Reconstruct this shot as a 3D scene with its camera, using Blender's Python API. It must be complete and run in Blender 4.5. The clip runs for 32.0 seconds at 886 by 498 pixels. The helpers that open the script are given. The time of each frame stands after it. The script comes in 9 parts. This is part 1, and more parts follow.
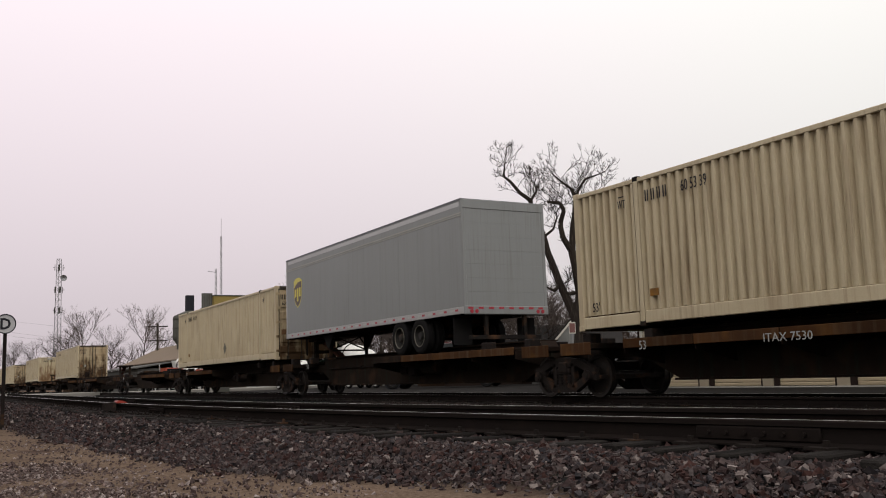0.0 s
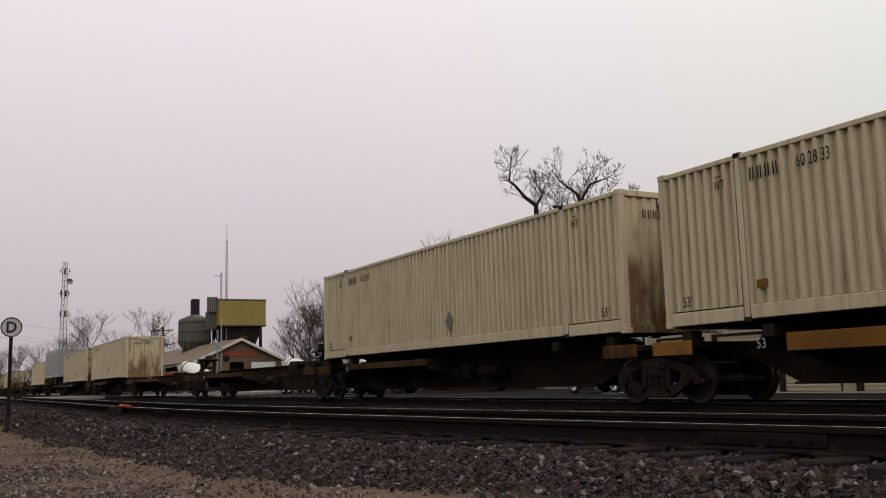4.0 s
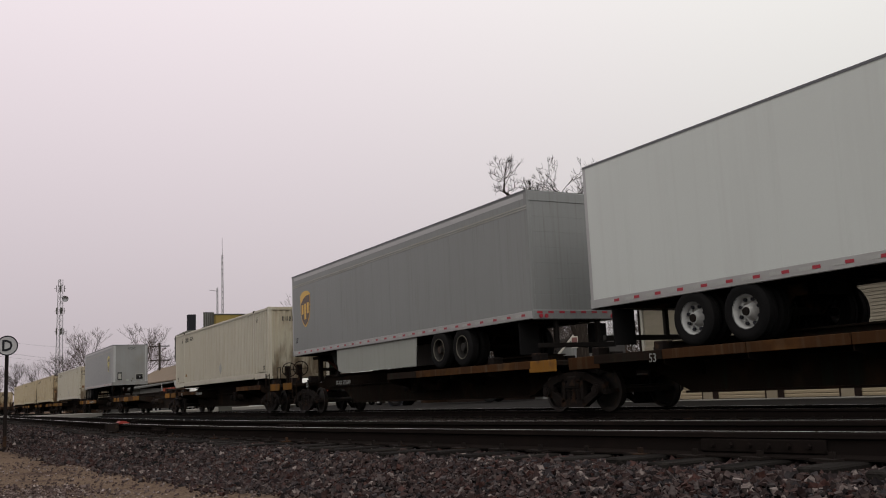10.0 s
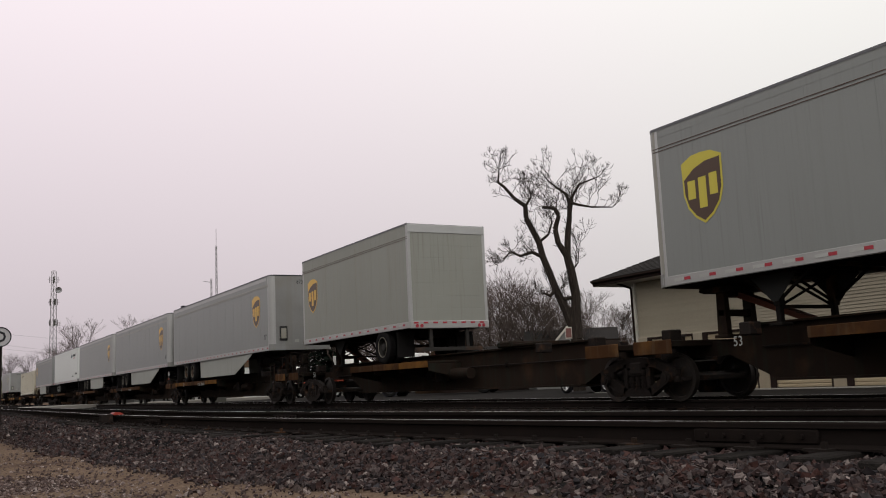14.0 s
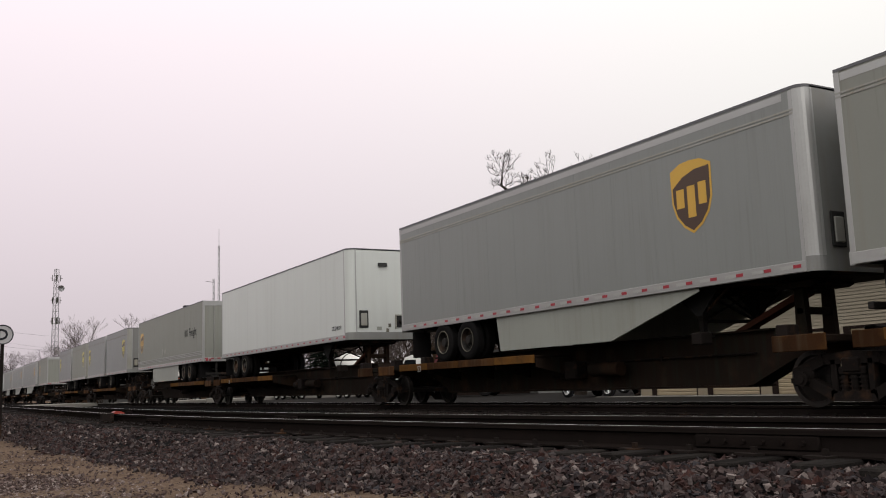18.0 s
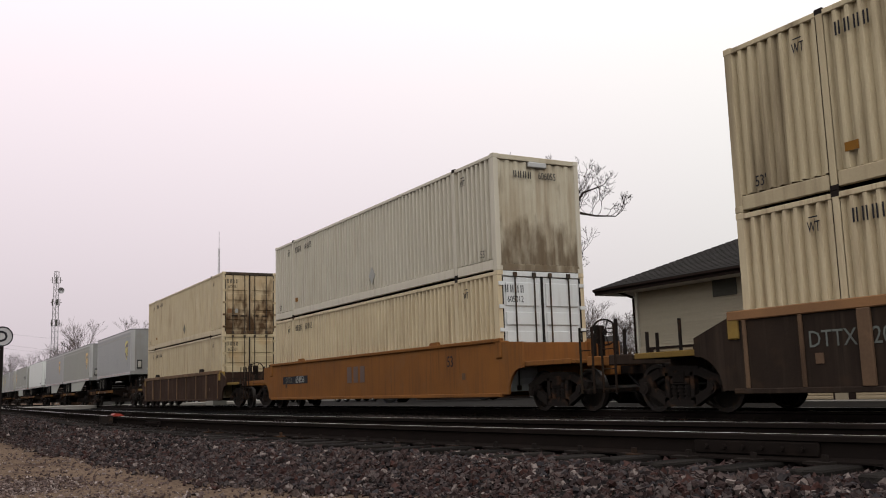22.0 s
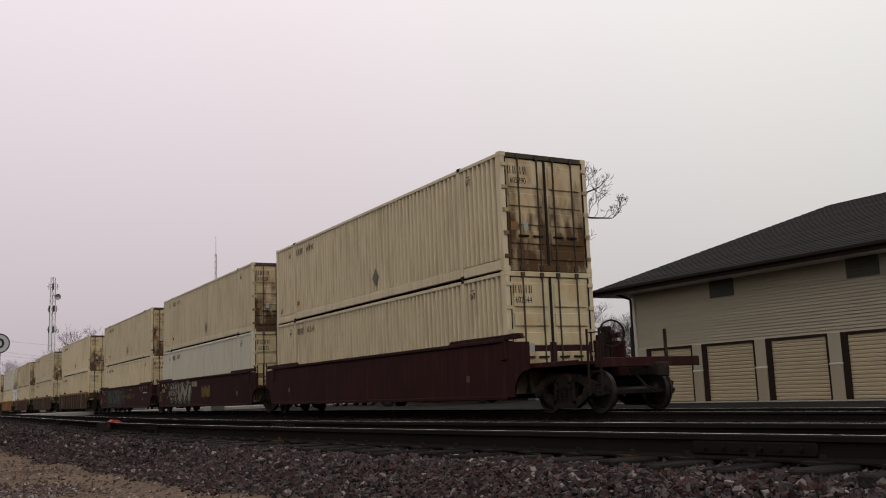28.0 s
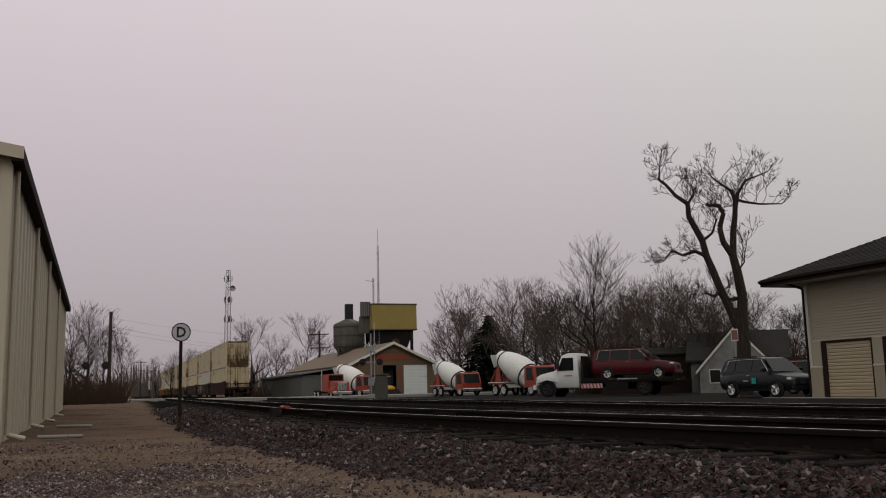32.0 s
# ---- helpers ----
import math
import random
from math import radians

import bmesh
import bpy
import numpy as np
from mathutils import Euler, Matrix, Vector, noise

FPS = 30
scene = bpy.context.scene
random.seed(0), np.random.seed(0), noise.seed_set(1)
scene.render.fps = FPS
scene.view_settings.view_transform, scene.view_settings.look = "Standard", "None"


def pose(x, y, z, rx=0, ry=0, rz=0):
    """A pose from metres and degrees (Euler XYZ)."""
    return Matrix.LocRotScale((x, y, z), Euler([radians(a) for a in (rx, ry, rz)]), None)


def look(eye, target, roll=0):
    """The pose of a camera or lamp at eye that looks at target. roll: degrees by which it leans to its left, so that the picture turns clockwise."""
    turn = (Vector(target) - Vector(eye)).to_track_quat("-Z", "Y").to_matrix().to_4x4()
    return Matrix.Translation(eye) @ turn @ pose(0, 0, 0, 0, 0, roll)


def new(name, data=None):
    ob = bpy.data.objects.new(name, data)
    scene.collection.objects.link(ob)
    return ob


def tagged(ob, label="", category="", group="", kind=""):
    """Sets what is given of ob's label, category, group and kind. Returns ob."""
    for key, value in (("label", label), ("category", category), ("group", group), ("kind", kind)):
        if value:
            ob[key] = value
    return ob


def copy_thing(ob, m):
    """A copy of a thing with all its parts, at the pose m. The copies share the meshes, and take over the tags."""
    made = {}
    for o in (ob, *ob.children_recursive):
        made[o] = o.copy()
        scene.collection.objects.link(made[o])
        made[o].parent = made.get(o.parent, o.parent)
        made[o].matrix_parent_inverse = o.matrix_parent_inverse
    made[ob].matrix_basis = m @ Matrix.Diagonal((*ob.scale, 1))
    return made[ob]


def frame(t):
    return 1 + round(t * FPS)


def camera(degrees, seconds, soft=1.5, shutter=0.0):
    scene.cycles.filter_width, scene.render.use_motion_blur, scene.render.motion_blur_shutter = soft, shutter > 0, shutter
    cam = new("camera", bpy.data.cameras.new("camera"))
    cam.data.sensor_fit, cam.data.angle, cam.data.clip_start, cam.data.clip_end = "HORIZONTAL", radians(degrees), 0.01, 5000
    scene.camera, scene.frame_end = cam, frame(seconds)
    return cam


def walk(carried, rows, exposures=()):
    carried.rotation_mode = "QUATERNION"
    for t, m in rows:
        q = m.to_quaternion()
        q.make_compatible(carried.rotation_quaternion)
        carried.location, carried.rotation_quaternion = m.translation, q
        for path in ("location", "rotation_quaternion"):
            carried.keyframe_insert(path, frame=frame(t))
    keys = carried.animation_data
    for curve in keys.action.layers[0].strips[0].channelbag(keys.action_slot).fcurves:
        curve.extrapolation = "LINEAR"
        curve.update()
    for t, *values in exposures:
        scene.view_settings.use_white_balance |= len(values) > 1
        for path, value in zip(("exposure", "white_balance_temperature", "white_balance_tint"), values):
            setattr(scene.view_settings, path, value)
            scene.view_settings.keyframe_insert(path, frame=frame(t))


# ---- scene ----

# ---- camera: a tripod beside the siding, turned by hand ----
EYE = (0.0, 0.0, 0.53)
cam = camera(51.1, 32.0, soft=1.05)
PATH = [
    (0.0, -29.17, 7.77, 1.8), (0.5, -29.11, 7.92, 1.67), (1.0, -29.08, 8.0, 1.91), (1.5, -29.0, 8.05, 1.93),
    (2.0, -28.99, 8.09, 1.88), (2.5, -28.88, 8.14, 1.73), (4.5, -28.85, 8.04, 1.61), (5.0, -28.79, 8.03, 1.7),
    (5.5, -28.87, 8.18, 1.49), (6.0, -29.06, 8.28, 1.66), (6.5, -29.12, 8.25, 1.72), (7.0, -29.08, 8.22, 1.79),
    (7.5, -28.99, 8.03, 1.97), (8.0, -29.1, 8.01, 1.77), (8.5, -29.39, 7.96, 2.56), (9.0, -29.38, 8.31, 2.47),
    (9.5, -29.09, 8.98, 2.41), (10.0, -29.14, 8.75, 2.56), (10.5, -29.49, 8.42, 2.7), (11.0, -29.44, 8.19, 2.61),
    (11.5, -29.34, 8.15, 2.85), (12.0, -29.37, 8.16, 2.83), (12.5, -29.36, 8.17, 2.72), (13.0, -29.34, 8.17, 2.86),
    (13.5, -29.39, 8.16, 2.76), (15.5, -29.52, 8.28, 2.2), (16.0, -29.43, 8.29, 2.04), (16.5, -29.34, 8.3, 2.25),
    (17.0, -29.34, 8.29, 2.27), (17.5, -29.38, 8.34, 2.12), (18.0, -29.32, 8.34, 1.99), (18.5, -29.39, 8.39, 2.01),
    (19.0, -29.36, 8.38, 2.34), (19.5, -29.3, 8.36, 1.91), (20.0, -29.24, 8.37, 1.95), (20.5, -29.31, 8.36, 2.08),
    (21.0, -29.33, 8.34, 1.87), (21.5, -29.25, 8.45, 1.87), (22.0, -29.32, 8.58, 1.71), (22.5, -29.34, 8.54, 1.66),
    (23.0, -29.37, 8.51, 1.52), (23.5, -29.72, 8.64, 2.45), (24.0, -30.02, 8.67, 2.47), (24.5, -30.2, 8.74, 2.46),
    (25.0, -30.15, 8.82, 2.57), (25.5, -30.03, 8.82, 2.55), (26.0, -29.95, 8.82, 2.25), (26.5, -29.8, 8.78, 2.13),
    (28.5, -29.32, 8.78, 2.2), (29.0, -28.74, 8.74, 2.16), (29.5, -27.09, 8.7, 2.34), (30.0, -24.56, 8.76, 1.82),
    (30.5, -23.82, 8.56, 1.75), (31.0, -22.61, 8.63, 1.16), (31.5, -19.87, 8.89, 1.66), (32.0, -19.65, 8.49, 1.39),
]

walk(cam, [(t, pose(*EYE, 90 + p, 0, y) @ pose(0, 0, 0, 0, 0, -r)) for t, y, p, r in PATH],
     exposures=[(t, e, 6680, 11.5) for t, e in ((0.0, 0.02), (2.5, -0.25), (8.0, -0.22), (9.5, -0.26), (11.5, -0.12), (13.3, -0.12), (15.6, 0.02), (20.0, 0.04), (23.5, 0.1), (26.5, 0.0), (28.5, -0.32), (30.0, -0.55), (32.0, -0.62))])

# ---- light: a closed overcast sky ----
world = bpy.data.worlds.new("overcast")
scene.world = world
world.use_nodes = True
wn, wl = world.node_tree.nodes, world.node_tree.links
sky = wn.new("ShaderNodeTexSky")
sky.sky_type, sky.sun_disc = "NISHITA", False
sky.sun_elevation, sky.sun_rotation = radians(35), radians(193)
sky.dust_density, sky.air_density = 4.0, 1.0
hsv = wn.new("ShaderNodeHueSaturation")
hsv.inputs["Saturation"].default_value = 0.06
hsv.inputs["Value"].default_value = 0.035
wl.new(sky.outputs[0], hsv.inputs["Color"])
veil = wn.new("ShaderNodeMix")
veil.data_type = "RGBA"
veil.inputs["Factor"].default_value = 0.82
veil.inputs["B"].default_value = (0.85, 0.83, 0.845, 1)
wl.new(hsv.outputs[0], veil.inputs["A"])
# an overcast sky is three times as bright overhead as along the horizon; the lens's mauve-to-green cast is put into its
# colour round the compass
aim, split = wn.new("ShaderNodeTexCoord"), wn.new("ShaderNodeSeparateXYZ")
wl.new(aim.outputs["Generated"], split.inputs[0])
rise = wn.new("ShaderNodeMapRange")
rise.inputs["From Min"].default_value, rise.inputs["From Max"].default_value = 0.0, 1.0
rise.inputs["To Min"].default_value, rise.inputs["To Max"].default_value = 0.66, 1.98
wl.new(split.outputs["Z"], rise.inputs["Value"])
side_on = wn.new("ShaderNodeVectorMath")
side_on.operation = "DOT_PRODUCT"
side_on.inputs[1].default_value = (-0.06, 1.0, 0)
wl.new(aim.outputs["Generated"], side_on.inputs[0])
cast = wn.new("ShaderNodeMapRange")
cast.interpolation_type = "SMOOTHSTEP"
cast.inputs["From Min"].default_value, cast.inputs["From Max"].default_value = 1.03, 0.5
wl.new(side_on.outputs["Value"], cast.inputs["Value"])
hue = wn.new("ShaderNodeMix")
hue.data_type = "RGBA"
hue.inputs["A"].default_value, hue.inputs["B"].default_value = (0.97, 0.9, 0.955, 1), (0.985, 1.012, 0.98, 1)
wl.new(cast.outputs[0], hue.inputs["Factor"])
tinted = wn.new("ShaderNodeMix")
tinted.data_type, tinted.blend_type = "RGBA", "MULTIPLY"
tinted.inputs["Factor"].default_value = 1.0
wl.new(veil.outputs["Result"], tinted.inputs["A"])
wl.new(hue.outputs["Result"], tinted.inputs["B"])
lit = wn.new("ShaderNodeVectorMath")
lit.operation = "SCALE"
wl.new(tinted.outputs["Result"], lit.inputs[0])
wl.new(rise.outputs[0], lit.inputs["Scale"])
wl.new(lit.outputs[0], wn["Background"].inputs[0])
wn["Background"].inputs[1].default_value = 1.22
sun = new("sun", bpy.data.lights.new("sun", "SUN"))
sun.data.energy, sun.data.angle, sun.data.color = 0.6, radians(30), (1, 0.97, 0.93)
sun.matrix_world = look((0, 0, 36), (12, 50, 0))


# ---- materials ----
def nodes_of(name):
    m = bpy.data.materials.new(name)
    m.use_nodes = True
    return m, m.node_tree.nodes, m.node_tree.links


def ramp(n, l, source, lo, hi, c0=(0, 0, 0, 1), c1=(1, 1, 1, 1)):
    r = n.new("ShaderNodeValToRGB")
    r.color_ramp.elements[0].position, r.color_ramp.elements[1].position = lo, hi
    r.color_ramp.elements[0].color, r.color_ramp.elements[1].color = c0, c1
    l.new(source, r.inputs[0])
    return r


def mixed(n, l, fac, a, b, mode="MIX"):
    x = n.new("ShaderNodeMix")
    x.data_type, x.blend_type = "RGBA", mode
    for sock, v in (("Factor", fac), ("A", a), ("B", b)):
        if hasattr(v, "links"):
            l.new(v, x.inputs[sock])
        elif sock == "Factor":
            x.inputs[0].default_value = v
        else:
            x.inputs[sock].default_value = (*v, 1)
    return x.outputs["Result"]


def surface(name, base, dark=None, rough=0.6, metal=0.0, coarse=0.8, fine=25.0, amount=0.35, bump=0.15,
            streak=None, streak_amount=0.5, blot=None, blot_amount=0.4, blot_scale=1.2, low=None, vary=0.12, stretch=(4, 4, 0.35), spec=0.4, own=False, runs=None):
    """A worn surface: two scales of tone, upright streaks, blots of a second colour, and a shade that differs from piece to piece."""
    m, n, l = nodes_of(name)
    p = n["Principled BSDF"]
    p.inputs["Metallic"].default_value = metal
    p.inputs["Specular IOR Level"].default_value = spec if rough < 0.6 else 0.015
    tc, info = n.new("ShaderNodeTexCoord"), n.new("ShaderNodeObjectInfo")
    chance = info.outputs["Random"]
    if own:      # one number for a whole thing, so that stains run on from part to part
        seed = n.new("ShaderNodeAttribute")
        seed.attribute_type, seed.attribute_name = "OBJECT", "wear"
        chance = seed.outputs["Fac"]
    shift = n.new("ShaderNodeVectorMath")
    shift.operation = "MULTIPLY_ADD"
    l.new(chance, shift.inputs[0])
    shift.inputs[1].default_value = (37, 53, 19)
    l.new(tc.outputs["Object"], shift.inputs[2])
    co = shift.outputs[0]

    def tex(scale, detail=4, vec=None):
        t = n.new("ShaderNodeTexNoise")
        t.inputs["Scale"].default_value, t.inputs["Detail"].default_value = scale, detail
        l.new(vec or co, t.inputs["Vector"])
        return t.outputs["Fac"]
    dark = dark or tuple(c * 0.6 for c in base)
    big, small = tex(coarse, 5), tex(fine, 3)
    col = mixed(n, l, ramp(n, l, big, 0.35, 0.7).outputs[0], base, tuple(b + (d - b) * amount for b, d in zip(base, dark)))
    col = mixed(n, l, 0.18 if amount else 0.0, col, ramp(n, l, small, 0.25, 0.75, (*dark, 1), (*base, 1)).outputs[0])
    if streak:
        mp = n.new("ShaderNodeMapping")
        mp.inputs["Scale"].default_value = stretch
        l.new(co, mp.inputs["Vector"])
        s = ramp(n, l, tex(1.6, 6, mp.outputs[0]), 0.5, 0.78)
        k = n.new("ShaderNodeMath")
        k.operation = "MULTIPLY"
        k.inputs[1].default_value = streak_amount
        l.new(s.outputs[0], k.inputs[0])
        col = mixed(n, l, k.outputs[0], col, streak)
    if runs:     # narrow trails that rain has drawn down: colour, amount
        mp = n.new("ShaderNodeMapping")
        mp.inputs["Scale"].default_value = (9, 9, 0.3)
        l.new(co, mp.inputs["Vector"])
        s = ramp(n, l, tex(1.9, 5, mp.outputs[0]), 0.54, 0.74)
        where = ramp(n, l, tex(0.45, 3), 0.38, 0.62)
        k = n.new("ShaderNodeMath")
        k.operation = "MULTIPLY"
        l.new(s.outputs[0], k.inputs[0])
        l.new(where.outputs[0], k.inputs[1])
        k2 = n.new("ShaderNodeMath")
        k2.operation = "MULTIPLY"
        k2.inputs[1].default_value = runs[1]
        l.new(k.outputs[0], k2.inputs[0])
        col = mixed(n, l, k2.outputs[0], col, runs[0])
    if blot:
        s = ramp(n, l, tex(blot_scale, 6), 0.56, 0.72)
        k = n.new("ShaderNodeMath")
        k.operation = "MULTIPLY"
        k.inputs[1].default_value = blot_amount
        l.new(s.outputs[0], k.inputs[0])
        col = mixed(n, l, k.outputs[0], col, blot)
    if low:      # stains that gather on the lower part: colour, height where they begin, amount
        sx = n.new("ShaderNodeSeparateXYZ")
        l.new(tc.outputs["Object"], sx.inputs[0])
        z = n.new("ShaderNodeMapRange")
        z.inputs["From Min"].default_value, z.inputs["From Max"].default_value = low[1], 0.4
        z.inputs["To Min"].default_value, z.inputs["To Max"].default_value = -0.12, 0.25
        l.new(sx.outputs["Z"], z.inputs["Value"])
        mp = n.new("ShaderNodeMapping")
        mp.inputs["Scale"].default_value = (2.3, 2.3, 0.8)
        l.new(co, mp.inputs["Vector"])
        add = n.new("ShaderNodeMath")
        l.new(tex(1.5, 7, mp.outputs[0]), add.inputs[0])
        l.new(z.outputs[0], add.inputs[1])
        s = ramp(n, l, add.outputs[0], 0.46, 0.74)
        k = n.new("ShaderNodeMath")
        k.operation = "MULTIPLY"
        k.inputs[1].default_value = low[2]
        l.new(s.outputs[0], k.inputs[0])
        col = mixed(n, l, k.outputs[0], col, low[0])
    if vary:
        r = n.new("ShaderNodeMapRange")
        r.inputs["To Min"].default_value, r.inputs["To Max"].default_value = 1 - vary, 1 + vary
        l.new(chance, r.inputs["Value"])
        h = n.new("ShaderNodeHueSaturation")
        l.new(col, h.inputs["Color"])
        l.new(r.outputs[0], h.inputs["Value"])
        col = h.outputs[0]
    l.new(col, p.inputs["Base Color"])
    rr = n.new("ShaderNodeMapRange")
    rr.inputs["To Min"].default_value, rr.inputs["To Max"].default_value = max(0.02, rough - 0.12), min(1, rough + 0.12)
    l.new(small, rr.inputs["Value"])
    l.new(rr.outputs[0], p.inputs["Roughness"])
    if bump:
        b = n.new("ShaderNodeBump")
        b.inputs["Strength"].default_value, b.inputs["Distance"].default_value = bump, 0.02
        l.new(small, b.inputs["Height"])
        l.new(b.outputs[0], p.inputs["Normal"])
    return m


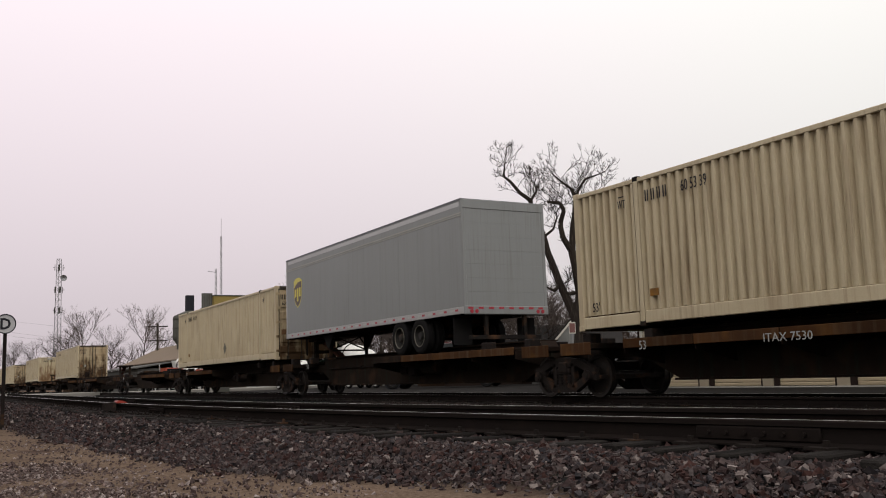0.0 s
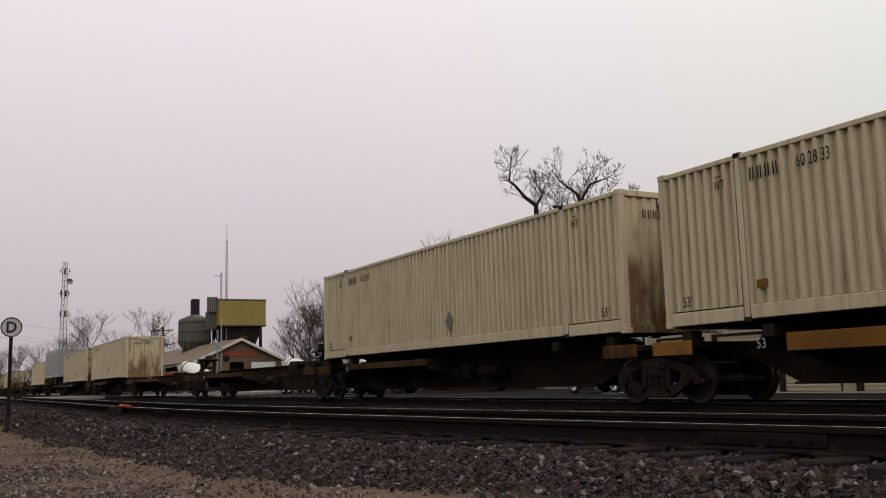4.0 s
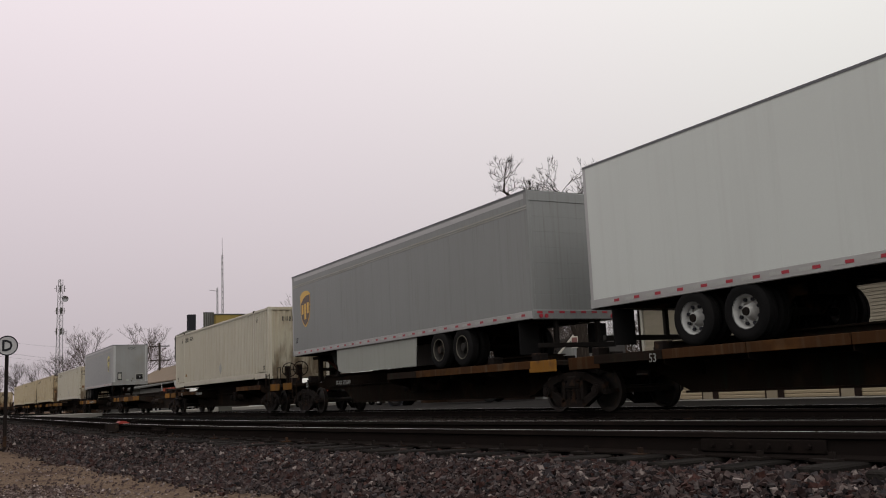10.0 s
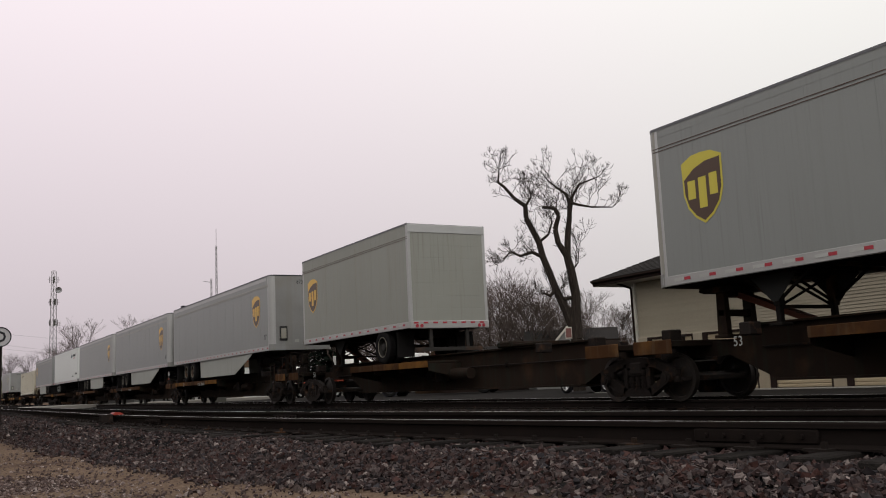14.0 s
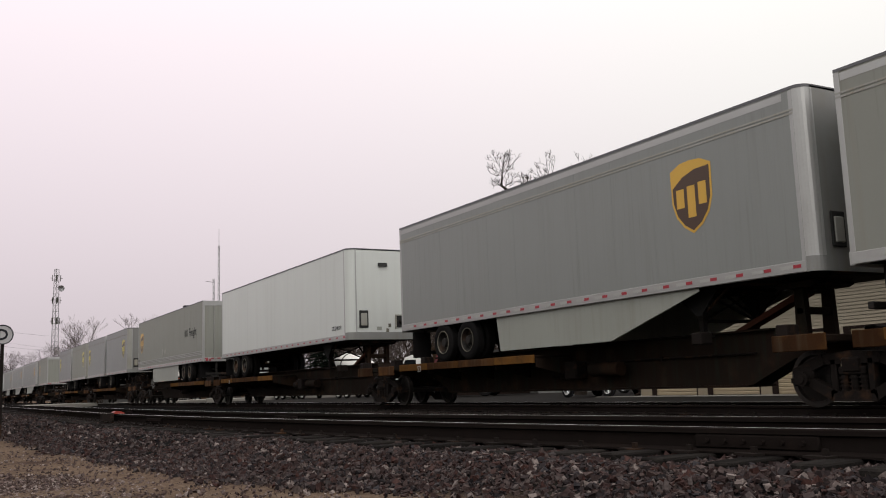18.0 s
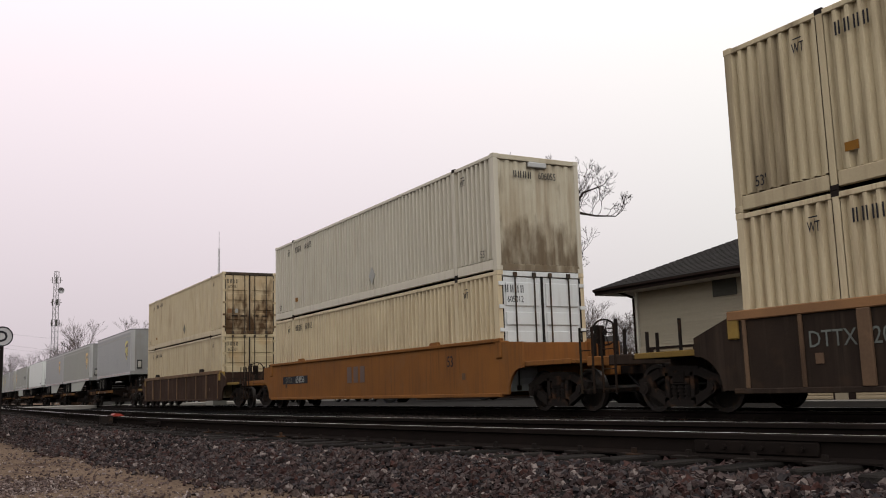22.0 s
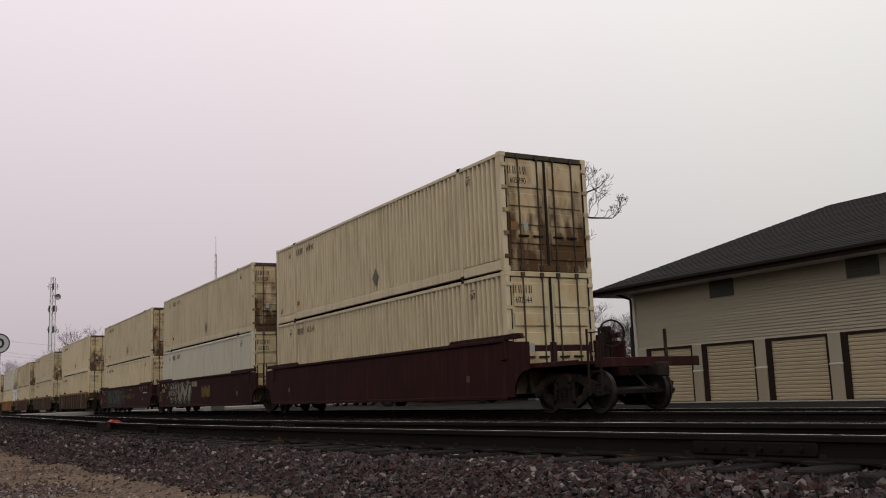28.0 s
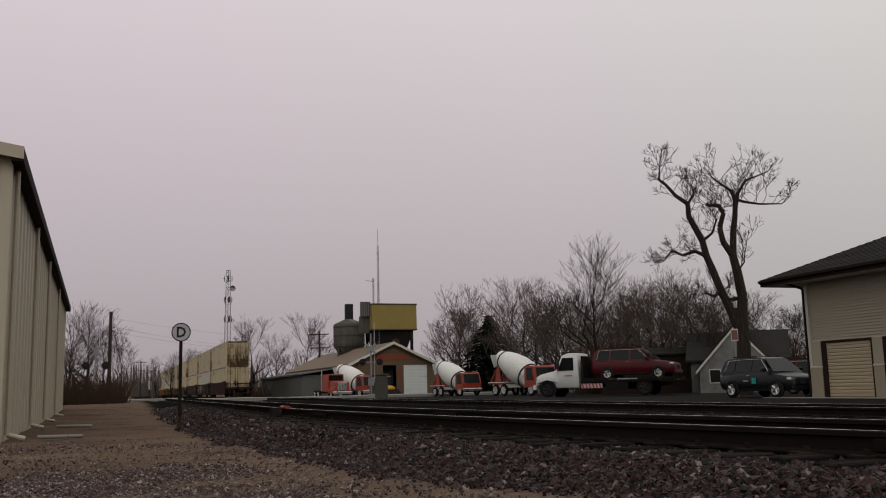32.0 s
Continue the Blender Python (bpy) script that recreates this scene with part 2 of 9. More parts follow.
RUST = (0.16, 0.075, 0.035)
GRIME = (0.10, 0.075, 0.05)
M = dict(
    cream=surface("cream_paint", (0.458, 0.378, 0.252), (0.338, 0.266, 0.175), 0.55, streak=(0.24, 0.165, 0.095), streak_amount=0.6, blot=(0.5, 0.42, 0.29), vary=0.08, own=True, runs=((0.15, 0.095, 0.05), 0.75)),
    white_box=surface("off_white_paint", (0.455, 0.42, 0.35), (0.37, 0.33, 0.26), 0.5, streak=(0.3, 0.24, 0.16), streak_amount=0.35, vary=0.04, runs=((0.2, 0.16, 0.11), 0.5)),
    cream_stained=surface("streaked_cream_paint", (0.46, 0.39, 0.27), (0.3, 0.24, 0.16), 0.6, coarse=0.35, amount=0.9, streak=(0.07, 0.045, 0.03), streak_amount=0.85, stretch=(1.6, 1.6, 0.12), vary=0),
    door_cream=surface("rust_stained_paint", (0.421, 0.3481, 0.2348), (0.34, 0.2429, 0.1376), 0.6, coarse=1.0, amount=0.8, streak=(0.2, 0.11, 0.05), streak_amount=0.5,
                       stretch=(2.2, 1, 0.5), blot=(0.4, 0.27, 0.13), blot_amount=0.5, blot_scale=1.3, low=((0.058, 0.031, 0.016), 2.7, 0.95), vary=0.1, own=True),
    end_cream=surface("rust_run_paint", (0.4664, 0.396, 0.2728), (0.44, 0.352, 0.2288), 0.6, amount=0.6, streak=(0.17, 0.08, 0.035), streak_amount=0.9, stretch=(3, 3, 0.22), low=((0.13, 0.06, 0.025), 2.4, 0.85), vary=0.06, own=True),
    door_clean=surface("weathered_door_paint", (0.43, 0.36, 0.235), (0.34, 0.27, 0.165), 0.6, coarse=1.0, amount=0.8, streak=(0.22, 0.14, 0.075), streak_amount=0.5, stretch=(2.2, 1, 0.4),
                       blot=(0.36, 0.24, 0.12), blot_amount=0.6, blot_scale=1.6, low=((0.12, 0.075, 0.04), 1.2, 0.6), vary=0.08, own=True),
    end_grime=surface("grimy_off_white", (0.44, 0.405, 0.325), (0.33, 0.28, 0.2), 0.6, coarse=0.7, amount=0.8, streak=(0.2, 0.13, 0.075), streak_amount=0.55, stretch=(2.4, 2.4, 0.2),
                      low=((0.09, 0.06, 0.035), 1.6, 0.8), vary=0.05, own=True),
    white_door=surface("fresh_white_door", (0.55, 0.57, 0.58), (0.44, 0.45, 0.45), 0.45, amount=0.4, streak=(0.3, 0.28, 0.25), streak_amount=0.3, vary=0),
    lock_steel=surface("grimy_lock_rod", (0.06, 0.05, 0.04), (0.03, 0.024, 0.02), 0.6, metal=0.3, blot=RUST, blot_amount=0.5, blot_scale=5, vary=0.2),
    seal=surface("door_gasket", (0.02, 0.018, 0.017), rough=0.7, vary=0),
    corner_sheet=surface("stained_corner_sheet", (0.29, 0.288, 0.272), (0.22, 0.21, 0.175), 0.45, amount=0.8, streak=(0.24, 0.2, 0.13), streak_amount=0.6, stretch=(5, 5, 0.2), bump=0.03, vary=0.08, own=True),
    nose_sheet=surface("sooty_nose_sheet", (0.205, 0.207, 0.203), (0.155, 0.152, 0.147), 0.5, coarse=0.9, amount=0.9, streak=(0.15, 0.13, 0.1), streak_amount=0.5, stretch=(3, 3, 0.15), blot=(0.17, 0.155, 0.13), blot_amount=0.5, bump=0.03, vary=0.05, own=True),
    strut_red=surface("rusty_red_strut", (0.085, 0.032, 0.022), (0.04, 0.02, 0.015), 0.7, amount=0.9, blot=RUST, vary=0.1),
    tag_grey=surface("weathered_grey_tag", (0.085, 0.088, 0.08), (0.045, 0.048, 0.045), 0.75, amount=0.9, coarse=1.3, blot=(0.035, 0.02, 0.018), blot_amount=0.7, blot_scale=2, vary=0),
    tag_edge=surface("weathered_black_tag", (0.022, 0.02, 0.02), (0.03, 0.02, 0.019), 0.7, amount=0.8, vary=0),
    tank_blue=surface("pale_blue_paint", (0.16, 0.3, 0.4), rough=0.5, amount=0.2, bump=0, vary=0),
    faded_number=surface("faded_yellow_number", (0.14, 0.095, 0.03), (0.07, 0.04, 0.02), 0.7, amount=0.9, coarse=3, vary=0),
    trailer=surface("grey_sheet", (0.198, 0.206, 0.202), (0.164, 0.17, 0.167), 0.42, amount=0.3, bump=0.03, streak=(0.165, 0.165, 0.16), streak_amount=0.4, stretch=(5, 5, 0.12), vary=0.07, coarse=0.5, spec=0.5, own=True, runs=((0.13, 0.13, 0.125), 0.45)),
    trailer_dark=surface("dull_grey_sheet", (0.195, 0.2, 0.2), (0.158, 0.16, 0.16), 0.5, amount=0.3, bump=0.03, streak=(0.15, 0.145, 0.14), streak_amount=0.4, stretch=(5, 5, 0.12), vary=0.04, coarse=0.5, own=True, runs=((0.12, 0.115, 0.105), 0.5)),
    trailer_tan=surface("dusty_grey_sheet", (0.228, 0.232, 0.21), (0.175, 0.176, 0.155), 0.55, bump=0.03, streak=(0.21, 0.19, 0.16), streak_amount=0.45, stretch=(4, 4, 0.12), vary=0.03, coarse=0.5, own=True, runs=((0.13, 0.12, 0.095), 0.5)),
    trailer_white=surface("white_sheet", (0.54, 0.56, 0.545), (0.47, 0.485, 0.47), 0.38, amount=0.3, bump=0.02, streak=(0.42, 0.42, 0.41), streak_amount=0.35, stretch=(3, 3, 0.08), vary=0.03, coarse=0.5, spec=0.5, own=True),
    skirt=surface("skirt_panel", (0.265, 0.275, 0.25), (0.2, 0.203, 0.18), 0.45, amount=0.4, bump=0.02, streak=GRIME, streak_amount=0.2, vary=0.04),
    alu=surface("aluminium_rail", (0.3844, 0.3844, 0.3844), (0.248, 0.2418, 0.2294), 0.4, metal=0.55, bump=0.03, vary=0.05),
    dark_rail=surface("dark_roof_rail", (0.1, 0.1, 0.11), rough=0.5, vary=0.1),
    tape_red=surface("red_reflector", (0.33, 0.025, 0.04), rough=0.35, amount=0.2, bump=0, vary=0),
    tape_white=surface("white_reflector", (0.38, 0.38, 0.37), rough=0.35, amount=0.2, bump=0, vary=0),
    gold=surface("gold_paint", (0.5904, 0.3444, 0.0492), (0.492, 0.2788, 0.041), 0.4, amount=0.3, bump=0, vary=0),
    gold_green=surface("yellow_green_paint", (0.5084, 0.4264, 0.0492), (0.41, 0.3444, 0.041), 0.4, amount=0.3, bump=0, vary=0),
    brown=surface("brown_paint", (0.06, 0.03, 0.018), (0.05, 0.028, 0.015), 0.4, amount=0.2, bump=0, vary=0),
    ink=surface("black_lettering", (0.025, 0.025, 0.03), rough=0.6, amount=0.1, bump=0, vary=0),
    chalk=surface("white_lettering", (0.315, 0.315, 0.306), rough=0.7, amount=0.4, bump=0, vary=0.03),
    rubber=surface("tyre_rubber", (0.0096, 0.0096, 0.0104), (0.02, 0.0176, 0.016), 0.85, fine=40, bump=0.3),
    rim=surface("steel_rim", (0.035, 0.033, 0.032), (0.02, 0.018, 0.016), 0.6, metal=0.4, blot=RUST),
    rim_white=surface("white_rim", (0.4125, 0.4125, 0.407), (0.22, 0.209, 0.1925), 0.45, blot=GRIME),
    black=surface("black_chassis", (0.012, 0.011, 0.011), (0.022, 0.018, 0.015), 0.7, blot=RUST, blot_amount=0.5),
    iron=surface("greasy_iron", (0.014, 0.012, 0.0115), (0.026, 0.019, 0.016), 0.7, metal=0.2, blot=RUST, blot_amount=0.25, blot_scale=4, vary=0.2),
    wheel_steel=surface("worn_wheel", (0.018, 0.015, 0.014), (0.036, 0.027, 0.023), 0.55, metal=0.5, blot=RUST, blot_amount=0.2, blot_scale=5),
    sill=surface("brown_spine", (0.0205, 0.0135, 0.0105), (0.012, 0.009, 0.0075), 0.7, amount=0.8, blot=(0.06, 0.032, 0.018), blot_amount=0.4, streak=(0.015, 0.025, 0.02), vary=0.15),
    spine_yellow=surface("faded_yellow", (0.2295, 0.1062, 0.02125), (0.1105, 0.051, 0.017), 0.65, amount=0.9, blot=(0.1, 0.05, 0.025), blot_amount=0.8, blot_scale=2.5, streak=GRIME, streak_amount=0.5, vary=0.25),
    spine_orange=surface("worn_orange_edge", (0.12, 0.055, 0.015), (0.06, 0.03, 0.012), 0.7, amount=0.9, coarse=2.5, blot=(0.03, 0.018, 0.012), blot_amount=0.8, blot_scale=3, vary=0.25),
    spine_rust=surface("rusted_orange", (0.06, 0.027, 0.0115), (0.028, 0.015, 0.009), 0.7, amount=0.9, blot=(0.14, 0.065, 0.02), blot_amount=0.5, blot_scale=1.4, streak=GRIME, streak_amount=0.5, vary=0.3),
    well_brown=surface("brown_well", (0.038, 0.0215, 0.0155), (0.022, 0.014, 0.011), 0.65, amount=0.9, streak=(0.09, 0.058, 0.04), streak_amount=0.4, blot=(0.05, 0.035, 0.03), vary=0.12, runs=((0.016, 0.012, 0.01), 0.6)),
    well_dark=surface("dark_well", (0.034, 0.0235, 0.0185), (0.02, 0.015, 0.013), 0.65, amount=0.9, streak=(0.07, 0.052, 0.04), streak_amount=0.4, vary=0.12, runs=((0.012, 0.01, 0.009), 0.6), blot=(0.055, 0.034, 0.022), blot_scale=2.2),
    well_yellow=surface("orange_well", (0.205, 0.086, 0.027), (0.13, 0.056, 0.022), 0.6, amount=0.7, streak=(0.1, 0.05, 0.028), streak_amount=0.6, vary=0.06, runs=((0.06, 0.03, 0.018), 0.6), blot=(0.16, 0.085, 0.04), blot_scale=1.5),
    well_maroon=surface("maroon_well", (0.03, 0.0102, 0.0102), (0.0168, 0.0084, 0.0078), 0.6, amount=0.8, streak=(0.04, 0.03, 0.028), streak_amount=0.5, vary=0.08),
    chord=surface("rusty_top_chord", (0.2023, 0.1071, 0.05355), (0.119, 0.06545, 0.03808), 0.7, amount=0.9, blot=(0.12, 0.06, 0.035), vary=0.15),
    yellow_post=surface("dirty_yellow", (0.2028, 0.1326, 0.039), (0.117, 0.0702, 0.0273), 0.6, amount=0.8, blot=GRIME, blot_scale=3, vary=0.12),
    rail_top=surface("polished_railhead", (0.816, 0.8064, 0.7872), (0.672, 0.6528, 0.6336), 0.3, metal=0.9, amount=0.3, bump=0.02, vary=0),
    rail_side=surface("rusty_rail", (0.012, 0.0092, 0.0085), (0.008, 0.0065, 0.006), 0.8, blot=(0.02, 0.0135, 0.0115), blot_scale=3, fine=60, vary=0),
    tie=surface("creosote_tie", (0.0105, 0.0093, 0.0088), (0.019, 0.0165, 0.0155), 0.85, stretch=(0.5, 5, 5), streak=(0.05, 0.044, 0.04), streak_amount=0.5, fine=60, bump=0.5, vary=0.3),
    # rib paint paler than the well sides: the light ribs catch is in the colour
    well_rib=surface("worn_lit_rib_paint", (0.13, 0.082, 0.052), (0.06, 0.038, 0.028), 0.65, amount=0.9, blot=(0.2, 0.12, 0.07), blot_scale=3, vary=0.25),
    spray=surface("grey_spray_paint", (0.14, 0.15, 0.14), (0.08, 0.085, 0.08), 0.7, amount=0.8, blot=(0.05, 0.03, 0.03), vary=0.1),
    louvre_grey=surface("grey_socket_plate", (0.035, 0.035, 0.035), rough=0.6, vary=0.05),
    placard=surface("dull_placard", (0.15, 0.14, 0.115), (0.08, 0.072, 0.06), 0.6, vary=0.2),
    placard_pale=surface("grey_placard", (0.27, 0.27, 0.25), (0.2, 0.2, 0.18), 0.5, vary=0.1),
    spray_pale=surface("thin_grey_spray", (0.3, 0.27, 0.22), (0.24, 0.22, 0.18), 0.7, amount=0.8, vary=0),
    faded_tag=surface("faded_green_spray", (0.05, 0.0575, 0.05), (0.03, 0.035, 0.03), 0.7, amount=0.9, coarse=1.5, blot=(0.04, 0.03, 0.03), vary=0),
    pale_tag=surface("pale_grey_spray", (0.22, 0.2, 0.16), (0.15, 0.135, 0.11), 0.7, amount=0.8, coarse=1.2, vary=0),
    red_paint=surface("red_paint", (0.25, 0.0225, 0.01), (0.15, 0.015, 0.01), 0.5, vary=0),
)


# ---- mesh helpers ----
class MB:
    """Gathers faces for one mesh."""

    def __init__(self):
        self.v, self.f, self.s = [], [], []

    def face(self, pts, smooth=False):
        k = len(self.v)
        self.v += [tuple(p) for p in pts]
        self.f.append(tuple(range(k, k + len(pts))))
        self.s.append(smooth)
        return self

    def box(self, x0, x1, y0, y1, z0, z1, c=0.0):
        if c <= 0:
            k = len(self.v)
            self.v += [(x, y, z) for z in (z0, z1) for y in (y0, y1) for x in (x0, x1)]
            self.f += [tuple(k + i for i in q) for q in ((0, 2, 3, 1), (4, 5, 7, 6), (0, 1, 5, 4), (2, 6, 7, 3), (0, 4, 6, 2), (1, 3, 7, 5))]
            self.s += [False] * 6
            return self
        c = min(c, (x1 - x0) * 0.45, (y1 - y0) * 0.45, (z1 - z0) * 0.45)
        k = len(self.v)
        lim = ((x0, x1), (y0, y1), (z0, z1))
        idx = {}
        for i in range(8):
            b = (i & 1, i >> 1 & 1, i >> 2 & 1)
            for a in range(3):
                p = []
                for d in range(3):
                    e = lim[d][b[d]]
                    p.append(e if d == a else e + (c if b[d] == 0 else -c))
                idx[b, a] = len(self.v)
                self.v.append(tuple(p))
        for a in range(3):
            u, w = (a + 1) % 3, (a + 2) % 3
            for s in (0, 1):
                q = []
                for bu, bw in ((0, 0), (1, 0), (1, 1), (0, 1)):
                    b = [0, 0, 0]
                    b[a], b[u], b[w] = s, bu, bw
                    q.append(idx[tuple(b), a])
                self.f.append(tuple(q if s else q[::-1]))
        for a in range(3):
            u, w = (a + 1) % 3, (a + 2) % 3
            for bu in (0, 1):
                for bw in (0, 1):
                    b0, b1 = [0, 0, 0], [0, 0, 0]
                    b0[u] = b1[u] = bu
                    b0[w] = b1[w] = bw
                    b1[a] = 1
                    q = [idx[tuple(b0), u], idx[tuple(b1), u], idx[tuple(b1), w], idx[tuple(b0), w]]
                    self.f.append(tuple(q if bu != bw else q[::-1]))
        for i in range(8):
            b = (i & 1, i >> 1 & 1, i >> 2 & 1)
            q = [idx[b, 0], idx[b, 1], idx[b, 2]]
            self.f.append(tuple(q if sum(b) % 2 else q[::-1]))
        self.s += [False] * (6 + 12 + 8)
        return self

    def cyl(self, p0, p1, r0, r1=None, n=12, caps=True):
        r1 = r0 if r1 is None else r1
        p0, p1 = Vector(p0), Vector(p1)
        d = (p1 - p0).normalized()
        a = d.orthogonal().normalized()
        b = d.cross(a)
        k = len(self.v)
        for p, r in ((p0, r0), (p1, r1)):
            for i in range(n):
                t = 2 * math.pi * i / n
                self.v.append(tuple(p + a * (r * math.cos(t)) + b * (r * math.sin(t))))
        for i in range(n):
            j = (i + 1) % n
            self.f.append((k + i, k + j, k + n + j, k + n + i))
            self.s.append(n > 5)
        if caps:
            ring0, ring1 = self.v[k:k + n], self.v[k + n:k + 2 * n]
            self.face(ring0[::-1])
            self.face(ring1)
        return self

    def tube(self, pts, r, n=6):
        for p, q in zip(pts, pts[1:]):
            self.cyl(p, q, r, n=n, caps=True)
        return self

    def prism(self, poly, axis, a0, a1):
        """poly: counter-clockwise 2D points in the two other axes (in order), extruded along the axis."""
        def at(p, t):
            q = list(p)
            q.insert(axis, t)
            return tuple(q)
        flip = axis == 1
        k, n = len(self.v), len(poly)
        self.v += [at(p, a0) for p in poly] + [at(p, a1) for p in poly]
        for i in range(n):
            j = (i + 1) % n
            q = (k + i, k + j, k + n + j, k + n + i)
            self.f.append(q[::-1] if flip else q)
        c0, c1 = tuple(range(k, k + n)), tuple(range(k + n, k + 2 * n))
        self.f += [c0 if flip else c0[::-1], c1[::-1] if flip else c1]
        self.s += [False] * (n + 2)
        return self

    def ring(self, centre, axis, r_out, r_in, w, n=24, crown=0.0):
        """A wheel-like ring round an axis (0, 1 or 2), of width w, centred."""
        prof = [(r_in, -w / 2), (r_out - crown, -w / 2), (r_out, -w / 2 + crown), (r_out, w / 2 - crown), (r_out - crown, w / 2), (r_in, w / 2)]
        return self.lathe(centre, axis, prof, n, True)

    def lathe(self, centre, axis, prof, n=24, closed=False):
        """Turns (radius, along) points round the axis."""
        k, m = len(self.v), len(prof)
        u, w = (axis + 1) % 3, (axis + 2) % 3
        for i in range(n):
            t = 2 * math.pi * i / n
            for r, h in prof:
                p = list(centre)
                p[axis] += h
                p[u] += r * math.cos(t)
                p[w] += r * math.sin(t)
                self.v.append(tuple(p))
        for i in range(n):
            j = (i + 1) % n
            for a in range(m if closed else m - 1):
                b = (a + 1) % m
                self.f.append((k + i * m + a, k + j * m + a, k + j * m + b, k + i * m + b))
                self.s.append(True)
        return self

    def mesh(self, name, mat):
        me = bpy.data.meshes.new(name)
        me.from_pydata(self.v, [], self.f)
        me.materials.append(mat)
        me.polygons.foreach_set("use_smooth", self.s)
        if any(self.s):
            me.set_sharp_from_angle(angle=radians(40))
        return me


SMALL = {"red_tape", "white_tape", "lettering", "printed_mark", "cross_members", "hinges", "panel_seams", "rub_strip", "tail_lamps", "rear_tape", "printed_marks", "bar_marks", "red_bars", "roof_lamps", "bracing", "railing"}


def part(name, mb, mat, parent, label=""):
    ob = new(name, mb.mesh(name, mat) if isinstance(mb, MB) else mb)
    ob.parent = parent
    if label:
        ob["label"] = label
    if name in SMALL:
        ob["kind"] = "stuff"
    return ob


def thing(name, label, category, group="", kind=""):
    return tagged(new(name), label, category, group, kind)


def solid(name, mb, mat, label, category, kind="structure", group=""):
    return tagged(new(name, mb.mesh(name, mat)), label, category, group, kind)


LETTERS = {}


def letters(text, size, mat, bold=0.0):
    """A flat mesh of a line of lettering, in its own x and y, centred."""
    key = (text, size, mat.name, bold)
    if key not in LETTERS:
        c = bpy.data.curves.new("lettering", "FONT")
        c.body, c.size, c.align_x, c.align_y = text, size, "CENTER", "CENTER"
        c.resolution_u = 2
        c.extrude = 0.002
        c.offset = bold
        o = bpy.data.objects.new("lettering", c)
        scene.collection.objects.link(o)
        me = bpy.data.meshes.new_from_object(o.evaluated_get(bpy.context.evaluated_depsgraph_get()))
        bpy.data.objects.remove(o)
        bpy.data.curves.remove(c)
        me.materials.clear()
        me.materials.append(mat)
        LETTERS[key] = me
    return LETTERS[key]


SIDE = Matrix(((0, 0, -1, 0), (-1, 0, 0, 0), (0, 1, 0, 0), (0, 0, 0, 1)))
REAR = Matrix(((1, 0, 0, 0), (0, 0, -1, 0), (0, 1, 0, 0), (0, 0, 0, 1)))


def lettering(text, size, mat, parent, x, y, z, face=SIDE, narrow=0.75, name="lettering", bold=0.0):
    ob = part(name, letters(text, size, mat, bold), None, parent)
    ob.matrix_basis = Matrix.Translation((x, y, z)) @ face @ Matrix.Diagonal((narrow, 1, 1, 1))
    return ob


# ---- ground, ballast and the two tracks ----
MAIN_X = 13.25      # centre line of the main track; its rail tops are at z = 0
SIDING_TOP = 0.17   # rail tops of the siding
BED = -0.06        # ballast between its ties
GAUGE = 1.435


def siding_x(y):
    """The siding's near rail: it leaves the main behind the camera and swings in beside it."""
    if y < -6:
        return 3.5 + 0.0047 * 28 ** 2 - 0.2632 * (y + 6)
    if y < 22:
        return 3.5 + 0.0047 * (22 - y) ** 2
    return 3.5 + 0.012 * (y - 22)


def smooth01(t):
    t = min(1, max(0, t))
    return t * t * (3 - 2 * t)


def ground_z(x, y):
    """Height of the sheet, and how much of it is ballast."""
    u = x - siding_x(y)
    side = -0.25 + 0.27 * smooth01((y - 28) / 40) if x < 8 else -0.25
    bed = smooth01((u + 1.75) / 1.1)
    z = side + (BED - side) * bed
    if u > 2.2:
        z = BED + (-0.215 - BED) * smooth01((u - 2.2) / max(0.5, (MAIN_X - 1.8 - siding_x(y) - 2.2)))
    stone = smooth01((u + 2.3 + 0.35 * noise.noise((x * 0.9, y * 0.9, 3)) - 0.6 * smooth01((9 - y) / 5)) / 0.6)
    if x > MAIN_X + 1.7:
        k = smooth01((x - MAIN_X - 1.7) / 2.2)
        z = -0.215 + (-0.25 + 0.215) * k
        stone = 1 - smooth01((x - MAIN_X - 2.6) / 1.4)
    if y > 120:
        z += 0.1 * smooth01((y - 120) / 100)
    return z, stone


def grid_lines(spans):
    out = []
    for a, b, step in spans:
        k = max(1, round((b - a) / step))
        out += [a + (b - a) * i / k for i in range(k)]
    return out + [spans[-1][1]]


gx = grid_lines([(-2500, -100, 600), (-100, -10, 15), (-10, -2, 1), (-2, 9, 0.16), (9, 18, 0.5), (18, 80, 8), (80, 2500, 600)])
gy = grid_lines([(-600, -40, 140), (-40, 0, 4), (0, 30, 0.2), (30, 80, 1.5), (80, 300, 14), (300, 4000, 600)])
gv, gk = [], []
for y in gy:
    for x in gx:
        z, s = ground_z(x, y)
        z += 0.012 * noise.noise((x * 2.3, y * 2.3, 0)) + 0.025 * noise.noise((x * 0.5, y * 0.5, 7)) if abs(x) < 12 and y < 60 else 0
        gv.append((x, y, z))
        gk.append(s)
nx = len(gx)
gf = [(j * nx + i, j * nx + i + 1, (j + 1) * nx + i + 1, (j + 1) * nx + i) for j in range(len(gy) - 1) for i in range(nx - 1)]
gm = bpy.data.meshes.new("ground")
gm.from_pydata(gv, [], gf)
gm.polygons.foreach_set("use_smooth", [True] * len(gf))
ga = gm.attributes.new("ballast", "FLOAT", "POINT")
ga.data.foreach_set("value", gk)


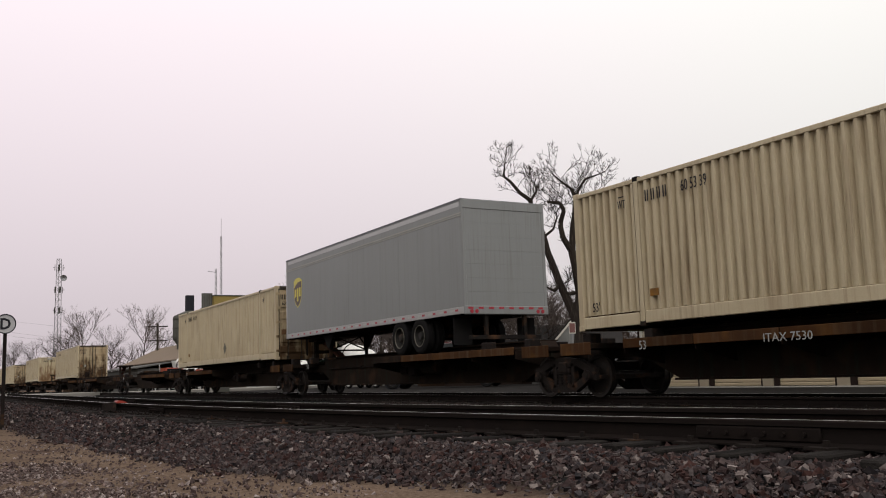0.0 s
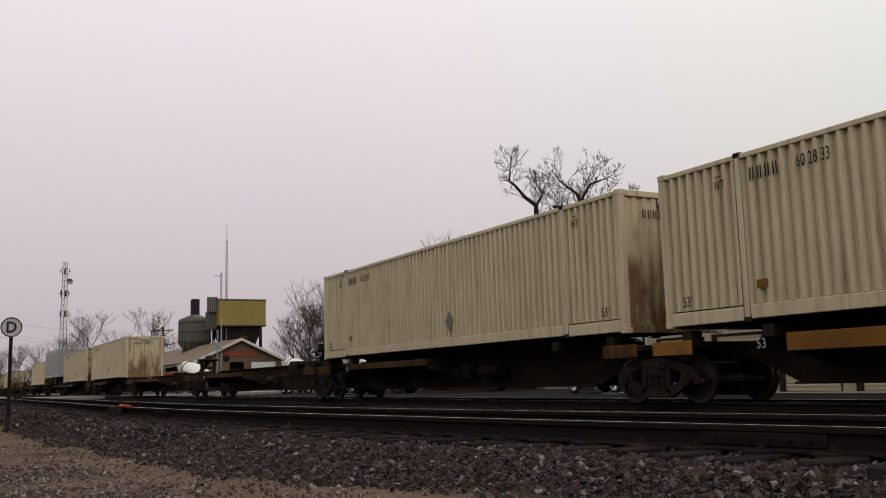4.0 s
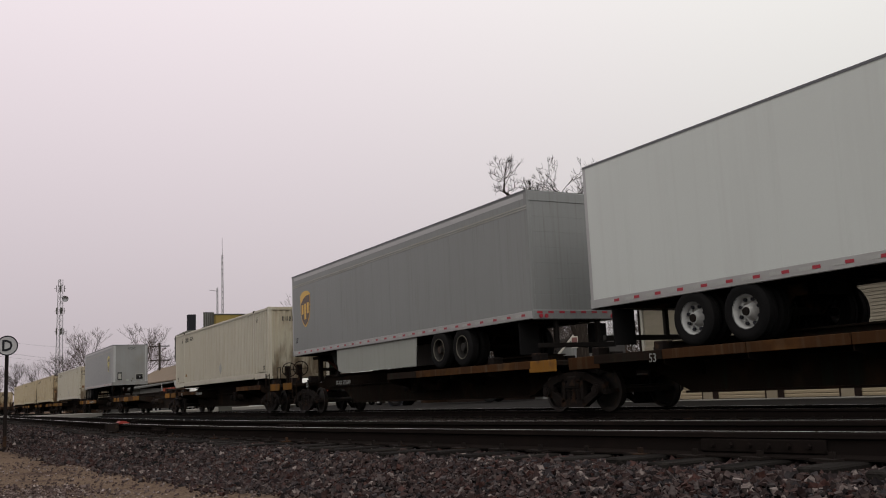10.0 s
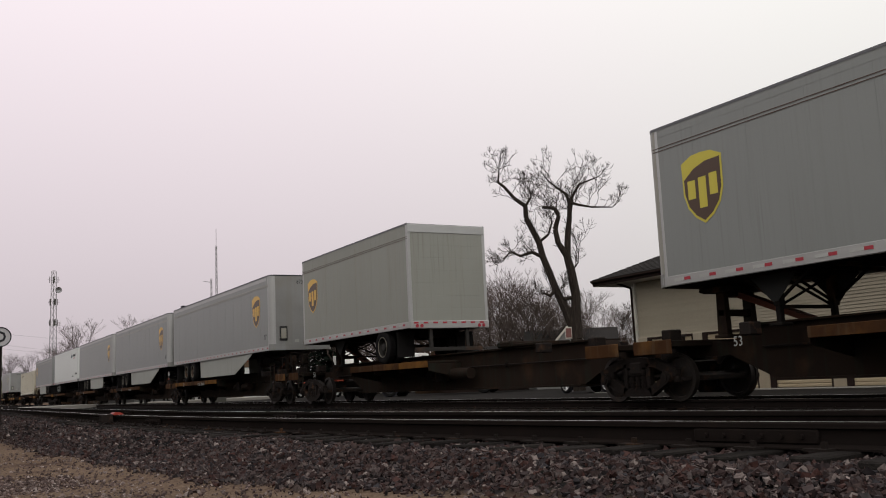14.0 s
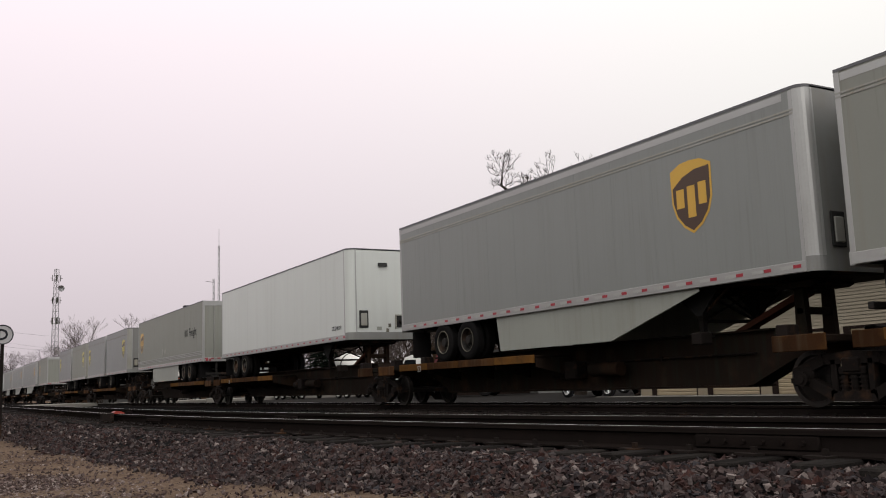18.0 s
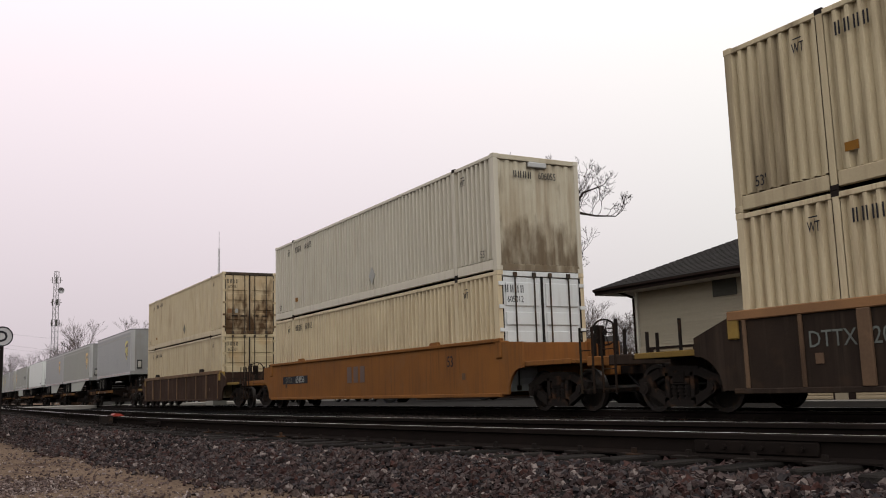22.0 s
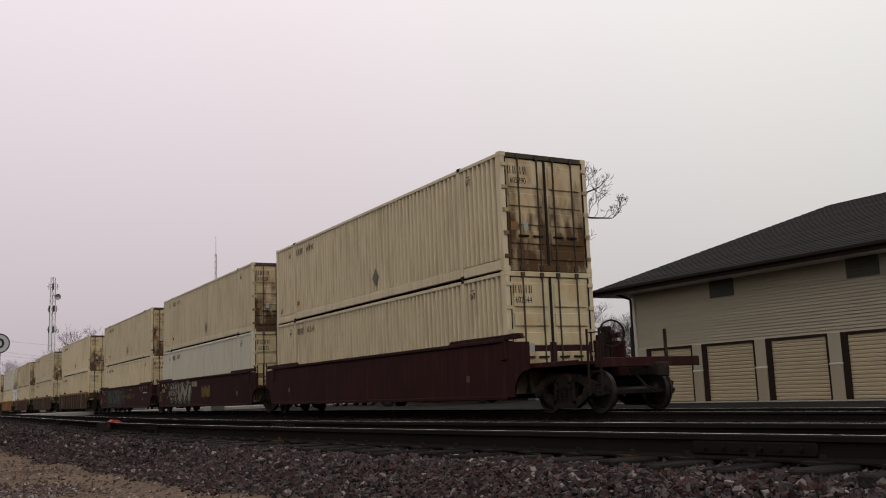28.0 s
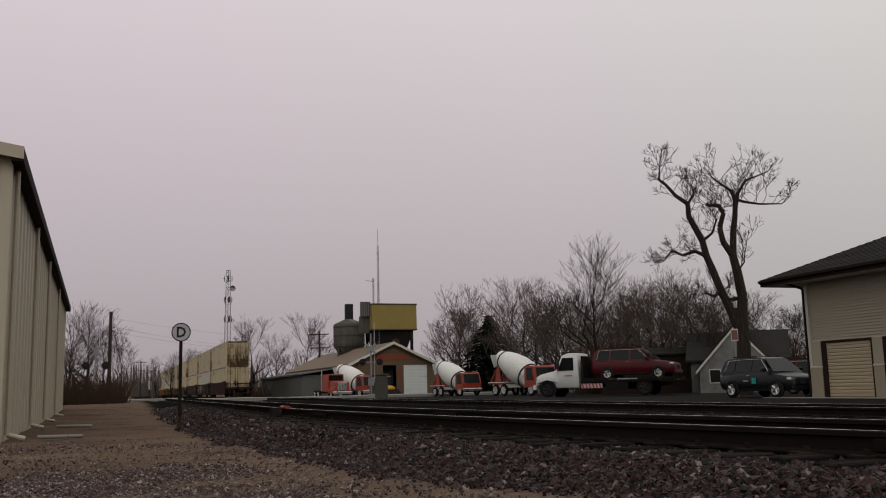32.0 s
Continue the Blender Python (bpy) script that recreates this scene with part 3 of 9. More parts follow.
def ground_material():
    m, n, l = nodes_of("dirt_and_gravel")
    p = n["Principled BSDF"]
    tc, at = n.new("ShaderNodeTexCoord"), n.new("ShaderNodeAttribute")
    at.attribute_name = "ballast"

    def tex(scale, detail=5):
        t = n.new("ShaderNodeTexNoise")
        t.inputs["Scale"].default_value, t.inputs["Detail"].default_value = scale, detail
        l.new(tc.outputs["Object"], t.inputs["Vector"])
        return t.outputs["Fac"]
    v = n.new("ShaderNodeTexVoronoi")
    v.inputs["Scale"].default_value = 26
    l.new(tc.outputs["Object"], v.inputs["Vector"])
    dirt = ramp(n, l, tex(0.5), 0.3, 0.7, (0.07, 0.046, 0.033, 1), (0.135, 0.094, 0.068, 1)).outputs[0]
    grit = ramp(n, l, tex(30, 3), 0.35, 0.7, (0.04, 0.027, 0.021, 1), (0.19, 0.142, 0.112, 1)).outputs[0]
    dirt = mixed(n, l, 0.45, dirt, grit)
    weed = ramp(n, l, tex(0.9, 6), 0.58, 0.72)
    dirt = mixed(n, l, weed.outputs[0], dirt, (0.05, 0.033, 0.028))
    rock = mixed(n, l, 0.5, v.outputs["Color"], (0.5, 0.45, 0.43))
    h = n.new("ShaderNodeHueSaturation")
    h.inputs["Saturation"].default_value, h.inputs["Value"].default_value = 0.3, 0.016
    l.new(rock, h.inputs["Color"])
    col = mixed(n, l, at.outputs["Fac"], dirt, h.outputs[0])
    l.new(col, p.inputs["Base Color"])
    p.inputs["Roughness"].default_value = 0.95
    p.inputs["Specular IOR Level"].default_value = 0.0
    b = n.new("ShaderNodeBump")
    b.inputs["Strength"].default_value, b.inputs["Distance"].default_value = 0.6, 0.03
    l.new(tex(38, 4), b.inputs["Height"])
    l.new(b.outputs[0], p.inputs["Normal"])
    return m


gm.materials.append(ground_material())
tagged(new("ground", gm), "tan dirt with dark gravel beside the railway", "ground", kind="structure")


def stone_material(name, shades):
    m, n, l = nodes_of(name)
    p = n["Principled BSDF"]
    g, tc, t = n.new("ShaderNodeNewGeometry"), n.new("ShaderNodeTexCoord"), n.new("ShaderNodeTexNoise")
    t.inputs["Scale"].default_value = 45
    l.new(tc.outputs["Object"], t.inputs["Vector"])
    r = n.new("ShaderNodeValToRGB")
    e = r.color_ramp.elements
    while len(e) < len(shades):
        e.new(0.5)
    for i, c in enumerate(shades):
        e[i].position, e[i].color = i / (len(shades) - 1), (*c, 1)
    l.new(g.outputs["Random Per Island"], r.inputs[0])
    tone = ramp(n, l, t.outputs["Fac"], 0.3, 0.7, (0.6, 0.6, 0.6, 1), (1.15, 1.15, 1.15, 1))
    l.new(mixed(n, l, 1.0, r.outputs[0], tone.outputs[0], "MULTIPLY"), p.inputs["Base Color"])
    p.inputs["Roughness"].default_value = 0.7
    p.inputs["Specular IOR Level"].default_value = 0.06
    return m


CUBE = np.array([(x, y, z) for z in (-1, 1) for y in (-1, 1) for x in (-1, 1)], float)
CUBE_F = [(0, 2, 3, 1), (4, 5, 7, 6), (0, 1, 5, 4), (2, 6, 7, 3), (0, 4, 6, 2), (1, 3, 7, 5)]


def scatter(name, spots, sizes, mat, label, category, seed):
    """Broken stones: skewed blocks lying every way, in one mesh."""
    rng = np.random.default_rng(seed)
    k = len(spots)
    v = np.repeat(CUBE[None], k, 0) * rng.uniform(0.35, 1.0, (k, 8, 1)) * rng.uniform(0.55, 1.0, (k, 1, 3))
    a = rng.normal(size=(k, 3, 3))
    q = np.linalg.qr(a)[0]
    v = np.einsum("kij,kvj->kvi", q, v) * np.asarray(sizes)[:, None, None] * 0.62
    v += np.asarray(spots)[:, None, :]
    f = (np.array(CUBE_F)[None] + 8 * np.arange(k)[:, None, None]).reshape(-1, 4)
    me = bpy.data.meshes.new(name)
    me.from_pydata(v.reshape(-1, 3).tolist(), [], f.tolist())
    me.materials.append(mat)
    return tagged(new(name, me), label, category, kind="stuff")


rng = np.random.default_rng(4)
spots, sizes = [], []
for y0, y1, per, small, large in ((2.2, 7, 1500, 0.02, 0.064), (7, 12, 950, 0.022, 0.066), (12, 22, 260, 0.03, 0.08), (22, 45, 50, 0.06, 0.1)):
    for _ in range(int(per * (y1 - y0) * 4.6)):
        y = rng.uniform(y0, y1)
        x = siding_x(y) + rng.uniform(-3.5, 1.4)
        z, s = ground_z(x, y)
        if rng.random() < s * 1.1 and x > 0.2:
            spots.append((x, y, z + rng.uniform(0.0, 0.02)))
            sizes.append(small + (large - small) * rng.random() ** 2)
scatter("ballast_stones", spots, sizes, stone_material("ballast_rock", [(0.011, 0.009, 0.01), (0.036, 0.022, 0.021), (0.018, 0.016, 0.018), (0.05, 0.034, 0.032), (0.046, 0.021, 0.018), (0.015, 0.012, 0.013), (0.062, 0.043, 0.04), (0.03, 0.028, 0.032), (0.038, 0.019, 0.017), (0.022, 0.019, 0.02), (0.085, 0.068, 0.066), (0.03, 0.017, 0.016), (0.2, 0.165, 0.155)]),
        "crushed grey and reddish rock ballast along the siding", "ballast", 5)
spots, sizes = [], []
for _ in range(9000):
    y = rng.uniform(6, 26)
    x = siding_x(y) + rng.uniform(1.5, 9)
    if x < 17:
        spots.append((x, y, ground_z(x, y)[0] + 0.01))
        sizes.append(rng.uniform(0.04, 0.075))
scatter("track_gravel", spots, sizes, stone_material("dark_loose_rock", [(0.012, 0.01, 0.0095), (0.024, 0.017, 0.016), (0.05, 0.039, 0.035), (0.019, 0.016, 0.015)]),
        "loose dark gravel between the tracks", "gravel", 6)
spots, sizes = [], []
for _ in range(110000):
    y = 4.5 + 13 * rng.random() ** 1.7
    x = rng.uniform(-3.5, 2.8)
    k = (x - 0.1) ** 2 / 2.2 + (y - 8.2) ** 2 / 7.5 - 0.6 * noise.noise((x * 1.3, y * 1.3, 2))
    if rng.random() < (0.95 if k < 0.8 else 0.5 if k < 1.2 else 0.13):
        spots.append((x, y, ground_z(x, y)[0] + 0.003))
        sizes.append(0.008 + 0.03 * rng.random() ** 2)
scatter("loose_gravel", spots, sizes, stone_material("loose_rock", [(0.03, 0.02, 0.019), (0.085, 0.056, 0.05), (0.05, 0.033, 0.03), (0.17, 0.125, 0.115), (0.04, 0.028, 0.026), (0.11, 0.08, 0.073), (0.3, 0.25, 0.235)]),
        "loose pale gravel scattered over the dirt", "gravel", 6)


RAIL = [(-0.07, 0), (0.07, 0), (0.07, 0.012), (0.012, 0.032), (0.009, 0.12), (0.036, 0.132), (0.036, 0.162), (0.028, 0.17), (-0.028, 0.17), (-0.036, 0.162), (-0.036, 0.132), (-0.009, 0.12), (-0.012, 0.032), (-0.07, 0.012)]


def sweep_rail(path, base, worn):
    """The rail's section carried along plan points; a second mesh is its worn top."""
    body, top = MB(), MB()
    n = len(RAIL)
    pts = [Vector((x, y, 0)) for x, y in path]
    for i, p in enumerate(pts):
        d = (pts[min(i + 1, len(pts) - 1)] - pts[max(i - 1, 0)]).normalized()
        across = Vector((d.y, -d.x, 0))
        body.v += [tuple(p + across * a + Vector((0, 0, base + h))) for a, h in RAIL]
        top.v += [tuple(p + across * a + Vector((0, 0, base + 0.173))) for a in (-worn, worn)]
    for i in range(len(pts) - 1):
        for a in range(n):
            b = (a + 1) % n
            body.f.append((i * n + a, (i + 1) * n + a, (i + 1) * n + b, i * n + b))
        top.f.append((2 * i, 2 * i + 1, 2 * i + 3, 2 * i + 2))
    body.s, top.s = [False] * len(body.f), [False] * len(top.f)
    return body, top


def lay_track(name, label, centre, y0, y1, top_z, step, wander):
    """Rails, cross-ties, tie plates and spikes of one track; centre(y) is its middle line."""
    track = thing(name, label, "railway track", kind="structure")
    ys = grid_lines([(y0, min(y1, 60), 1.0), (min(y1, 60), y1, 5.0)] if y1 > 60 else [(y0, y1, 1.0)])
    for s in (-1, 1):
        path = []
        for y in ys:
            g = (centre(y + 0.1) - centre(y - 0.1)) / 0.2
            k = math.hypot(1, g)
            path.append((centre(y) + s * GAUGE / 2 / k, y - s * GAUGE / 2 * g / k))
        body, worn = sweep_rail(path, top_z - 0.17, 0.013 if top_z > 0.1 else 0.024)
        rail = part("rail", body, M["rail_side"], track, "rusty steel rail")
        part("railhead", worn, M["rail_top"], rail, "polished running surface")
    plates = MB()
    tie = MB().box(-1.3, 1.3, -0.11, 0.11, -0.175, -0.003, 0.012).mesh("tie", M["tie"])
    rnd = random.Random(3)
    rest = MB()
    y, count = y0 + 0.3, 0
    while y < y1:
        g = math.degrees(math.atan(-(centre(y + 0.1) - centre(y - 0.1)) / 0.2))
        x = centre(y) + rnd.uniform(-wander, wander)
        m = pose(x, y, top_z - 0.17 + rnd.uniform(-0.012, 0.004), 0, rnd.uniform(-0.4, 0.4), g + rnd.uniform(-1.2, 1.2))
        if count < 290 and y > -8:
            o = new("tie", tie)
            o.parent, o.matrix_basis = track, m
            count += 1
        elif y > -8:
            rest.box(x - 1.3, x + 1.3, y - 0.11, y + 0.11, top_z - 0.34, top_z - 0.173)
        if y < 45:
            for s in (-1, 1):
                px = centre(y) + s * GAUGE / 2
                plates.box(px - 0.17, px + 0.17, y - 0.09, y + 0.09, top_z - 0.172, top_z - 0.156)
                for e in (-0.1, 0.1):
                    plates.box(px + e - 0.012, px + e + 0.012, y - 0.02 + e * 0.3, y + 0.02 + e * 0.3, top_z - 0.16, top_z - 0.115)
        y += step * rnd.uniform(0.94, 1.06)
    tagged(part("tie_plates", plates, M["iron"], track, "rusty tie plates and spikes"), kind="stuff")
    if rest.f:
        tagged(part("far_ties", rest, M["tie"], track), kind="stuff")
    return track


siding = lay_track("track_siding", "curved siding with rusty rails on dark wooden ties", lambda y: siding_x(y) + GAUGE / 2, -14, 130, SIDING_TOP, 0.52, 0.11)
main_track = lay_track("track_main", "straight main track with polished rails on ballast", lambda y: MAIN_X, -60, 900, 0.0, 0.54, 0.03)


def joint_bar(parent, x, y, turn, length):
    b = MB().box(-0.045, -0.014, -length / 2, length / 2, 0.03, 0.125, 0.01)
    for i in range(6):
        yy = (i - 2.5) * length / 6.5
        b.cyl((-0.075, yy, 0.08), (-0.03, yy, 0.08), 0.018, n=6)
    o = part("joint_bar", b, M["rail_side"], parent, "bolted rail joint bar")
    o.matrix_basis = pose(x, y, SIDING_TOP - 0.17, 0, 0, turn)


for y in (4.55, 17.0, 29.0):
    g = math.degrees(math.atan(-(siding_x(y + 0.1) - siding_x(y - 0.1)) / 0.2))
    joint_bar(siding, siding_x(y), y, g, 0.95)
    joint_bar(siding, siding_x(y - 2.4) + GAUGE, y - 2.4, g, 0.95)


def build_derail():
    d = thing("derail", "red steel derail block clamped over the siding rail", "derail")
    part("block", MB().prism([(-0.22, 0), (0.25, 0), (0.25, 0.03), (0.1, 0.11), (-0.12, 0.13), (-0.22, 0.05)], 1, -0.3, 0.3), M["red_paint"], d)
    part("hinge", MB().cyl((-0.25, -0.22, 0.02), (-0.25, 0.22, 0.02), 0.035, n=10), M["iron"], d)
    part("base_plate", MB().box(-0.7, -0.22, -0.3, 0.3, -0.3, 0.03, 0.008), M["iron"], d)
    d.matrix_basis = pose(siding_x(20.15), 20.15, SIDING_TOP + 0.004, 0, 0, 1) @ Matrix.Diagonal((0.45, 0.5, 0.45, 1))


build_derail()


# ---- the train: local x across (the camera's side is minus), y along the way it runs, z from the rail tops ----
SPEED = 22.08
MOVING = []     # things and their place along the track at the start


def rolls(ob, s, z=0.0):
    MOVING.append((ob, s, z))
    return ob


HALF = 1.295


def corrugated(axis, y0, y1, z0, z1, face, depth, pitch, sign):
    """A wall of upright trapezoid ribs. axis 1: runs along y at x = face; axis 0: runs along x at y = face."""
    b = MB()
    k = max(2, round((y1 - y0) / pitch))
    p = (y1 - y0) / k
    pts = []
    for i in range(k):
        a = y0 + i * p
        pts += [(a, 0), (a + 0.3 * p, 0), (a + 0.48 * p, depth), (a + 0.82 * p, depth)]
    pts.append((y1, 0))
    for (a, d), (c, e) in zip(pts, pts[1:]):
        q = [(face - sign * d, a), (face - sign * e, c)]
        if axis == 0:
            q = [(v, u) for u, v in q]
        b.face([(*q[0], z0), (*q[1], z0), (*q[1], z1), (*q[0], z1)])
    return b


def build_container(label, doors_back, paint, door_paint, end_paint, group="intermodal containers"):
    """A 53 ft corrugated box, 16.15 x 2.59 x 2.90 m, from its back lower middle."""
    L, H = 16.15, 2.9
    c = thing("shipping_container", label, "container", group)
    for s in (-1, 1):
        w = corrugated(1, 2.06, L - 2.06, 0.3, H - 0.1, s * (HALF - 0.012), 0.082, 0.222, s)
        for a, e in ((0.16, 1.9), (L - 1.9, L - 0.16)):
            k = corrugated(1, a, e, 0.3, H - 0.1, s * (HALF - 0.012), 0.082, 0.218, s)
            n = len(w.v)
            w.v += k.v
            w.f += [tuple(i + n for i in f) for f in k.f]
            w.s += k.s
        part("side_wall", w, paint, c)
        part("bottom_rail", MB().box(*sorted((s * HALF, s * (HALF - 0.09))), 2.06, L - 2.06, 0.055, 0.29, 0.012), paint, c)
        for a, e in ((0.16, 1.9), (L - 1.9, L - 0.16)):
            part("bottom_rail", MB().box(*sorted((s * HALF, s * (HALF - 0.09))), a, e, 0.03, 0.27, 0.012), paint, c)
        part("top_rail", MB().box(*sorted((s * HALF, s * (HALF - 0.06))), 0.16, L - 0.16, H - 0.11, H - 0.02, 0.01), paint, c)
        for y in (1.9, L - 2.06):
            part("side_post", MB().box(*sorted((s * (HALF + 0.004), s * (HALF - 0.1))), y + 0.02, y + 0.14, 0.02, H - 0.01, 0.012), paint, c)
            for z in (0.0, H - 0.09):
                part("lift_casting", MB().box(*sorted((s * (HALF + 0.008), s * (HALF - 0.16))), y, y + 0.16, z - 0.005, z + 0.1, 0.015), M["iron"], c, "dark lifting casting")
        for y in (0.0, L - 0.16):
            for z in (0.0, H - 0.11):
                part("corner_casting", MB().box(*sorted((s * (HALF + 0.006), s * (HALF - 0.17))), y - 0.008, y + 0.168, z - 0.004, z + 0.114, 0.012), paint, c, "pierced corner casting")
            part("corner_post", MB().box(*sorted((s * HALF, s * (HALF - 0.14))), y, y + 0.16, 0.0, H, 0.012), paint, c)
        part("placard", MB().prism([(-0.23, 0), (0, -0.27), (0.23, 0), (0, 0.27)], 0, -0.004, 0.004), M["placard_pale" if paint == M["white_box"] else "placard"], c, "dull diamond placard holder").matrix_basis = Matrix.Translation((s * (HALF - 0.002), 7.15 if s < 0 else 9, 0.72))
        part("label_plate", MB().box(-0.004, 0.004, -0.12, 0.12, -0.07, 0.07), M["spine_yellow"], c, "small orange label").matrix_basis = Matrix.Translation((s * (HALF - 0.004), L - 2.35, 0.62))
    part("roof", MB().box(-HALF + 0.05, HALF - 0.05, 0.1, L - 0.1, H - 0.05, H - 0.015), paint, c)
    f = MB().box(-HALF + 0.1, HALF - 0.1, 0.05, L - 0.05, 0.13, 0.18)
    for i in range(26):
        y = 0.4 + i * 0.61
        f.box(-HALF + 0.09, HALF - 0.09, y, y + 0.06, 0.03, 0.13)
    part("floor_frame", f, M["black"], c, "steel floor beams")
    yd, ye = (0.0, L) if doors_back else (L, 0.0)
    sd = -1 if doors_back else 1      # outward at the doors
    end = corrugated(0, -HALF + 0.14, HALF - 0.14, 0.16, H - 0.14, ye + sd * 0.03, 0.045, 0.25, -sd)
    part("end_wall", end, end_paint, c, "corrugated end wall with rust runs")
    for y, mt in ((yd, door_paint), (ye, end_paint)):
        part("end_sill", MB().box(-HALF + 0.1, HALF - 0.1, min(y, y - 0.0) - 0.0 if y == 0 else y - 0.1, 0.1 if y == 0 else y, 0.0, 0.17, 0.01), mt, c)
        part("end_header", MB().box(-HALF + 0.1, HALF - 0.1, 0.0 if y == 0 else y - 0.1, 0.1 if y == 0 else y, H - 0.13, H - 0.005, 0.01), M["lock_steel"] if mt == M["door_cream"] else mt, c, "grimy header")
    part("door_seal", MB().box(-0.03, 0.03, *sorted((yd - sd * 0.02, yd + sd * 0.006)), 0.14, H - 0.13), M["seal"], c, "black rubber door gasket")
    for s in (-1, 1):
        part("door_seal", MB().box(*sorted((s * (HALF - 0.155), s * (HALF - 0.125))), *sorted((yd - sd * 0.02, yd + sd * 0.006)), 0.14, H - 0.13), M["seal"], c, "black rubber door gasket")
        x0, x1 = sorted((s * 0.012, s * (HALF - 0.13)))
        d = MB().box(x0, x1, *sorted((yd - sd * 0.03, yd - sd * 0.075)), 0.16, H - 0.15, 0.01)
        door = part("door", d, door_paint, c, "rust-stained cargo door")
        for z0, z1 in ((0.28, 0.52), (0.66, 0.98), (1.12, 1.44), (1.58, 1.9), (2.04, 2.62)):
            part("panel", MB().box(x0 + 0.09, x1 - 0.09, *sorted((yd + sd * 0.004, yd - sd * 0.032)), z0, z1, 0.02), door_paint, door)
        for x in (0.24, 0.8):
            bar = MB().cyl((s * x, yd + sd * 0.022, 0.08), (s * x, yd + sd * 0.022, H - 0.07), 0.021, n=8)
            bar.box(s * x - 0.05, s * x + 0.05, *sorted((yd, yd + sd * 0.04)), 0.02, 0.14)
            bar.box(s * x - 0.05, s * x + 0.05, *sorted((yd, yd + sd * 0.04)), H - 0.14, H - 0.03)
            part("locking_bar", bar, M["lock_steel"], door, "grimy steel locking bar")
        hb = MB()
        for x in (0.3, 0.72):
            hb.box(*sorted((s * x - 0.14, s * x + 0.14)), *sorted((yd + sd * 0.01, yd + sd * 0.05)), 0.83, 0.87)
        part("handle", hb, M["iron"], door, "dark lever handles")
        for i in range(5):
            z = 0.3 + i * 0.56
            part("hinge", MB().box(*sorted((s * (HALF - 0.17), s * (HALF - 0.02))), *sorted((yd + sd * 0.002, yd + sd * 0.03)), z, z + 0.09), door_paint, door)
        if s < 0:
            part("plate", MB().box(-1.06, -0.86, *sorted((yd - sd * 0.004, yd + sd * 0.008)), 0.98, 1.18), M["chord"], door, "rusty orange plate")
            part("plate", MB().box(-0.7, -0.56, *sorted((yd - sd * 0.004, yd + sd * 0.008)), 0.98, 1.18), M["placard_pale"], door, "grey data plate")
    return c


def bars(parent, mat, x, y, z, widths, h, face=SIDE, label="printed marks"):
    """Marks that are not spelled out: a row of plain bars."""
    b = MB()
    a = -sum(widths) / 2 - 0.15 * h * (len(widths) - 1)
    for w in widths:
        if h > 0.12 and w < 0.3:
            b.box(a, a + 0.3 * w, -h / 2, h / 2, -0.002, 0.002).box(a + 0.66 * w, a + 0.92 * w, -h / 2, h / 2, -0.002, 0.002)
        else:
            b.box(a, a + w, -h / 2, h / 2, -0.002, 0.002)
        a += w + 0.3 * h
    o = part("printed_mark", b, mat, parent, label)
    o.matrix_basis = Matrix.Translation((x, y, z)) @ face
    return o


def mark_container(c, serial, doors_back, L=16.15):
    x = -HALF - 0.003
    bars(c, M["ink"], x, L - 2.55, 2.48, (0.1, 0.1, 0.1, 0.1), 0.22)
    lettering(serial[:2] + " " + serial[2:4] + " " + serial[4:], 0.3, M["ink"], c, x, L - 3.55, 2.48, SIDE, 0.62)
    for y in (L - 1.55, 1.5):
        lettering("WT", 0.24, M["ink"], c, x, y, 2.42, SIDE, 0.6)
        bars(c, M["ink"], x, y, 2.58, (0.16,), 0.02)
    lettering("53'", 0.26, M["ink"], c, x, L - 0.6, 0.45, SIDE, 0.8)
    if not doors_back:
        lettering("53'", 0.26, M["ink"], c, x, 0.62, 0.45, SIDE, 0.8)
        lettering(serial, 0.26, M["ink"], c, 0.3, -0.006, 2.42, REAR, 0.7)
        bars(c, M["ink"], -0.45, -0.006, 2.42, (0.09, 0.09, 0.09, 0.09), 0.18, REAR)
        b = part("vent_box", MB().box(-0.28, 0.28, -0.05, 0.03, 2.62, 2.76, 0.02), M["alu"], c, "small vent cover")
    else:
        bars(c, M["ink"], -0.82, -0.0075, 2.46, (0.09, 0.09, 0.09, 0.09), 0.19, REAR)
        lettering(serial, 0.22, M["ink"], c, -0.8, -0.0075, 2.2, REAR, 0.72)


BOX = {}


def container(s_back, z, serial, doors_back=True, white=False, end_white=False, stained=False, clean=False):
    key = (doors_back, white, end_white, stained, clean)
    what = ("rust-streaked " if stained else "") + ("off-white" if white else "cream") + " corrugated container " + ("with stained doors" if doors_back else "with ribbed end")
    if key not in BOX:
        BOX[key] = build_container(what, doors_back, M["white_box"] if white else M["cream_stained"] if stained else M["cream"],
                                   M["white_door"] if end_white and clean else M["end_grime"] if end_white else M["door_clean"] if clean else M["door_cream"], M["end_grime"] if white else M["end_cream"])
    ob = copy_thing(BOX[key], pose(0, 0, 0))
    tagged(ob, what + (", stacked on another" if z > 3 else ", in a well car" if z < 1 else ", on a spine car"))
    for o in [ob, *ob.children_recursive]:
        o["wear"] = (int(serial) * 0.6180339) % 1
    mark_container(ob, serial, doors_back)
    rolls(ob, s_back, z)
    return ob


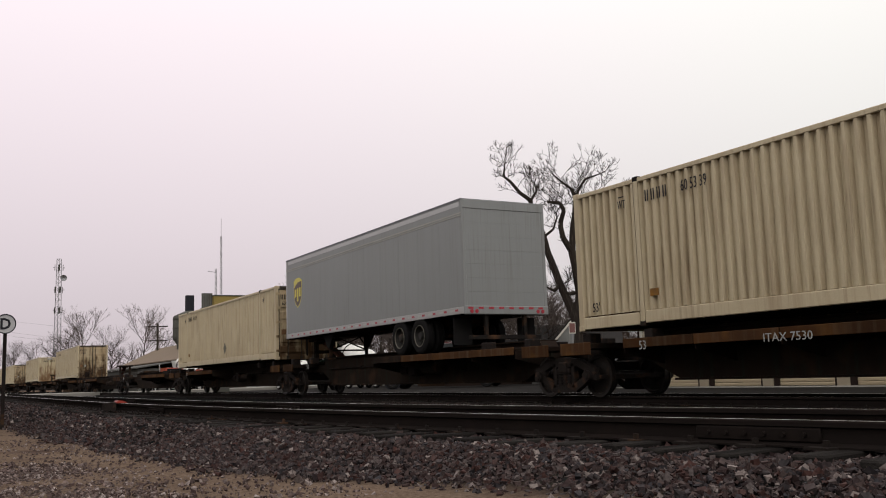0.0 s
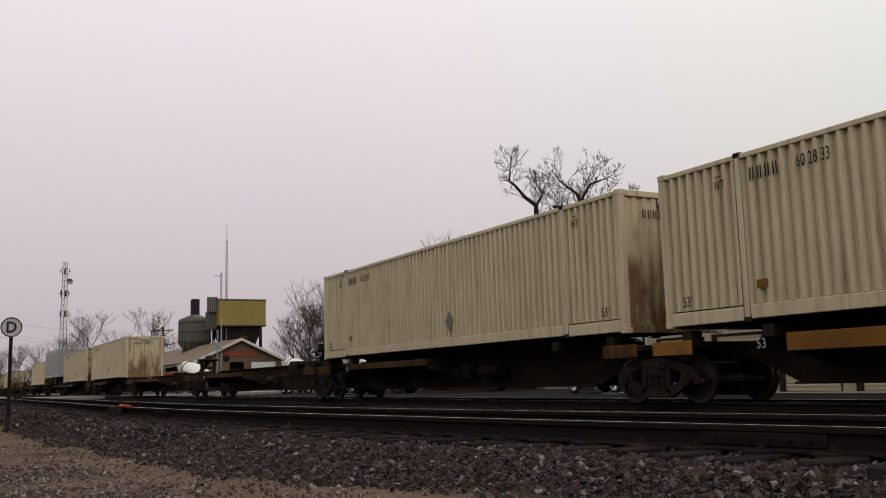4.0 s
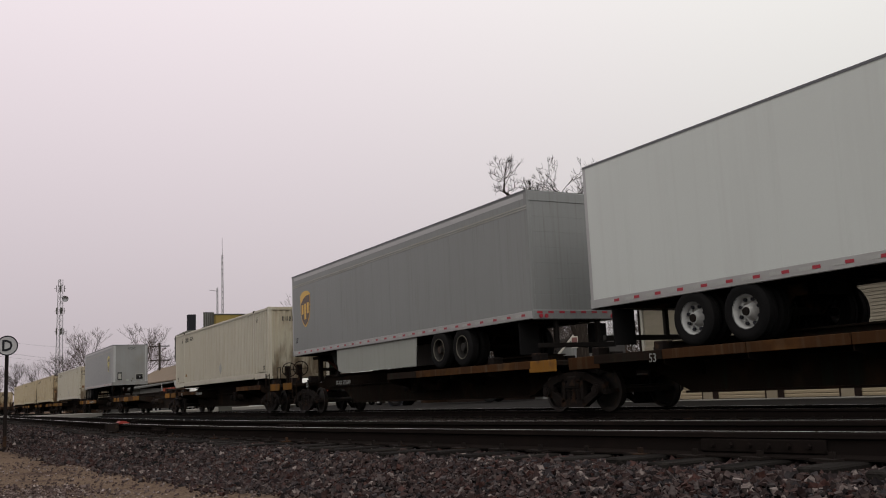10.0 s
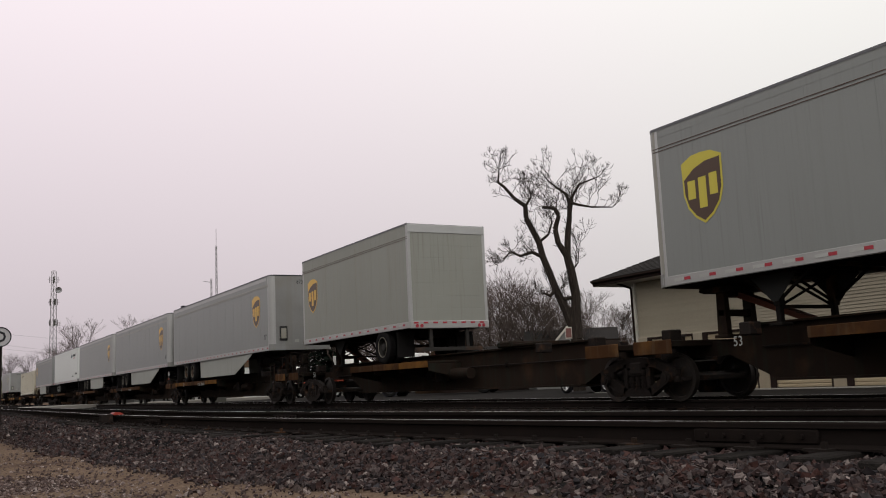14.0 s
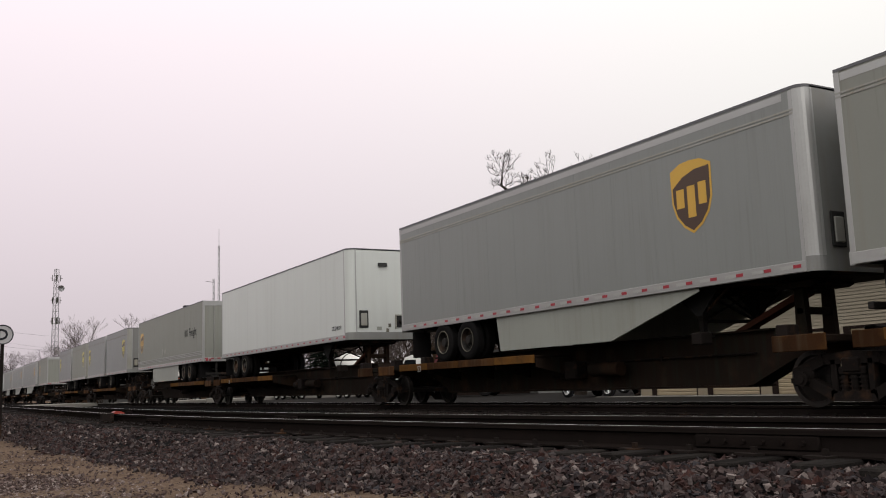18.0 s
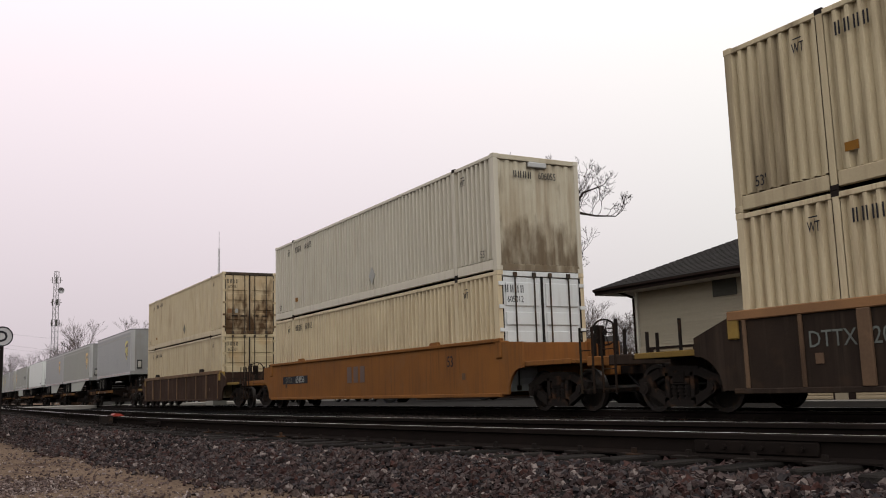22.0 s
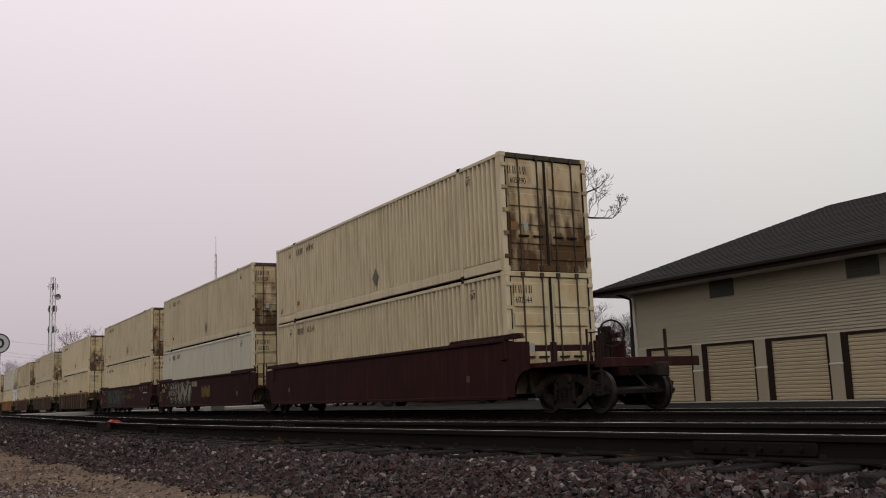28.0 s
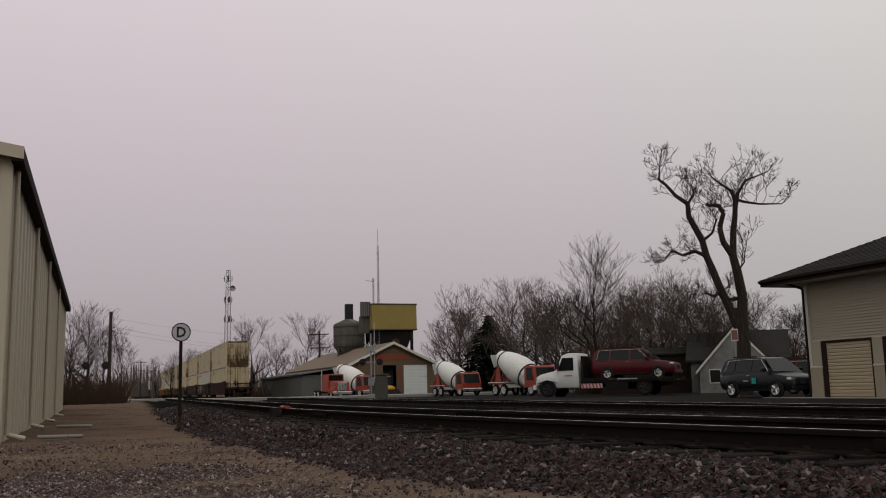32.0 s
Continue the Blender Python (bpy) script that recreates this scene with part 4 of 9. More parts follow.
# ---- trucks and wheels ----
def build_wheelset():
    w = MB()
    for s in (-1, 1):
        w.lathe((s * 0.74, 0, 0), 0, [(0.09, -0.08), (0.17, -0.06), (0.36, -0.02), (0.38, -0.07), (0.455, -0.07 if s > 0 else -0.07), (0.455, -0.035), (0.422, -0.03), (0.418, 0.07), (0.37, 0.07), (0.35, 0.02), (0.17, 0.03), (0.1, 0.09)] if s < 0 else
                [(0.1, -0.09), (0.17, -0.03), (0.35, -0.02), (0.37, -0.07), (0.418, -0.07), (0.422, 0.03), (0.455, 0.035), (0.455, 0.07), (0.38, 0.07), (0.36, 0.02), (0.17, 0.06), (0.09, 0.08)], 28)
    w.cyl((-1.0, 0, 0), (1.0, 0, 0), 0.085, n=12)
    return w.mesh("wheelset", M["wheel_steel"])


WHEELSET = build_wheelset()


def side_frame_mesh(s):
    """A cast side frame: arched top member, two open windows, columns round the spring nest, bearings at the ends."""
    b = MB()
    x0, x1 = sorted((s * 0.94, s * 1.07))

    def member(p, q, w0, w1):
        d = (Vector(q) - Vector(p)).normalized()
        n = Vector((-d.y, d.x))
        p, q = Vector(p), Vector(q)
        b.prism([tuple(p - n * w0), tuple(q - n * w1), tuple(q + n * w1), tuple(p + n * w0)], 0, x0, x1)
    for e in (-1, 1):
        f = [((e * 1.08, 0.5), (e * 0.5, 0.72), 0.085, 0.085), ((e * 0.5, 0.72), (0, 0.735), 0.08, 0.1), ((e * 0.98, 0.47), (e * 0.36, 0.17), 0.075, 0.085), ((e * 0.4, 0.16), (0, 0.15), 0.08, 0.07)]
        for p, q, a, c in f:
            member(p, q, a, c) if e < 0 else member(q, p, c, a)
        b.box(x0, x1, *sorted((e * 0.27, e * 0.38)), 0.18, 0.72, 0.015)
        b.box(x0 - 0.005, x1 + 0.005, *sorted((e * 0.7, e * 1.1)), 0.42, 0.6, 0.03)
        b.box(x0 + 0.01, x1 - 0.01, *sorted((e * 1.0, e * 1.12)), 0.32, 0.45, 0.015)
        b.cyl((s * 0.95, e * 0.88, 0.425), (s * 1.15, e * 0.88, 0.425), 0.115, n=16)
        b.cyl((s * 1.15, e * 0.88, 0.425), (s * 1.17, e * 0.88, 0.425), 0.07, n=10)
    for y in (-0.17, 0.0, 0.17):
        b.cyl((s * 1.0, y, 0.2), (s * 1.0, y, 0.47), 0.07, n=10)
        for k in range(4):
            b.ring((s * 1.0, y, 0.235 + 0.065 * k), 2, 0.088, 0.06, 0.03, 12)
    b.box(x0 - 0.01, x1 + 0.02, -0.24, 0.24, 0.47, 0.6, 0.02)
    return b.mesh("side_frame", M["iron"])


FRAMES = {s: side_frame_mesh(s) for s in (-1, 1)}
BOLSTER = MB().box(-1.1, 1.1, -0.17, 0.17, 0.5, 0.74, 0.03).box(-1.0, 1.0, -1.2, -1.14, 0.36, 0.44).box(-1.0, 1.0, 1.14, 1.2, 0.36, 0.44).mesh("bolster", M["iron"])


def add_truck(car, y):
    t = new("truck")
    t.parent = car
    t["label"] = "two-axle freight truck with cast side frames"
    t.matrix_basis = Matrix.Translation((0, y, 0))
    for s in (-1, 1):
        part("side_frame", FRAMES[s], None, t)
    part("bolster", BOLSTER, None, t)
    for a in (-0.88, 0.88):
        w = part("wheelset", WHEELSET, None, t)
        w.matrix_basis = Matrix.Translation((0, a, 0.425))
    return t


def brake_wheel(car, x, y, z):
    w = MB().ring((0, 0, 0), 1, 0.29, 0.255, 0.035, 20)
    for i in range(5):
        t = 2 * math.pi * i / 5
        w.cyl((0, 0, 0), (0.265 * math.cos(t), 0, 0.265 * math.sin(t)), 0.012, n=6)
    w.cyl((0, -0.05, 0), (0, 0.12, 0), 0.05, n=10)
    o = part("brake_wheel", w, M["iron"], car, "spoked hand-brake wheel")
    o.matrix_basis = pose(x, y, z, 0, 0, -22)
    part("brake_stand", MB().box(x - 0.11, x + 0.11, y + 0.1, y + 0.26, z - 0.22, z + 0.16, 0.03).box(x - 0.035, x + 0.035, y + 0.13, y + 0.2, 1.0, z - 0.2).box(x + 0.06, x + 0.1, y + 0.13, y + 0.2, 1.0, z - 0.2), M["sill"], car, "hand-brake gear box on its stand")


def grab_iron(car, x, y, z0, z1, w=0.4):
    b = MB().tube([(x, y, z0), (x, y, z1), (x, y + w, z1), (x, y + w, z0)], 0.014)
    part("grab_iron", b, M["iron"], car)


def ladder(car, x, y, z0, z1, w=0.42, mat="sill"):
    b = MB()
    for a in (0, w):
        b.box(x - 0.012, x + 0.012, y + a - 0.025, y + a + 0.025, z0, z1)
    k = max(2, round((z1 - z0) / 0.32))
    for i in range(k):
        b.cyl((x, y, z0 + 0.08 + i * (z1 - z0 - 0.16) / (k - 1)), (x, y + w, z0 + 0.08 + i * (z1 - z0 - 0.16) / (k - 1)), 0.011, n=6)
    part("ladder", b, M[mat], car)


def coupler(car, y, sd):
    b = MB().box(-0.09, 0.09, *sorted((y, y - sd * 1.1)), 0.72, 0.92, 0.02)
    b.box(-0.17, 0.15, *sorted((y - sd * 0.02, y + sd * 0.12)), 0.68, 0.98, 0.03)
    part("coupler", b, M["iron"], car, "steel knuckle coupler")
    part("air_hose", MB().tube([(-0.3, y - sd * 0.4, 0.72), (-0.32, y - sd * 0.1, 0.5), (-0.25, y + sd * 0.1, 0.42)], 0.022, 8), M["rubber"], car)


def deck(car, y0, y1, yellow, patched=False):
    """The tyre pads that stick out on each side of the spine, with their yellow edge panels."""
    for s in (-1, 1):
        part("wheel_deck", MB().box(*sorted((s * 0.3, s * 1.27)), y0, y1, 1.06, 1.12, 0.01), M["sill"], car, "steel tyre runway")
        k = max(2, round((y1 - y0) / 1.9))
        for i in range(k):
            a, e = y0 + (y1 - y0) * i / k, y0 + (y1 - y0) * (i + 1) / k
            mat = M["spine_yellow" if yellow and i % 2 == 0 else "spine_rust"] if yellow or i % 4 != 3 else M["sill"]
            if patched and i % 3 == 0:
                mat = M["spine_orange"]
            part("edge_panel", MB().box(*sorted((s * 1.27, s * 1.305)), a + 0.01, e - 0.01, (0.84 if i % 3 else 0.86) if yellow else 0.95, 1.13, 0.008), mat, car)
        for i in range(k + 1):
            y = y0 + (y1 - y0) * i / k
            part("outrigger", MB().prism([(s * 0.2, 0.62), (s * 1.26, 0.86), (s * 1.26, 1.055), (s * 0.2, 1.055)] if s > 0 else [(-1.26, 0.86), (-0.2, 0.62), (-0.2, 1.055), (-1.26, 1.055)], 1, y - 0.012, y + 0.012), M["sill"], car)


def hitch(car, y, sd, up):
    """The folding stand that carries a trailer's kingpin; sd is the way its strut leans."""
    if up:
        b = MB()
        for s in (-1, 1):
            b.prism([(y - 0.12, 1.1), (y + 0.12, 1.1), (y + 0.09, 2.02), (y - 0.09, 2.02)], 0, *sorted((s * 0.28, s * 0.4)))
        b.box(-0.4, 0.4, y - 0.07, y + 0.07, 1.5, 1.62, 0.01).box(-0.46, 0.46, y - 0.16, y + 0.16, 1.1, 1.16, 0.01)
        st = part("hitch_stand", b, M["sill"], car, "raised rusty trailer hitch")
        part("hitch_plate", MB().prism([(y - 0.42, 1.98), (y - 0.3, 1.94), (y + 0.3, 1.94), (y + 0.42, 1.98), (y + 0.4, 2.045), (y - 0.4, 2.045)], 0, -0.5, 0.5), M["iron"], st)
        part("hitch_jaw", MB().box(-0.2, 0.2, y - 0.18, y + 0.18, 1.86, 1.94, 0.02), M["sill"], st)
        part("diagonal_strut", MB().prism([(y + sd * 2.1, 1.1), (y + sd * 2.35, 1.1), (y + sd * 0.12, 1.96), (y - sd * 0.04, 1.9)] if sd > 0 else [(y - 2.35, 1.1), (y - 2.1, 1.1), (y + 0.04, 1.9), (y - 0.12, 1.96)], 0, -0.12, 0.12), M["strut_red"], st, "rusty red diagonal strut")
    else:
        st = part("hitch_stand", MB().box(-0.42, 0.42, *sorted((y, y + sd * 1.5)), 1.32, 1.4, 0.02).box(-0.5, 0.5, *sorted((y + sd * 1.3, y + sd * 1.9)), 1.32, 1.46, 0.03), M["sill"], car, "trailer hitch folded down")


def build_spine(y_back, y_front, end_back, end_front, hitches, decks, marks=""):
    """One platform of a spine car between two joints; end_*: 'joint' (shared truck) or 'coupled'. Truck of a shared joint is carried by the platform ahead."""
    L = y_front - y_back
    car = thing("spine_car", "brown and yellow spine car platform of an articulated flat", "rail car", "spine cars")
    tb, tf = (0.0 if end_back == "joint" else 2.0), (L if end_front == "joint" else L - 2.0)
    a, e = (0.35, L - 0.35)
    s = MB()
    prof = [(a, 0.8), (tb + 1.7, 0.78), (tb + 2.7, 0.34), (tf - 2.7, 0.34), (tf - 1.7, 0.78), (e, 0.8), (e, 1.06), (e - 1.5, 1.06), (e - 1.7, 1.29), (a + 1.7, 1.29), (a + 1.5, 1.06), (a, 1.06)]
    s.prism(prof, 0, -0.24, 0.24)
    part("centre_sill", s, M["sill"], car, "deep rusty centre sill")
    fl = MB()
    fl.prism([(tb + 2.7, 0.3), (tf - 2.7, 0.3), (tf - 2.7, 0.345), (tb + 2.7, 0.345)], 0, -0.36, 0.36)
    fl.box(-0.36, 0.36, a + 1.75, e - 1.75, 1.285, 1.32)
    part("flange_plate", fl, M["sill"], car)
    for y0, y1 in decks:
        deck(car, y0, y1, -170 < y_back < -90, y_back < -260)
    for y in (0.75, L - 0.75):
        part("end_platform", MB().box(-1.27, 1.27, y - 0.5, y + 0.5, 0.98, 1.1, 0.015), M["sill"], car)
        for s_ in (-1, 1):
            part("end_panel", MB().box(*sorted((s_ * 1.27, s_ * 1.3)), y - 0.52, y + 0.52, 0.86, 1.12, 0.01), M["spine_yellow" if -205 < y_back < -90 else "spine_rust"], car, "faded rusty end panel")
    for y in (1.1, 3.0, L - 3.0, L - 1.1):
        for s_ in (-1, 1):
            part("pedestal", MB().box(*sorted((s_ * 0.95, s_ * 1.25)), y - 0.12, y + 0.12, 1.08, 1.3, 0.02), M["iron"], car, "container pedestal")
    for y, sd, up in hitches:
        hitch(car, y, sd, up)
    ym = L * 0.42
    part("air_reservoir", MB().cyl((-0.52, ym, 0.74), (-0.52, ym - 0.95, 0.74), 0.15, n=16), M["sill"], car, "brown air reservoir tank")
    part("brake_valve", MB().box(-0.6, -0.28, ym + 0.5, ym + 0.95, 0.55, 0.95, 0.03).cyl((-0.45, ym + 1.1, 0.72), (-0.45, ym + 1.5, 0.72), 0.14, n=12), M["iron"], car)
    pipe = MB().cyl((-0.3, 2.5, 0.9), (-0.3, L - 2.5, 0.9), 0.02, n=6)
    for y in (L * 0.3, L * 0.55, L * 0.7):
        pipe.box(-0.34, -0.23, y - 0.02, y + 0.02, 0.85, 0.95)
    part("train_line", pipe, M["iron"], car)
    if end_back == "coupled":
        add_truck(car, tb)
        coupler(car, 0.0, -1)
        brake_wheel(car, -0.75, 0.55, 1.66)
        grab_iron(car, -1.2, 0.3, 0.75, 1.75)
        ladder(car, -1.31, 1.35, 0.5, 1.55)
    if end_front == "coupled":
        add_truck(car, tf)
        coupler(car, L, 1)
        brake_wheel(car, -0.75, L - 0.75, 1.66)
        grab_iron(car, -1.2, L - 0.75, 0.75, 1.75)
        grab_iron(car, 0.5, L - 0.6, 1.0, 1.9)
        ladder(car, -1.31, L - 1.75, 0.5, 1.12)
    else:
        add_truck(car, tf)
        part("joint_casting", MB().cyl((0, L, 0.72), (0, L, 1.12), 0.3, n=18).box(-0.25, 0.25, L - 0.6, L + 0.5, 0.78, 1.02, 0.03), M["iron"], car, "articulation joint")
    if marks:
        lettering(marks, 0.2, M["chalk"], car, -1.309, L * 0.66, 0.97, SIDE, 1.1)
    lettering("53", 0.24, M["chalk"], car, -1.309, L - 2.9, 0.98, SIDE, 0.9)
    return rolls(car, y_back)


def build_well(y_back, y_front, end_back, end_front, paint, style, marks, tall=False):
    """A well car between two joints, its load sunk between the trucks."""
    L = y_front - y_back
    car = thing("well_car", {"well_brown": "brown ribbed", "well_dark": "dark brown ribbed", "well_yellow": "faded orange", "well_maroon": "dark maroon graffitied"}[paint] + " double-stack well car", "rail car", "well cars")
    tb, tf = (0.0 if end_back == "joint" else 1.9), (L if end_front == "joint" else L - 1.9)
    wb, wf = tb + (1.55 if end_back == "joint" else 1.75), tf - (1.55 if end_front == "joint" else 1.75)
    mt = M[paint]
    top = 1.58 if not tall else 1.62
    drop = 0.3 if style == "ribs" else 0.04
    for s in (-1, 1):
        xo, xi = s * 1.42, s * 1.36
        arch = [(0.62 * math.cos(k * math.pi / 12), 0.36 + 0.6 * math.sin(k * math.pi / 12)) for k in range(7)]
        poly = [*[(wb - 0.95 + u, v) for u, v in arch[::-1]], *[(wf + 0.95 - u, v) for u, v in arch], (wf + 0.95, top - drop), (wf + 0.1, top), (wb - 0.1, top), (wb - 0.95, top - drop)]
        part("side_sill", MB().prism(poly, 0, *sorted((xo, xi))), mt, car)
        part("top_chord", MB().box(*sorted((s * 1.34, s * 1.47)), wb - 0.1, wf + 0.1, top - 0.07 if style == "ribs" else top, top + 0.09, 0.015), mt if style != "ribs" else M["chord"] if y_back < -448 else M["well_rib"], car)
        part("bottom_chord", MB().box(*sorted((s * 1.3, s * 1.46)), wb - 0.05, wf + 0.05, 0.3, 0.39, 0.012), mt, car)
        if style == "ribs":
            k = 15 if y_back < -448 else 9
            for i in range(k):
                y = wb + 0.25 + (wf - wb - 0.5) * i / (k - 1)
                wide = 0.11 if i in ((2, k - 3) if k > 9 else (1, k - 2)) else 0.035
                part("side_rib", MB().box(*sorted((s * 1.42, s * (1.475 if wide > 0.1 else 1.465))), y - wide, y + wide, 0.39, top - 0.07, 0.01), M["well_rib"], car)
            for y in (wb + 3.2, wf - 3.2):
                part("guide_block", MB().prism([(y - 0.3, top + 0.09), (y + 0.3, top + 0.09), (y + 0.2, top + 0.24), (y - 0.2, top + 0.24)], 0, *sorted((s * 1.34, s * 1.46))), M["iron"], car, "dark container guide")
        else:
            for y0, y1 in ((wb - 0.8, wb + 2.6), (wf - 2.6, wf + 0.8)) if tall else ((wb + 2.9, wb + 3.5), (wf - 3.5, wf - 2.9)):
                part("raised_chord", MB().prism([(y0, top + 0.05), (y1, top + 0.05), (y1 - 0.15, top + 0.17), (y0 + 0.1, top + 0.17)], 0, *sorted((s * 1.36, s * 1.45))), mt, car)
        for y in (wb, wf):
            part("corner_bracket", MB().box(*sorted((s * 1.2, s * 1.46)), y - 0.12, y + 0.12, 1.2, top + 0.03, 0.02), M["yellow_post"] if style == "ribs" else mt, car, "yellow jacking bracket" if style == "ribs" else "")
            part("placard_plate", MB().box(*sorted((s * 1.425, s * 1.435)), y + (1.6 if y == wb else -1.75), y + (1.75 if y == wb else -1.6), 0.74, 0.9), M["well_rib"], car, "small faded plate")
    fl = MB()
    for i in range(9):
        y = wb + 1.6 + (wf - wb - 3.2) * i / 8
        fl.box(-1.36, 1.36, y - 0.1, y + 0.1, 0.3, 0.41)
    part("well_floor", fl, mt, car, "cross beams of the well")
    for y, t0 in ((wb, tb), (wf, tf)):
        y0, y1 = (t0 - 1.0 if t0 > 0.5 else 0.1, wb) if y == wb else (wf, (t0 + 1.0 if t0 < L - 0.5 else L - 0.1))
        part("end_deck", MB().box(-1.3, 1.3, y0, y1, 0.98, 1.06, 0.012), mt, car)
        part("end_sill", MB().box(-0.34, 0.34, y0, y1, 0.72, 0.98, 0.02), mt, car)
        part("bulkhead", MB().box(-1.34, 1.34, *((wb + 0.02, wb + 0.1) if y == wb else (wf - 0.1, wf - 0.02)), 0.98, top, 0.01), mt, car)
        for s in (-1, 1):
            part("step_panel", MB().box(*sorted((s * 1.3, s * 1.33)), y0 + 0.1, y1 - 0.1, 0.98, 1.09, 0.01), M["yellow_post"] if style == "ribs" else mt, car)
    rnd = random.Random(int(-y_back))
    for end, kind in ((0, end_back), (1, end_front)):
        y = 0.35 if end == 0 else L - 0.35
        if kind == "coupled":
            add_truck(car, tb if end == 0 else tf)
            coupler(car, 0.0 if end == 0 else L, -1 if end == 0 else 1)
            part("end_beam", MB().box(-1.35, 1.35, y - 0.1, y + 0.1, 0.9, 1.1, 0.015), mt, car)
            ladder(car, -1.34, y - 0.1, 0.35, 1.7, 0.4, "sill")
            for x in (-1.2, -0.4, 0.5):
                part("stanchion", MB().box(x - 0.03, x + 0.03, y - 0.03, y + 0.03, 1.1, 1.1 + rnd.uniform(0.45, 0.75), 0.008), M["iron"], car)
            if end == 0:
                brake_wheel(car, -0.6, 0.75, 1.62)
        elif end == 1:
            add_truck(car, tf)
            part("joint_casting", MB().cyl((0, L, 0.72), (0, L, 1.12), 0.3, n=18), M["iron"], car, "articulation joint")
        if kind != "coupled":
            ladder(car, -1.34, y - 0.1 if end else y + 0.3, 0.5, 1.9, 0.4, "sill")
    for text, pos, z, size, mat, narrow in marks:
        if text.startswith("#"):
            bars(car, M[mat], -1.4255, pos, z, (size * 0.7,) * len(text), size)
        else:
            lettering(text, size, M[mat], car, -1.4255 if style != "ribs" else -1.428, pos, z, SIDE, narrow)
    return rolls(car, y_back)


# ---- road trailers ----
def shield(parent, x, y, z, h, sd, gold):
    """A plain shield: gold upper part and rim, brown field, three gold bars."""
    w = h * 0.76
    def outline(k):
        a, b = w / 2 * k, h / 2 * k
        return [(-a, b * 0.8), (-a * 0.98, -b * 0.1), (-a * 0.8, -b * 0.5), (-a * 0.45, -b * 0.8), (0, -b), (a * 0.45, -b * 0.8), (a * 0.8, -b * 0.5), (a * 0.98, -b * 0.1), (a, b * 0.8), (a * 0.5, b * 0.97), (0, b), (-a * 0.5, b * 0.97)]
    base = MB().face([(p, q, 0) for p, q in outline(1.0)])
    o = part("shield", base, M[gold], parent, "gold and brown shield")
    o.matrix_basis = Matrix.Translation((x - 0.004, y, z)) @ SIDE
    fld = MB().face([(-w * 0.455, h * 0.16, 0), *[(p * 0.99, q, 0) for p, q in outline(0.92)[1:8]], (w * 0.455, h * 0.37, 0), (w * 0.1, h * 0.36, 0), (-w * 0.2, h * 0.29, 0)])
    f = part("field", fld, M["brown"], o)
    f.matrix_basis = Matrix.Translation((0, 0, 0.003))
    for i in range(3):
        a = -w * 0.37 + i * w * 0.27
        lo, hi = -h * (0.28 if i == 1 else 0.13), h * (0.13 + 0.02 * i)
        part("emblem_bar", MB().box(a, a + w * 0.19, lo, hi, 0.004, 0.006, 0.0), M[gold], o)


def road_wheel(t, y, rim, r=0.5):
    for s in (-1, 1):
        w = new("wheel")
        w.parent = t
        w["label"] = "dual truck wheel"
        w.matrix_basis = Matrix.Translation((s * 1.0, y, 1.14 + r))
        tyre = MB()
        for dx in (-0.16, 0.16):
            tyre.lathe((dx, 0, 0), 0, [(0.29, -0.11), (0.4, -0.135), (r - 0.04, -0.125), (r, -0.09), (r, -0.03), (r - 0.012, -0.025), (r - 0.012, 0.025), (r, 0.03), (r, 0.09), (r - 0.04, 0.125), (0.4, 0.135), (0.29, 0.11)], 26, True)
        part("tyre", tyre, M["rubber"], w)
        rm = MB().lathe((s * 0.16, 0, 0), 0, [(0.3, s * 0.115), (0.285, s * 0.1), (0.26, -s * 0.02), (0.16, -s * 0.05), (0.12, s * 0.02), (0.1, s * 0.1), (0.0, s * 0.1)] if s > 0 else [(0.0, -0.1), (0.1, -0.1), (0.12, -0.02), (0.16, 0.05), (0.26, 0.02), (0.285, -0.1), (0.3, -0.115)], 22)
        for i in range(8):
            a = 2 * math.pi * i / 8
            rm.cyl((s * 0.12, 0.2 * math.cos(a), 0.2 * math.sin(a)), (s * 0.16, 0.2 * math.cos(a), 0.2 * math.sin(a)), 0.02, n=6)
        part("rim", rm, M[rim], w)
        if rim == "rim_white":
            hub = part("hub", MB().cyl((s * 0.2, 0, 0), (s * 0.29, 0, 0), 0.085, 0.07, n=14), M["iron"], w, "greasy dark hub")
            for i in range(8):
                a = 2 * math.pi * (i + 0.5) / 8
                # black plugs on the rim stand for the shade in its open hand holes
                part("hand_hole", MB().cyl((s * 0.15, 0.215 * math.cos(a), 0.215 * math.sin(a)), (s * 0.192, 0.215 * math.cos(a), 0.215 * math.sin(a)), 0.032, n=8), M["ink"], hub)
        if rim == "rim":
            part("rim_ring", MB().ring((s * 0.275, 0, 0), 0, 0.302, 0.287, 0.02, 26), M["placard"], w, "worn rim edge")


